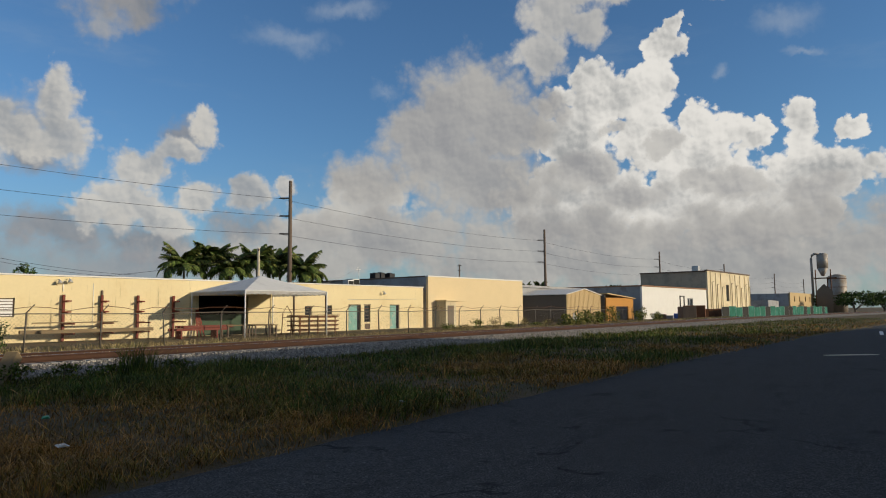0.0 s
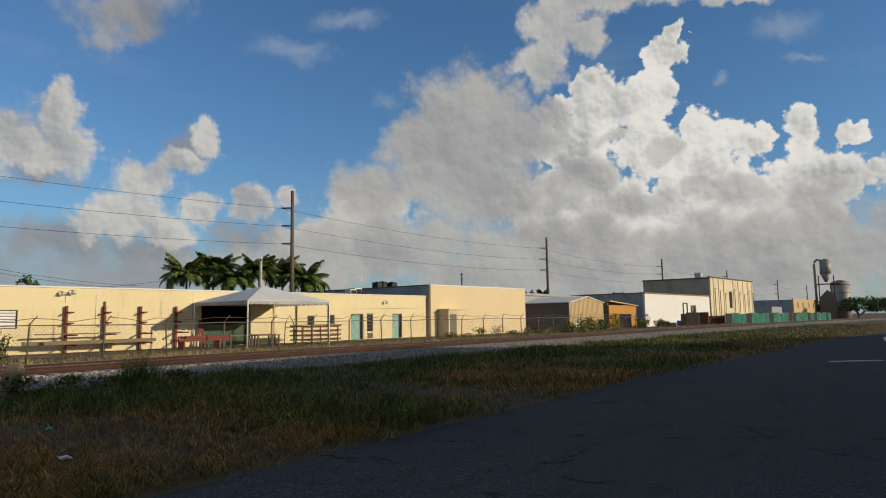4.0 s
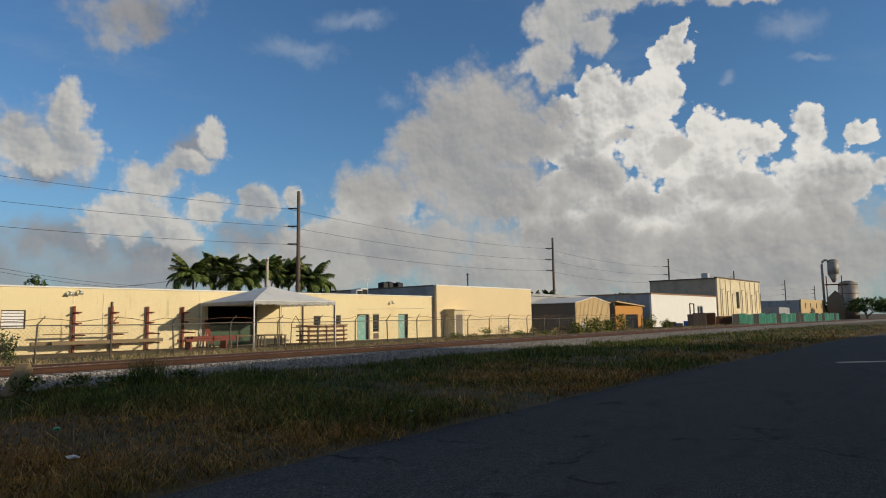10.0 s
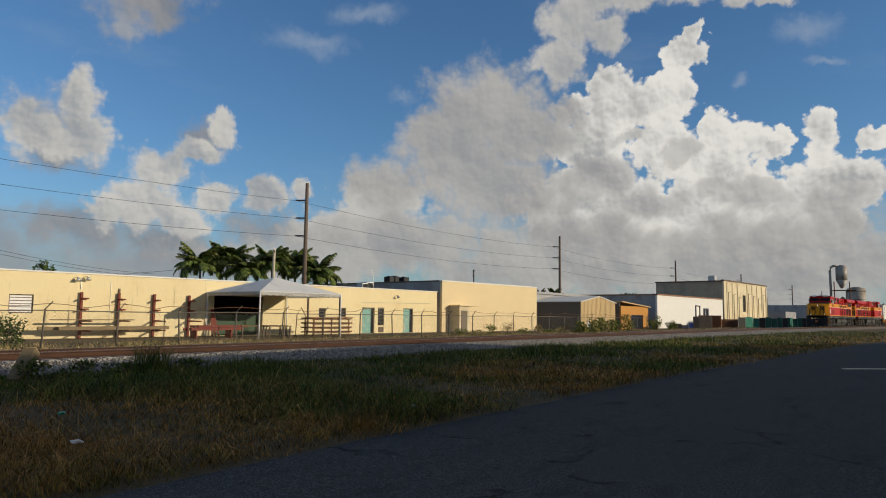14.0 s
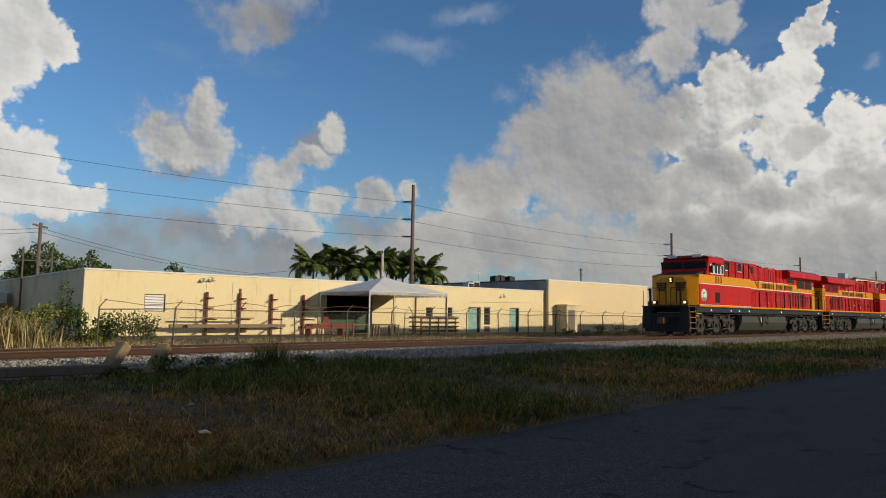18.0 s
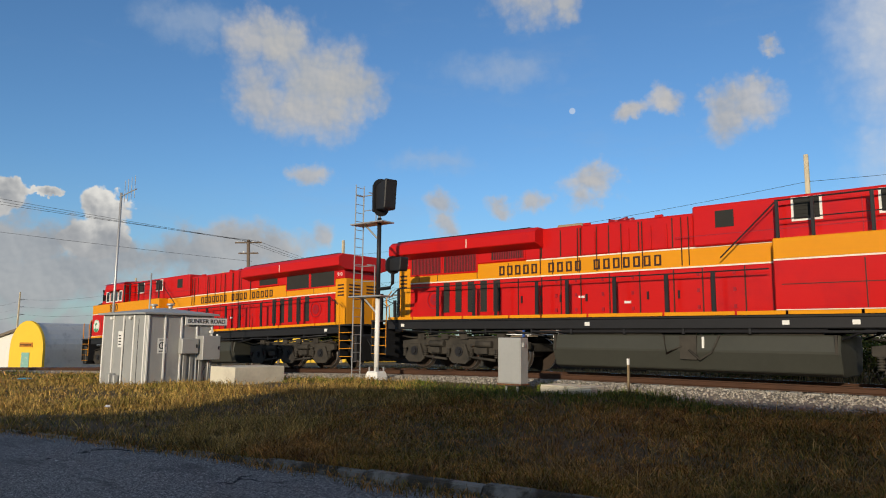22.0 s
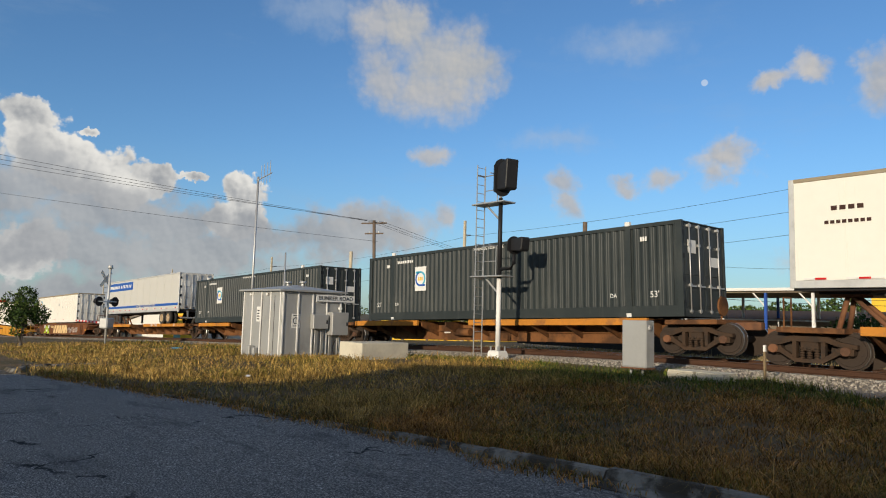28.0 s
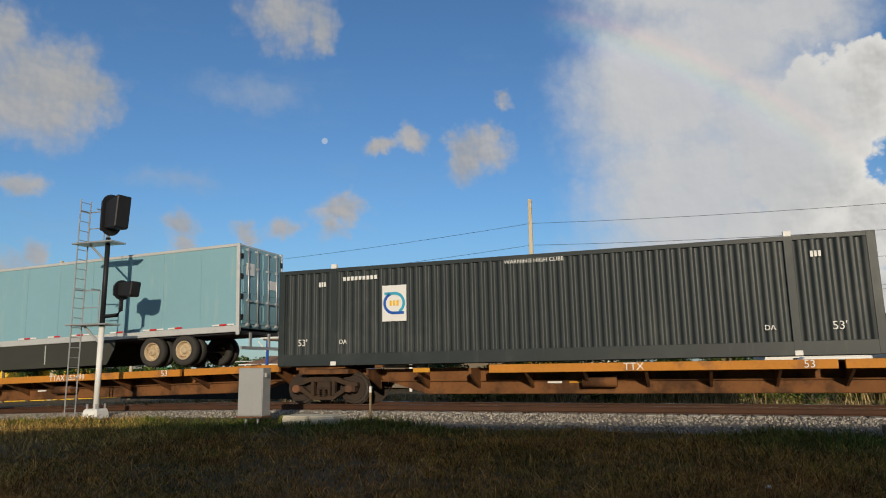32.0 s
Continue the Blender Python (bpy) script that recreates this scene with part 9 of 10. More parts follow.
def spine_unit(label, marks, first=True, last=False, L=18.6, with_hitch=False, decks=((1.3, 6.0), (9.2, 17.2))):
    """One platform of a spine car: a deep centre beam with outrigger decks, on trucks at its ends."""
    u = thing("spine_car", label, "rail car", group="spine cars of the train")
    bm = bmesh.new()
    prism(bm, [(-0.7, 1.0), (-0.7, 0.72), (1.6, 0.72), (3.0, 0.26), (L - 3.0, 0.26), (L - 1.6, 0.72), (L + 0.7, 0.72), (L + 0.7, 1.0)], "y", -0.34, 0.34)
    bevelled(bm, 0.02)
    part("centre_beam", bm, M_CAR_RUST, u, "rusty brown centre beam")
    for s in (-1, 1):
        for x0, x1 in decks:
            part("deck_side", bevelled(B((x0, x1, s * 1.34 - 0.06, s * 1.34 + 0.06, 0.86, 1.08)), 0.01), M_CAR_ORANGE, u, "faded orange deck edge")
            part("deck_plate", B((x0, x1, min(s * 0.3, s * 1.29), max(s * 0.3, s * 1.29), 1.02, 1.06)), M_CAR_RUST, u)
        bm = bmesh.new()
        x = 1.5
        while x < L - 1.2:
            prism(bm, [(s * 0.34, 0.42), (s * 1.3, 0.84), (s * 1.3, 1.0), (s * 0.34, 1.0)], "x", x, x + 0.07)
            x += 1.55
        part("outrigger", bm, M_CAR_RUST, u)
        part("yellow_tab", B((3.0, 3.5, s * 1.41 - 0.006, s * 1.41 + 0.006, 0.9, 1.02), (7.2, 7.7, s * 0.36 - 0.006, s * 0.36 + 0.006, 0.55, 0.66)), M_CAR_YEL, u)
        part("white_tab", B((6.6, 7.0, s * 0.36 - 0.006, s * 0.36 + 0.006, 0.55, 0.64)), M_DECAL_WHITE, u)
        part("brake_pipe", R(((0.5, s * 0.4, 0.66), (L - 0.5, s * 0.4, 0.60), 0.03), n=6), M_CAR_RUST, u)
        if marks:
            at = 9.0 if len(decks) > 1 and decks[0][0] > 5 else 11.4
            writing(u, marks, 0.26, at, 1.408, 0.97, s, M_DECAL_WHITE)
            writing(u, "53", 0.26, at + 4.0, 1.408, 0.97, s, M_DECAL_WHITE)
        bm = bmesh.new()
        for x in (1.9, 16.3):
            box(bm, x - 0.12, x + 0.12, s * 1.22 - 0.1, s * 1.22 + 0.1, 1.05, 1.12)
        part("container_pedestal", bm, M_CAR_RUST, u)
    part("end_sill", bevelled(B((-0.75, 0.9, -1.25, 1.25, 0.88, 1.02), (L - 0.9, L + 0.75, -1.25, 1.25, 0.88, 1.02)), 0.01), M_CAR_RUST, u)
    part("brake_cylinder", R(((7.6, -0.6, 0.6), (8.5, -0.6, 0.6), 0.16), n=12), M_CAR_RUST, u)
    if first:
        bm = bmesh.new()
        box(bm, -1.5, -0.6, -0.13, 0.13, 0.72, 0.95)
        part("coupler", bevelled(bm, 0.02), M_RUST, u)
        rod_ = R(((-0.7, -0.9, 1.0), (-0.7, -0.9, 1.8), 0.025), ((-0.7, -0.45, 1.0), (-0.7, -0.45, 1.8), 0.025), ((-0.7, -0.9, 1.8), (-0.7, -0.45, 1.8), 0.025), n=6)
        part("end_handrail", rod_, M_CAR_RUST, u)
    if last:
        bm = bmesh.new()
        box(bm, L + 0.6, L + 1.5, -0.13, 0.13, 0.72, 0.95)
        part("coupler", bevelled(bm, 0.02), M_RUST, u)
        bm = bmesh.new()
        rod(bm, (L + 0.72, -0.85, 1.4), (L + 0.78, -0.85, 1.4), 0.28, 0.28, 16)
        rod(bm, (L + 0.7, -0.85, 1.0), (L + 0.7, -0.85, 1.7), 0.03, 0.03, 6)
        part("hand_brake", bm, M_CAR_RUST, u)
    if with_hitch:
        hitch(u, 0.55)
    return u


def well_car(label, mat, marks, L=23.0, ta=1.5, tb=20.4):
    """A single well car: deep side plates between end platforms."""
    u = thing("well_car", label, "rail car", group="well cars of the train")
    for s in (-1, 1):
        bm = bmesh.new()
        prism(bm, [(ta + 1.6, 1.22), (ta + 1.6, 0.9), (ta + 2.6, 0.16), (tb - 2.6, 0.16), (tb - 1.6, 0.9), (tb - 1.6, 1.22)], "y", s * 1.45 - 0.06, s * 1.45 + 0.06)
        bevelled(bm, 0.015)
        side = part("side_plate", bm, mat, u, "deep welded side plate")
        part("top_chord", bevelled(B((ta + 0.2, tb - 0.2, s * 1.44 - 0.1, s * 1.44 + 0.1, 1.14, 1.26)), 0.01), mat, u)
        part("bottom_chord", bevelled(B((ta + 2.6, tb - 2.6, s * 1.45 - 0.09, s * 1.45 + 0.09, 0.12, 0.24)), 0.01), mat, side)
        ribs = bmesh.new()
        for k in range(9):
            x = ta + 3.0 + k * (tb - ta - 6.0) / 8
            box(ribs, x - 0.03, x + 0.03, s * 1.52 - 0.02, s * 1.52 + 0.02, 0.24, 1.14)
        part("rib", ribs, mat, side)
        bm = bmesh.new()
        for x in (tb - 3.6, tb - 3.15):
            box(bm, x - 0.02, x + 0.02, s * 1.54 - 0.015, s * 1.54 + 0.015, 0.2, 1.0)
        for k in range(4):
            box(bm, tb - 3.6, tb - 3.15, s * 1.54 - 0.015, s * 1.54 + 0.015, 0.28 + 0.2 * k, 0.31 + 0.2 * k)
        part("ladder", bm, mat, u)
        code_bars(u, ta + 7.2, 1.545, 0.9, s, 1.7, 0.22, 8, M_LETTER if mat is M_CAR_YEL else M_DECAL_CREAM)
        part("data_block", B((tb - 2.4, tb - 2.0, s * 1.515 - 0.006, s * 1.515 + 0.006, 0.5, 0.66)), M_LETTER if mat is M_CAR_YEL else M_CAR_ORANGE, side)
    # container seats on the chords
    for x in (ta + 1.9, tb - 1.9):
        for y in (-1.2, 1.2):
            part("container_seat", bevelled(B((x - 0.14, x + 0.14, y - 0.14, y + 0.14, 1.1, 1.39)), 0.01), M_RUST, u)
    part("well_floor", B((ta + 2.6, tb - 2.6, -1.4, 1.4, 0.12, 0.2)), M_CAR_BROWN, u)
    part("stub_sill", bevelled(B((0.0, ta + 2.6, -0.35, 0.35, 0.66, 0.95), (tb - 2.6, L - 1.1, -0.35, 0.35, 0.66, 0.95)), 0.02), M_CAR_BROWN, u)
    part("end_platform", bevelled(B((0.1, ta + 1.7, -1.42, 1.42, 0.94, 1.02), (tb - 1.7, L - 1.2, -1.42, 1.42, 0.94, 1.02)), 0.01), mat, u)
    part("bulkhead", bevelled(B((ta + 1.6, ta + 1.75, -1.33, 1.33, 0.6, 1.1), (tb - 1.75, tb - 1.6, -1.42, 1.42, 0.6, 1.1)), 0.01), mat, u)
    part("coupler", bevelled(B((-0.7, 0.0, -0.13, 0.13, 0.7, 0.94), (L - 1.1, L - 0.4, -0.13, 0.13, 0.7, 0.94)), 0.02), M_RUST, u)
    bm = bmesh.new()
    for x in (0.25, L - 1.35):
        for y in (-1.35, -0.5, 0.5, 1.35):
            rod(bm, (x, y, 1.0), (x, y, 1.95), 0.025, 0.025, 6)
        for y in (-1.35, 0.5):
            rod(bm, (x, y, 1.95), (x, y + 0.85, 1.95), 0.025, 0.025, 6)
            rod(bm, (x, y, 1.5), (x, y + 0.85, 1.5), 0.02, 0.02, 6)
    part("end_handrail", bm, mat, u)
    bm = bmesh.new()
    rod(bm, (L - 1.6, -0.6, 1.5), (L - 1.68, -0.6, 1.5), 0.28, 0.28, 16)
    box(bm, L - 1.75, L - 1.5, -0.8, -0.4, 1.0, 1.75)
    part("hand_brake", bm, M_CAR_BROWN, u)
    return u


def spray_paint(u, s, x, z, mat, seed, w, h, style):
    """Sprayed shapes that cannot be read: strokes, filled wedges or loops."""
    rng = random.Random(seed)
    y = s * 1.545
    if style == "wedges":
        field_ = part("sprayed_field", B((x, x + w, y - 0.002, y + 0.002, z - h * 0.5, z + h * 0.46)), mat, u, "faded cream sprayed field")
        # slanting dark gaps leave broad letter-like strokes
        for k in range(11):
            cx = x + 0.2 + (w - 0.4) * k / 10
            bm = bmesh.new()
            d, t = rng.uniform(-0.22, 0.22), rng.uniform(0.05, 0.12)
            z0, z1 = (z - h * 0.5, z + rng.uniform(-0.1, 0.3) * h) if k % 2 else (z + h * 0.47, z - rng.uniform(-0.05, 0.3) * h)
            prism(bm, [(cx - t, z0), (cx + t, z0), (cx + d + 0.02, z1), (cx + d - 0.02, z1)], "y", y - 0.004, y + 0.004)
            part("sprayed_wedge", bm, M_CAR_BROWN, field_)
        return
    if style == "figure":
        # lime shapes with black outlines and pale blocks above
        def piece(name, pts, m_, lift):
            bm = bmesh.new()
            prism(bm, [(x + px * w, z + pz * h) for px, pz in pts], "y", y + s * lift - 0.002, y + s * lift + 0.002)
            return part(name, bm, m_, u)
        legs = ([(0.0, -0.5), (0.1, -0.3), (0.22, -0.22), (0.3, 0.2), (0.4, 0.34), (0.44, -0.05), (0.36, -0.46), (0.2, -0.42), (0.1, -0.5)], [(0.58, -0.5), (0.6, 0.0), (0.66, 0.3), (0.78, 0.22), (0.82, -0.2), (0.92, -0.3), (1.0, -0.5), (0.88, -0.42), (0.74, -0.5)], [(0.38, 0.0), (0.44, 0.4), (0.5, 0.5), (0.6, 0.42), (0.66, 0.0), (0.52, 0.1)])
        for pts in legs:
            cx, cz = sum(p[0] for p in pts) / len(pts), sum(p[1] for p in pts) / len(pts)
            piece("sprayed_outline", [(cx + (px - cx) * 1.2, cz + (pz - cz) * 1.12) for px, pz in pts], M_BLACK, 0.0)
            piece("sprayed_shape", pts, mat, 0.005)
        for px in (0.08, 0.72):
            piece("sprayed_outline", [(px - 0.02, 0.12), (px + 0.2, 0.08), (px + 0.24, 0.54), (px + 0.02, 0.54)], M_BLACK, 0.009)
            piece("sprayed_block", [(px, 0.17), (px + 0.17, 0.14), (px + 0.21, 0.49), (px + 0.04, 0.5)], M_DECAL_WHITE, 0.013)
        for k in range(3):
            piece("sprayed_tooth", [(0.44 + 0.06 * k, -0.3), (0.49 + 0.06 * k, -0.3), (0.5 + 0.06 * k, -0.02), (0.43 + 0.06 * k, -0.02)], M_DECAL_WHITE, 0.009)
        return
    n = int(w / 0.42)
    for k in range(n):
        cx = x + w * (k + 0.5) / n
        bm = bmesh.new()
        if style == "loops":
            r = rng.uniform(0.13, 0.2)
            ring(bm, cx, z + rng.uniform(-0.08, 0.08), y - 0.003, r - 0.035, r, rng.uniform(0, 90), rng.uniform(300, 420), 14, 0.006, rng.uniform(0.7, 1.1))
            m = Matrix.Translation((cx + rng.uniform(-0.12, 0.12), y, z)) @ Matrix.Rotation(radians(rng.uniform(-30, 30)), 4, "Y")
            box(bm, -0.018, 0.018, -0.003, 0.003, -h / 2, h / 2, m)
        else:
            prism(bm, [(cx - 0.2, z - h / 2), (cx + 0.22, z - h / 2), (cx + rng.uniform(0.0, 0.2), z + rng.uniform(0.1, 0.5) * h), (cx - rng.uniform(0.0, 0.2), z + rng.uniform(0.1, 0.5) * h)], "y", y - 0.003, y + 0.003)
        part("sprayed_mark", bm, mat, u)


def rider(ob, u, turned=False, lift=0.0):
    RIDERS.append((ob, u, turned, lift))
    return ob


def make_train():
    a = locomotive("810", "red and yellow diesel locomotive leading the train")
    for k in range(len(AXLES)):
        AXLES[k] = (*AXLES[k][:3], AXLES[k][3] - 0.72)
    rider(a, -0.72)
    n = len(AXLES)
    b = locomotive("821", "red and yellow diesel locomotive running cab-last", False)
    for k in range(n, len(AXLES)):
        AXLES[k] = (*AXLES[k][:3], 43.4 - AXLES[k][3])
    rider(b, 43.4, True)
    w1 = well_car("yellow well car carrying a white container", M_CAR_YEL, "")
    for x in (1.5, 20.4):
        freight_truck(w1, x, 45.7)
    rider(w1, 45.7)
    w2 = well_car("dark brown well car with sprayed graffiti", M_CAR_BROWN, "", 23.6, 1.5, 21.6)
    for x in (1.5, 21.6):
        freight_truck(w2, x, 69.0)
    for s in (-1, 1):
        spray_paint(w2, s, 5.25, 0.66, M_DECAL_LIME, 4, 2.3, 0.92, "figure")
        spray_paint(w2, s, 9.0, 0.68, M_DECAL_CREAM, 5, 4.8, 0.86, "wedges")
        spray_paint(w2, s, 13.9, 0.6, M_DECAL_WHITE, 6, 3.3, 0.62, "loops")
        writing(w2, "71850", 0.36, 8.1, 1.545, 0.92, s, M_DECAL_CREAM)
    rider(w2, 69.0)
    rider(white_box("white container with a blue mark on the yellow well car"), 45.95, False, 1.395)
    rider(white_box("white container with a blue mark above sprayed graffiti"), 70.08, False, 1.395)
    cars = [(94.7, "TTRX 370651", True, False, True), (113.5, "TTRX 370651", False, False, False), (132.4, "", False, True, False),
            (154.2, "ALL PURPOSE SPINE CAR", True, False, True), (172.5, "", False, False, False), (191.1, "TTRX 552083", False, True, False),
            (213.6, "TTAX 653499", True, False, True), (232.2, "TTX", False, True, False)]
    for u, marks, first, last, hit in cars:
        c = spine_unit("rusty spine car with faded orange deck edges", marks, first, last, 18.6, hit, ((5.2, 13.6), (13.75, 17.2)) if u > 213 else ((1.3, 6.0), (9.2, 17.2)))
        freight_truck(c, 0.0, u)
        if last:
            freight_truck(c, 18.6, u)
        rider(c, u)
    for u in (113.9, 134.65, 172.9, 193.8, 230.75):
        rider(dark_container("charcoal corrugated 53-foot container on a spine car"), u, False, 1.12)
    tr = trailer("pale grey van trailer with blue stripe on a spine car", M_TRAILER_GREY, 16.15)
    for s in (-1, 1):
        pl = part("name_panel", B((0.25, 6.3, s * 1.29 - 0.008, s * 1.29 + 0.008, 1.95, 2.62)), M_DECAL_BLUE, tr, "blue panel with white name bars")
        for x0, w, n_, slant in ((0.55, 2.5, 7, 0), (3.3, 2.7, 7, 0)):
            bm = bars(w, 0.36, n_, 0.7 if x0 < 1 else 0.45)
            for v in bm.verts:
                v.co = Vector((v.co.x + x0 + w / 2 + v.co.z * 0.25, v.co.y + s * 1.302, v.co.z + 2.28))
            part("name_bars", bm, M_DECAL_WHITE, pl)
        part("blue_stripe", B((0.2, 7.4, s * 1.29 - 0.006, s * 1.29 + 0.006, 0.42, 0.6), (11.4, 16.0, s * 1.29 - 0.006, s * 1.29 + 0.006, 0.42, 0.6)), M_DECAL_BLUE, tr)
        writing(tr, "Our driving force is people.", 0.34, 9.4, 1.292, 0.52, s, M_DECAL_BLUE)
    rider(tr, 94.35, False, 2.02)
    tr = trailer("white van trailer with brown top rail on a spine car", M_BOX_WHITE, 14.8)
    for s in (-1, 1):
        code_bars(tr, 1.4, 1.292, 2.0, s, 0.8, 0.16, 4, M_LETTER)
        code_bars(tr, 1.4, 1.292, 1.65, s, 1.1, 0.12, 8, M_LETTER)
        code_bars(tr, 4.6, 1.292, 1.9, s, 0.5, 0.14, 4, M_ALUM)
    rider(tr, 153.85, False, 2.02)
    tr = trailer("teal van trailer with dark skirts on a spine car", M_TRAILER_TEAL, 16.2, True)
    for s in (-1, 1):
        bm = bmesh.new()
        prism(bm, [(1.45, 2.05), (1.85, 2.44), (3.85, 2.44), (3.85, 1.66), (1.85, 1.66)], "y", s * 1.288 - 0.006, s * 1.288 + 0.006)
        pl = part("name_panel", bm, M_DECAL_SKY, tr, "blue arrow panel with yellow name bars")
        part("arrow_band", B((1.7, 3.83, s * 1.3 - 0.006, s * 1.3 + 0.006, 1.86, 2.28)), M_DARKGREEN, pl)
        bm = bars(2.0, 0.28, 16, 0.62)
        for v in bm.verts:
            v.co += Vector((2.78, s * 1.31, 2.07))
        part("name_bars", bm, M_DECAL_YEL, pl)
        code_bars(tr, 3.4, 1.292, 0.5, s, 1.9, 0.12, 14, M_DARKGREEN)
        part("reflector_strip", B((2.85, 2.93, s * 1.29 - 0.006, s * 1.29 + 0.006, 0.95, 1.25)), M_DECAL_WHITE, tr)
    rider(tr, 213.1, False, 2.17)


make_train()
# ---- plants ----
def fast_mesh(name, co, faces, mat):
    """A mesh from arrays: points, and triangles or quads."""
    me = bpy.data.meshes.new(name)
    n, k = faces.shape
    me.vertices.add(len(co)), me.loops.add(n * k), me.polygons.add(n)
    me.vertices.foreach_set("co", np.ascontiguousarray(co, dtype=np.float32).reshape(-1))
    me.loops.foreach_set("vertex_index", np.ascontiguousarray(faces, dtype=np.int32).reshape(-1))
    me.polygons.foreach_set("loop_start", np.arange(0, n * k, k, dtype=np.int32))
    me.update(calc_edges=True)
    me.materials.append(mat)
    return me


def blade_mesh(name, roots, tall, wide, lean, rng, mat):
    """Bent blades of grass, one on each root: two widths and a tip."""
    n = len(roots)
    a, b = rng.uniform(0, 6.283, n), rng.uniform(0, 6.283, n)
    out = np.stack([np.cos(a), np.sin(a), np.zeros(n)], 1)
    side = np.stack([np.cos(b), np.sin(b), np.zeros(n)], 1) * wide[:, None]
    up = np.array([0, 0, 1.0])
    l = (lean * rng.uniform(0.2, 1.6, n))[:, None]
    h = tall[:, None]
    p1 = roots + up * h * 0.55 + out * l * h * 0.35
    p2 = roots + up * h * (1.0 - 0.36 * np.minimum(l, 2.2)) + out * l * h * 0.95
    co = np.stack([roots - side * 0.5 - up * 0.02, roots + side * 0.5 - up * 0.02, p1 + side * 0.42, p1 - side * 0.42, p2], 1).reshape(-1, 3)
    i = (np.arange(n) * 5)[:, None]
    tri = np.concatenate([i + [0, 1, 2], i + [0, 2, 3], i + [3, 2, 4]], 0)
    return fast_mesh(name, co, tri, mat)


def lump(x, y, s, seed):
    return np.array([noise.noise((float(p) * s, float(q) * s, seed)) for p, q in zip(x, y)])


def make_verge_grass():
    rng = np.random.default_rng(11)
    n = 150000
    az, r = np.radians(rng.uniform(-84, 93, n)), np.exp(rng.uniform(np.log(5.2), np.log(105), n))
    x, y = np.sin(az) * r, np.cos(az) * r
    ex, ey = [e[0] for e in EDGE], [e[1] for e in EDGE]
    edge = np.interp(x, ex, ey)
    rail = np.array([rail_y(float(v)) for v in x])
    ragged = 0.25 * lump(x, y, 0.9, 2.0)
    keep = (y > edge + 0.12 + np.where(x > -1.5, ragged, 0.05)) & (y < rail - 2.75 + 1.2 * ragged) & ~((x < -20.8) & (y < 5.0)) & (x > -52)
    keep &= ~((np.abs(x + 17.0) < 1.6) & (np.abs(y - 13.2) < 1.3))
    x, y, r, edge, rail = x[keep], y[keep], r[keep], edge[keep], rail[keep]
    patch = lump(x, y, 0.28, 5.0)
    thin = rng.uniform(0, 1, len(x)) < 0.85 + 0.9 * patch
    x, y, r, edge, rail, patch = x[thin], y[thin], r[thin], edge[thin], rail[thin], patch[thin]
    z = np.array([ground_z(float(p), float(q)) for p, q in zip(x, y)])
    # green towards the ballast and along the eastern verge, dry in the mown middle
    near = (y - edge) / np.maximum(rail - 3.0 - edge, 1.0)
    green = (rng.uniform(-0.25, 0.25, len(x)) + near + 0.8 * lump(x, y, 0.16, 9.0) + np.clip((x - 3) / 16, -0.3, 0.45)) > 0.72
    # tufts in the sunlit west take the gold blades that carry painted sunlight
    sun_gold = ~green & (x < -9.5 + 3.0 * patch - 0.3 * (y - 8))
    fine = lump(x, y, 1.3, 7.0)
    for name, sel, mat, label, lo, hi, lean in (("golden_grass", sun_gold, M_SUN_GOLD, "dry grass around the signal hut, sunlight in its gold", 0.07, 0.19, 1.2), ("dry_grass", ~green & ~sun_gold, M_GRASS, "patchy dry brown and green mown grass", 0.06, 0.17, 1.45), ("green_grass", green, M_GREEN_GRASS, "taller green grass along the ballast", 0.09, 0.24, 1.0)):
        k = 6
        cx, cy, cz, cr, cf = (np.repeat(v[sel], k) for v in (x, y, z, r, fine))
        m = len(cx)
        spread = 0.05 + 0.004 * cr
        roots = np.stack([cx + rng.normal(0, 1, m) * spread, cy + rng.normal(0, 1, m) * spread, cz], 1)
        tall = rng.uniform(lo, hi, m) * (0.7 + 1.1 * np.clip(np.repeat(patch[sel], k) + 0.25, 0, 1)) * (1.0 + 0.9 * np.clip(cf, -0.6, 0.6)) * np.clip(1.15 - 0.002 * cr, 0.9, 1.2)
        wide = 0.0065 * np.clip(cr / 7.0, 1, 6) ** 0.85
        solid(name, blade_mesh(name, roots, tall, wide, lean, rng, mat), None, label, "grass", kind="stuff")
    # dead stems lying over the lawn, and thin stalks standing above it
    for name, share, lo, hi, lean, label in (("lying_straw", 0.3, 0.12, 0.3, 2.2, "dead pale stems lying on the verge"), ("seed_stalks", 0.03, 0.2, 0.42, 0.5, "thin dry seed stalks above the verge grass")):
        pick = rng.uniform(0, 1, len(x)) < share * np.where(green, 0.35, 1.0)
        roots = np.stack([x[pick], y[pick], z[pick] + 0.03], 1)
        solid(name, blade_mesh(name, roots, rng.uniform(lo, hi, len(roots)), 0.006 * np.clip(r[pick] / 8, 1, 5), lean, rng, M_THATCH), None, label, "grass", kind="stuff")


def clump(name, label, category, at, radius, n, tall, mat, lean=0.5, wide=0.02, seed=0, kind=""):
    rng = np.random.default_rng(seed)
    p = rng.normal(0, 1, (n, 2)) * np.array(radius if isinstance(radius, tuple) else (radius, radius)) * 0.5
    roots = np.stack([p[:, 0], p[:, 1], np.array([ground_z(at[0] + float(a), at[1] + float(b)) for a, b in p]) - ground_z(*at)], 1)
    fall = np.exp(-((p[:, 0] / (radius[0] if isinstance(radius, tuple) else radius)) ** 2))
    return solid(name, blade_mesh(name, roots, tall * rng.uniform(0.45, 1.05, n) * (0.6 + 0.4 * fall), np.full(n, wide), lean, rng, mat), None, label, category, Matrix.Translation((at[0], at[1], ground_z(*at))), kind=kind)


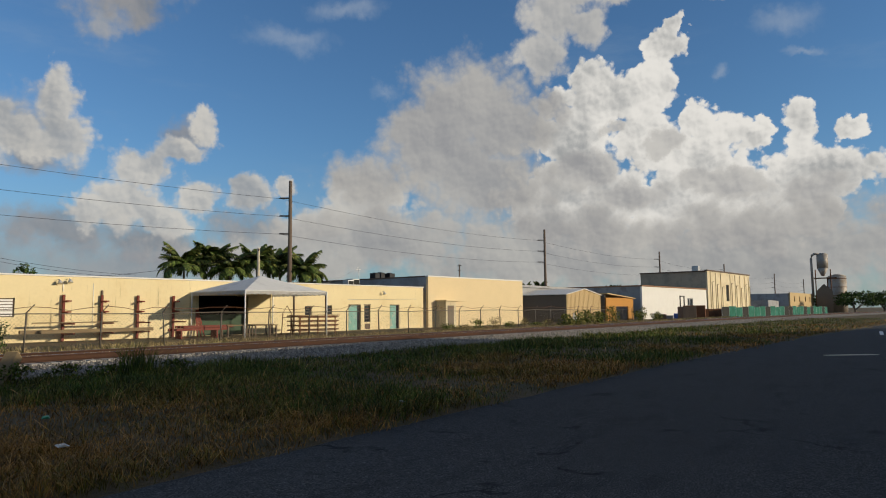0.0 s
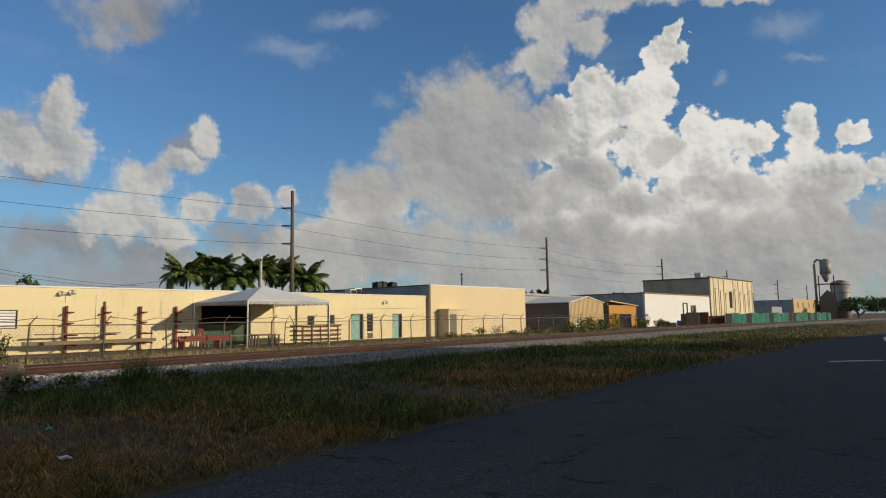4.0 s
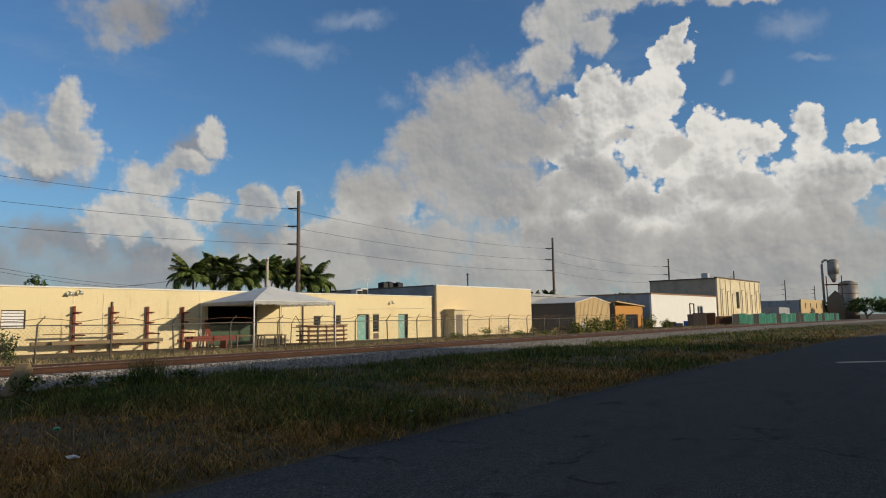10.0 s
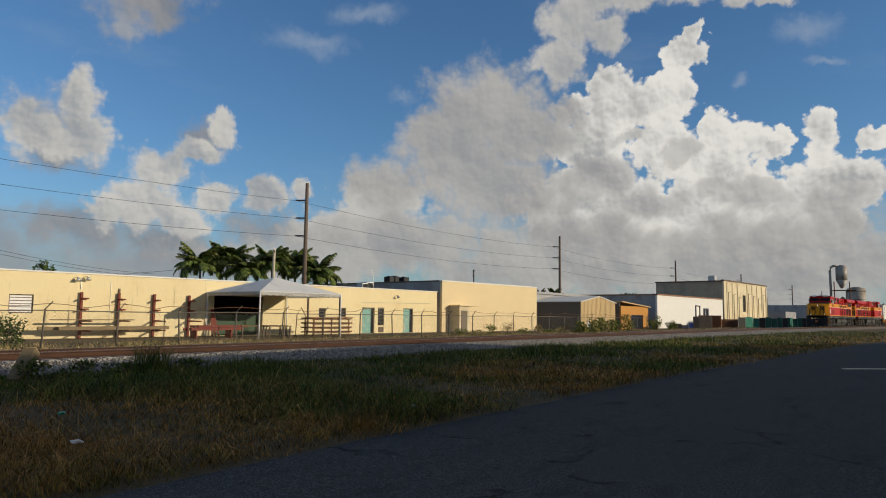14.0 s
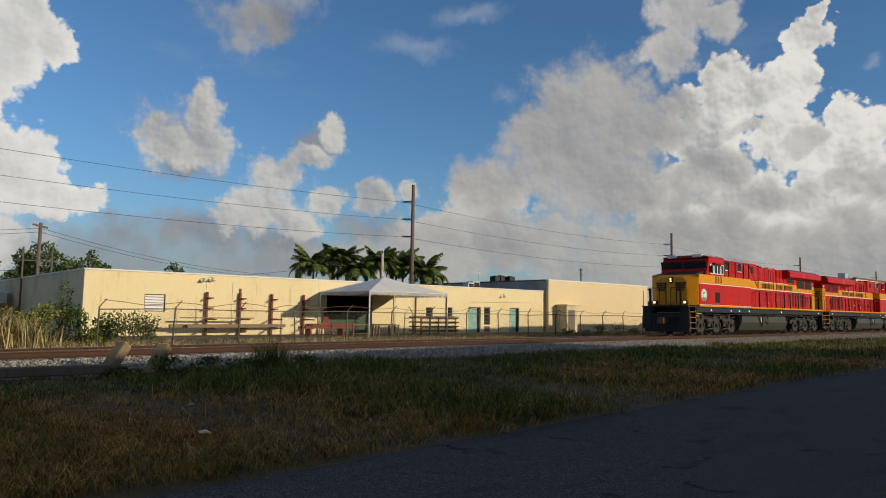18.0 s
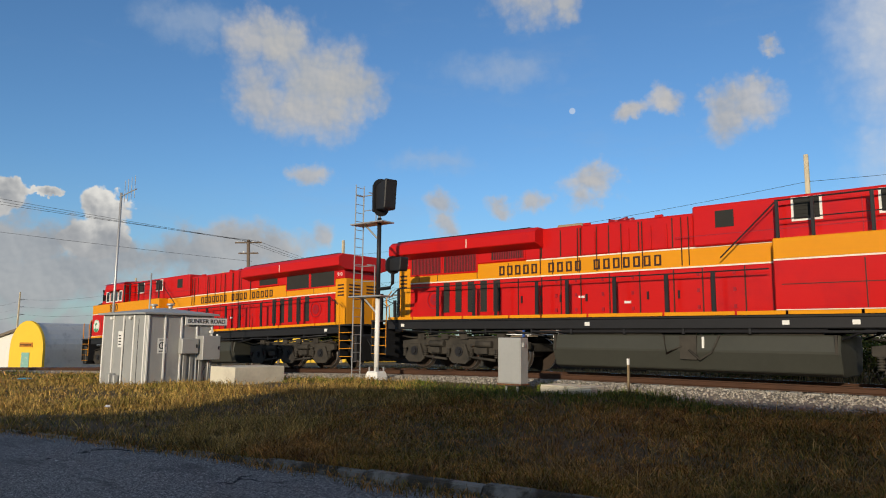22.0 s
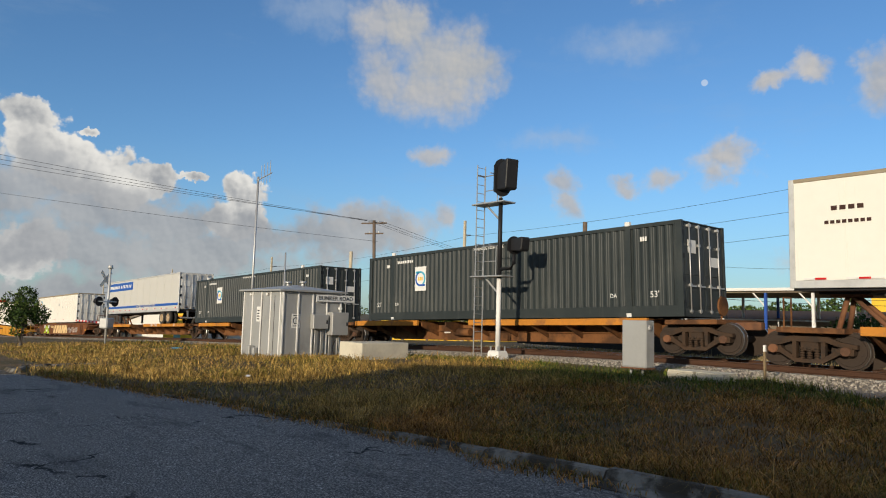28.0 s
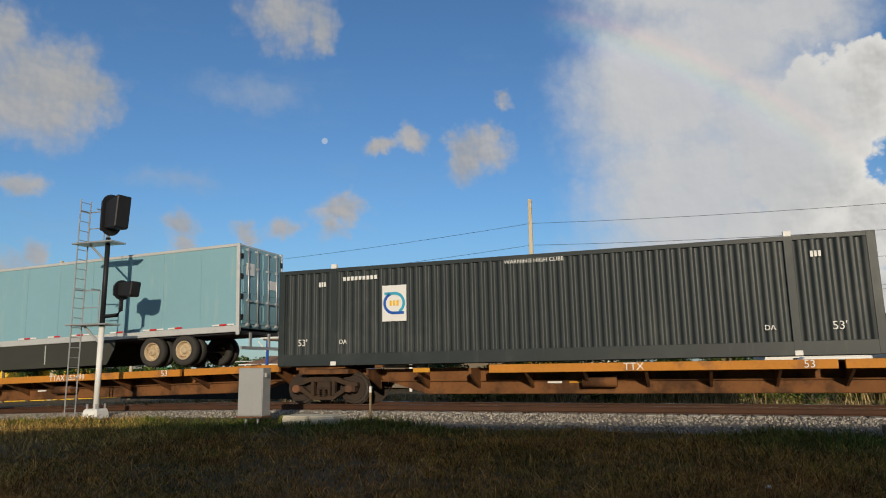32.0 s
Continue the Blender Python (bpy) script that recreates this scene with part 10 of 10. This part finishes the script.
def leaf_cloud(name, blobs, n, size, mat, seed=0, hang=0.0):
    """Small pointed leaves on the shells and inside of many lobes (x, y, z, rx, ry, rz)."""
    rng = np.random.default_rng(seed)
    blobs = np.array(blobs, float)
    w = blobs[:, 3] * blobs[:, 5]
    which = rng.choice(len(blobs), n, p=w / w.sum())
    d = rng.normal(0, 1, (n, 3))
    d /= np.linalg.norm(d, axis=1)[:, None]
    rad = rng.uniform(0.35, 1.0, n) ** 0.5 * rng.uniform(0.85, 1.12, n)
    c = blobs[which, :3] + d * blobs[which, 3:] * rad[:, None]
    a = rng.normal(0, 1, (n, 3)) + d * 0.7
    a[:, 2] -= hang
    a /= np.linalg.norm(a, axis=1)[:, None]
    b = np.cross(a, rng.normal(0, 1, (n, 3)))
    b /= np.linalg.norm(b, axis=1)[:, None]
    s = (size * rng.uniform(0.6, 1.35, n))[:, None]
    co = np.stack([c - a * s * 0.5, c + b * s * 0.26 - a * s * 0.05, c + a * s * 0.6, c - b * s * 0.26 - a * s * 0.05], 1).reshape(-1, 3)
    return fast_mesh(name, co, np.arange(n * 4).reshape(-1, 4), mat)


def lobes(rng, x, y, z, rx, ry, rz, count, part_size=0.45):
    """Uneven lobes that fill an ellipsoid."""
    out = []
    for _ in range(count):
        while True:
            p = [rng.uniform(-1, 1) for _ in range(3)]
            if sum(q * q for q in p) < 1:
                break
        k = part_size * rng.uniform(0.55, 1.2)
        out.append((x + p[0] * rx * 0.75, y + p[1] * ry * 0.75, z + p[2] * rz * 0.72, rx * k, ry * k, rz * k * 0.8))
    return out


def tree(label, at, tall, spread, n, size, seed, trunk=0.16, clear=0.35, lobe_n=14, flat=0.55, lobe=0.42):
    rng = random.Random(seed)
    t = thing("tree", label, "tree", Matrix.Translation((at[0], at[1], at[2] if len(at) > 2 else ground_z(at[0], at[1]))))
    crown = lobes(rng, 0, 0, tall * (0.5 + clear / 2), spread, spread, tall * (1 - clear) * 0.5, lobe_n, lobe)
    bm = bmesh.new()
    fork = tall * clear
    rod(bm, (0, 0, -0.2), (rng.uniform(-0.2, 0.2), rng.uniform(-0.2, 0.2), fork), trunk * 1.25, trunk * 0.85, 8)
    part("trunk", bm, M_BARK, t)
    for b in crown[:6]:
        limb = bmesh.new()
        mid = (b[0] * 0.45 + rng.uniform(-0.2, 0.2), b[1] * 0.45, (fork + b[2]) / 2 + 0.15)
        rod(limb, (0, 0, fork * 0.85), mid, trunk * 0.6, trunk * 0.4, 6)
        rod(limb, mid, b[:3], trunk * 0.4, trunk * 0.12, 6)
        part("limb", limb, M_BARK, t)
    part("crown", leaf_cloud("crown", crown, n, size, M_LEAF, seed), None, t)
    return t


def bush(label, at, rx, ry, tall, n, size, seed, mat=None, name="bush", lobe_n=12):
    rng = random.Random(seed)
    z = ground_z(*at)
    blobs = lobes(rng, 0, 0, tall * 0.45, rx, ry, tall * 0.6, lobe_n, 0.5)
    blobs = [(b[0], b[1], max(b[2], b[5] * 0.6), *b[3:]) for b in blobs]
    t = thing(name, label, "bush", Matrix.Translation((at[0], at[1], z)))
    part("foliage", leaf_cloud("foliage", blobs, n, size, mat or M_LEAF, seed), None, t)
    for b in blobs[:5]:
        part("stem", R(((b[0] * 0.3, b[1] * 0.3, -0.05), b[:3], 0.02), n=5), M_BARK, t)
    return t


def frond_mesh(length, droop, seed):
    """A feather palm frond from its root along +x: midrib and drooping leaflets."""
    rng = random.Random(seed)
    verts, faces = [], []
    n = 34
    pts = []
    for k in range(n + 1):
        q = k / n
        a = radians(50 - droop * q)
        pts.append(Vector((0, 0, 0)) if k == 0 else pts[-1] + Vector((math.cos(a), 0, math.sin(a))) * length / n)
    for k in range(n):
        p, q = pts[k], pts[k + 1]
        w = 0.035 * (1 - k / n) + 0.008
        i = len(verts)
        verts += [p + Vector((0, -w, 0)), p + Vector((0, w, 0)), q + Vector((0, w, 0)), q + Vector((0, -w, 0))]
        faces += [(i, i + 1, i + 2), (i, i + 2, i + 3)]
        if k < 3:
            continue
        ln = length * 0.31 * math.sin(math.pi * min(1, 0.12 + 0.86 * k / n)) ** 0.7 * rng.uniform(0.8, 1.1)
        for s in (-1, 1):
            fwd = (q - p).normalized()
            tip = p + fwd * ln * 0.55 + Vector((0, s * ln * 0.72, -ln * rng.uniform(0.35, 0.75)))
            mid = p + fwd * ln * 0.32 + Vector((0, s * ln * 0.45, -ln * 0.08))
            b = fwd * 0.044
            i = len(verts)
            verts += [p - b, p + b, mid + b * 1.2, mid - b * 1.2, tip]
            faces += [(i, i + 1, i + 2), (i, i + 2, i + 3), (i + 3, i + 2, i + 4)]
    return sheet_mesh("frond", [tuple(v) for v in verts], faces, M_PALM)


FRONDS = [frond_mesh(2.6, d, s) for d, s in ((55, 1), (85, 2), (115, 3), (135, 4))]


def palm(label, at, tall, size, seed, count=27):
    rng = random.Random(seed)
    z = at[2] if len(at) > 2 else ground_z(at[0], at[1])
    t = thing("palm_tree", label, "palm tree", Matrix.Translation((at[0], at[1], z)))
    bm = bmesh.new()
    bend = rng.uniform(-0.5, 0.5)
    prev = (0, 0, -0.2)
    for k in range(1, 7):
        p = (bend * (k / 6) ** 2, bend * 0.4 * (k / 6) ** 2, tall * k / 6)
        rod(bm, prev, p, 0.17 - 0.012 * (k - 1), 0.17 - 0.012 * k, 8)
        prev = p
    part("trunk", bm, M_BARK, t)
    for k in range(count):
        q = k / count
        m = Matrix.Translation(prev) @ Matrix.Rotation(2.4 * k + rng.uniform(-0.25, 0.25), 4, "Z") @ Matrix.Rotation(radians(rng.uniform(-12, 12) + 45 * q - 32), 4, "Y") @ Matrix.Scale(size / 2.6 * rng.uniform(0.85, 1.1), 4)
        part("frond", FRONDS[min(3, int(q * 4))], None, t, m=m)
    return t


def height(el, r):
    return 1.6 + r * math.tan(radians(el))


make_verge_grass()
# tall growth at the ballast edge
clump("grass_tuft", "tall dark green grass tuft beside the ballast", "grass tuft", (10.2, 14.9), 0.62, 260, 1.05, M_GREEN_GRASS, 0.5, 0.016, 21)
for k, (x, y, rx, ta) in enumerate(((8.6, 15.3, 0.55, 0.42), (7.5, 15.2, 0.5, 0.45), (9.4, 15.0, 0.6, 0.45), (6.6, 15.3, 0.4, 0.3), (11.4, 15.0, 0.5, 0.35))):
    bush("low dark weedy bush at the ballast edge", (x, y), rx, 0.35, ta, 500, 0.07, 30 + k, M_GREEN_GRASS, "weed_bush", 7)
for k, (x, y, ta) in enumerate(((-9.2, 15.9, 0.35), (-8.4, 16.1, 0.28), (-13.3, 15.6, 0.25), (2.6, 15.8, 0.25), (24.0, 14.6, 0.35), (30.5, 14.0, 0.4), (36.0, 13.2, 0.5))):
    clump("weed_tuft", "green weeds growing at the ballast edge", "weeds", (x, y), 0.45, 120, ta, M_GREEN_GRASS, 0.8, 0.014, 50 + k, "stuff")
# weeds along the kerb
for k, (x, d) in enumerate(((-3.0, 0.05), (-4.4, -0.22), (-5.2, -0.3), (-1.6, -0.1), (-6.3, 0.06), (-7.2, -0.05), (-8.1, 0.06), (-9.0, 0.1), (-9.9, -0.02), (-10.9, 0.05), (-12.2, 0.05), (-13.2, 0.0), (-14.4, 0.05), (-15.6, 0.0), (-16.9, 0.05), (-18.0, 0.02))):
    clump("kerb_weeds", "dry weeds growing over the kerb", "weeds", (x, road_edge(x) + d), (0.9, 0.22), 260, 0.19, M_GRASS, 1.2, 0.009, 70 + k, "stuff")


def make_far_weeds():
    """Dry growth between the line and the yard fences."""
    rng = np.random.default_rng(5)
    n = 15000
    x = rng.uniform(-34, 110, n)
    rail = np.array([rail_y(float(v)) for v in x])
    deep = np.interp(x, [-34, -12, 2, 10, 60, 110], [11, 11, 8.5, 6.4, 5.2, 4.0])
    y = rail + 5.0 + deep * rng.uniform(0, 1, n) ** 0.6
    keep = lump(x, y, 0.3, 3.0) + rng.uniform(-0.3, 0.3, n) > -0.12
    x, y = x[keep], y[keep]
    z = np.array([ground_z(float(a), float(b)) for a, b in zip(x, y)])
    k = 5
    cx, cy, cz = np.repeat(x, k), np.repeat(y, k), np.repeat(z, k)
    m = len(cx)
    roots = np.stack([cx + rng.normal(0, 0.12, m), cy + rng.normal(0, 0.12, m), cz], 1)
    tall = rng.uniform(0.14, 0.42, m) * np.interp(cx, [-34, -10, 8, 14, 70, 110], [0.8, 0.8, 0.9, 0.9, 0.9, 1.4])
    solid("dry_weeds", blade_mesh("dry_weeds", roots, tall, np.full(m, 0.026), 0.6, rng, M_STRAW), None, "straw-coloured dry weeds beside the railway", "weeds", kind="stuff")


make_far_weeds()
# the overgrown hedge across the line
rng_h = random.Random(8)
for k in range(15):
    az = -17.5 + 1.6 * k
    r = 30.0 + rng_h.uniform(-1.6, 1.8)
    p = way(az, r)
    ta = (2.1 + rng_h.uniform(-0.3, 0.5)) * (0.8 if az > 1.5 or az < -13 else 1.0)
    bush("tangled green and straw roadside hedge", (p.x, p.y), rng_h.uniform(1.2, 1.7), 1.0, ta, 1900, 0.14, 100 + k, M_VINE if k % 5 else M_LEAF, "hedge_bush", 16)
for k, (az, r, ta) in enumerate(((-9.5, 28.3, 1.5), (-1.6, 28.0, 1.9), (1.2, 28.0, 1.7), (3.0, 28.0, 1.4), (14.4, 29.4, 1.7), (15.4, 29.2, 1.9), (16.6, 29.6, 1.6))):
    p = way(az, r)
    clump("dry_grass_clump", "tall straw-coloured grass clump by the fence", "grass tuft", (p.x, p.y), (1.3, 0.6), 260, ta, M_STRAW, 0.4, 0.03, 130 + k)
# creepers round the workshop's corner and window
for k, (az, r, rx, ta, mat) in enumerate(((19.2, 34.5, 0.75, 2.6, M_LEAF), (20.3, 33.8, 0.7, 1.7, M_LEAF), (18.2, 33.0, 0.9, 1.8, M_VINE), (17.0, 32.6, 0.8, 1.5, M_VINE), (22.4, 34.0, 0.8, 1.5, M_LEAF), (23.6, 34.4, 0.9, 1.75, M_LEAF), (24.8, 34.6, 0.8, 1.6, M_LEAF), (21.3, 33.8, 0.6, 1.1, M_VINE), (10.6, 32.0, 0.9, 1.5, M_VINE), (12.6, 31.6, 0.8, 1.3, M_VINE), (8.9, 31.6, 0.9, 1.6, M_VINE), (6.8, 31.4, 0.9, 1.7, M_VINE), (5.6, 29.4, 1.1, 1.5, M_VINE), (7.6, 29.2, 1.2, 1.4, M_VINE), (9.8, 29.4, 1.1, 1.5, M_LEAF), (11.6, 29.6, 1.2, 1.3, M_VINE), (13.2, 29.8, 1.1, 1.5, M_VINE), (15.2, 30.4, 1.0, 1.6, M_VINE))):
    p = way(az, r)
    bush("dark creeper tangled over the old fence", (p.x, p.y), rx, 0.5, ta, 900, 0.12, 160 + k, mat, "creeper", 11)
for k in range(12):
    x = 41.5 + 2.3 * k
    bush("thin creeper climbing the chain-link fence", (x, 28.4 - 0.06 * x - 0.15), rng_h.uniform(1.0, 1.9), 0.25, rng_h.uniform(0.5, 1.3), 420, 0.10, 190 + k, M_STRAW if k % 2 else M_VINE, "fence_creeper", 9)
for k, x in enumerate((59.0, 61.5, 64.0, 67.0, 70.0, 78.0, 84.0)):
    bush("yellow-green shrubs along the fence", (x, 27.3 - 0.06 * x), 1.5, 0.8, 1.5 + 0.3 * (k % 3), 700, 0.16, 220 + k, M_VINE, "shrub", 10)
# trees and palms beyond
for k, (az, r, el, sp, clear) in enumerate(((-7.2, 60, 3.35, 2.6, 0.3), (-3.0, 60, 3.0, 2.3, 0.3), (10.6, 66, 2.5, 2.8, 0.3), (18.6, 70, 5.0, 2.7, 0.3), (16.8, 72, 4.3, 2.2, 0.3), (20.8, 72, 4.6, 2.0, 0.35), (4.2, 62, 1.7, 2.2, 0.25), (0.6, 70, 1.5, 2.4, 0.25), (26.6, 72, 3.9, 1.3, 0.5), (29.3, 74, 3.4, 1.2, 0.5))):
    p = way(az, r)
    tree("dark green broad-leaved tree behind the yards", (p.x, p.y, 0.08), height(el, r) - 0.08, sp, 2600 if sp > 1.5 else 500, 0.26, 300 + k, clear=clear)
p = way(13.9, 62)
tree("slender forked tree with umbrella-like leaf clumps", (p.x, p.y, 0.08), height(4.0, 62), 2.1, 1700, 0.3, 330, 0.11, 0.4, 8, lobe=0.36)
for k, (az, r, el, sp) in enumerate(((71.9, 150, 2.5, 6.5), (73.6, 155, 1.9, 4.5), (69.7, 150, 1.7, 4.0), (88.8, 210, 1.3, 6.0), (90.6, 220, 1.2, 6.0), (86.0, 230, 0.9, 6.0), (93.5, 230, 1.1, 7.0))):
    p = way(az, r)
    tree("distant round-crowned green tree above the roofs", (p.x, p.y, 0.08), height(el, r), sp, 1800, 0.6, 340 + k, 0.25, 0.14)
for k, (az, r, el, sp) in enumerate(((-45.5, 80, 1.5, 3.0), (-42.0, 84, 1.3, 3.2), (-39.0, 78, 1.6, 3.0), (-35.5, 80, 1.5, 3.2), (-32.0, 82, 1.3, 3.0), (-28.8, 80, 1.5, 3.0), (-25.5, 76, 1.6, 3.0), (-22.0, 70, 2.0, 3.0), (-19.0, 68, 2.1, 3.0), (-48.5, 90, 1.2, 3.2), (-57.0, 110, 1.0, 4.0), (-61.0, 120, 0.9, 4.0), (-77.5, 130, 0.9, 4.5), (-82.5, 140, 0.9, 5.0), (-85.5, 150, 1.0, 5.0))):
    p = way(az, r)
    g = ground_z(p.x, p.y)
    tree("low spreading green tree beyond the street", (p.x, p.y, g), height(el, r) - g, sp, 1500, 0.34, 360 + k, 0.16, 0.25)
t = tree("dense dark green bushy tree beside the side street", (-46.5, 8.2), 3.7, 1.35, 5200, 0.14, 390, 0.09, 0.06, 22)
for k, (az, r, el, size) in enumerate(((7.9, 62, 3.3, 2.3), (37.4, 74, 4.3, 3.2), (39.3, 76, 4.7, 3.4), (40.9, 74, 4.0, 3.0), (43.0, 75, 4.5, 3.3), (44.8, 77, 4.4, 3.0), (46.6, 74, 4.0, 3.2), (64.8, 130, 1.9, 2.2), (66.0, 130, 2.0, 2.3), (-54.0, 82, 1.7, 2.0), (-52.0, 84, 1.8, 2.0), (-50.0, 82, 1.6, 2.0))):
    p = way(az, r)
    g = ground_z(p.x, p.y)
    palm("coconut palm with arching green fronds behind the roofs", (p.x, p.y, g), height(el, r) - g - 0.35 * size, size, 400 + k)




def train_pose(u, t, turned, lift):
    m = on_track(u - SPEED * (t - 20.0), 0.0, 0.0) @ Matrix.Translation((0, 0, lift))
    return m @ Matrix.Rotation(math.pi, 4, "Z") if turned else m


def motions():
    """The train runs along the line at a steady pace; its wheels turn while it passes."""
    for ob, u, turned, lift in RIDERS:
        walk(ob, [(k * 0.5, train_pose(u, k * 0.5, turned, lift)) for k in range(65)])
    for ob, rest, radius, u in AXLES:
        t0, t1 = 20.0 + (u - 40.0) / SPEED, 20.0 + (u + 45.0) / SPEED
        k0, k1 = max(1, int(t0 * FPS)), min(int(32 * FPS) - 1, int(t1 * FPS))
        back = -1.0 if 22.0 < u < 44.0 else 1.0
        rows = [(0.0, Matrix.Translation(rest))]
        ang = 0.0
        for k in range(k0, k1 + 1):
            ang -= back * SPEED / FPS / radius
            rows.append((k / FPS, Matrix.Translation(rest) @ Matrix.Rotation(ang, 4, "Y")))
        rows.append((32.0, Matrix.Translation(rest) @ Matrix.Rotation(ang - 0.3, 4, "Y")))
        walk(ob, rows)


motions()
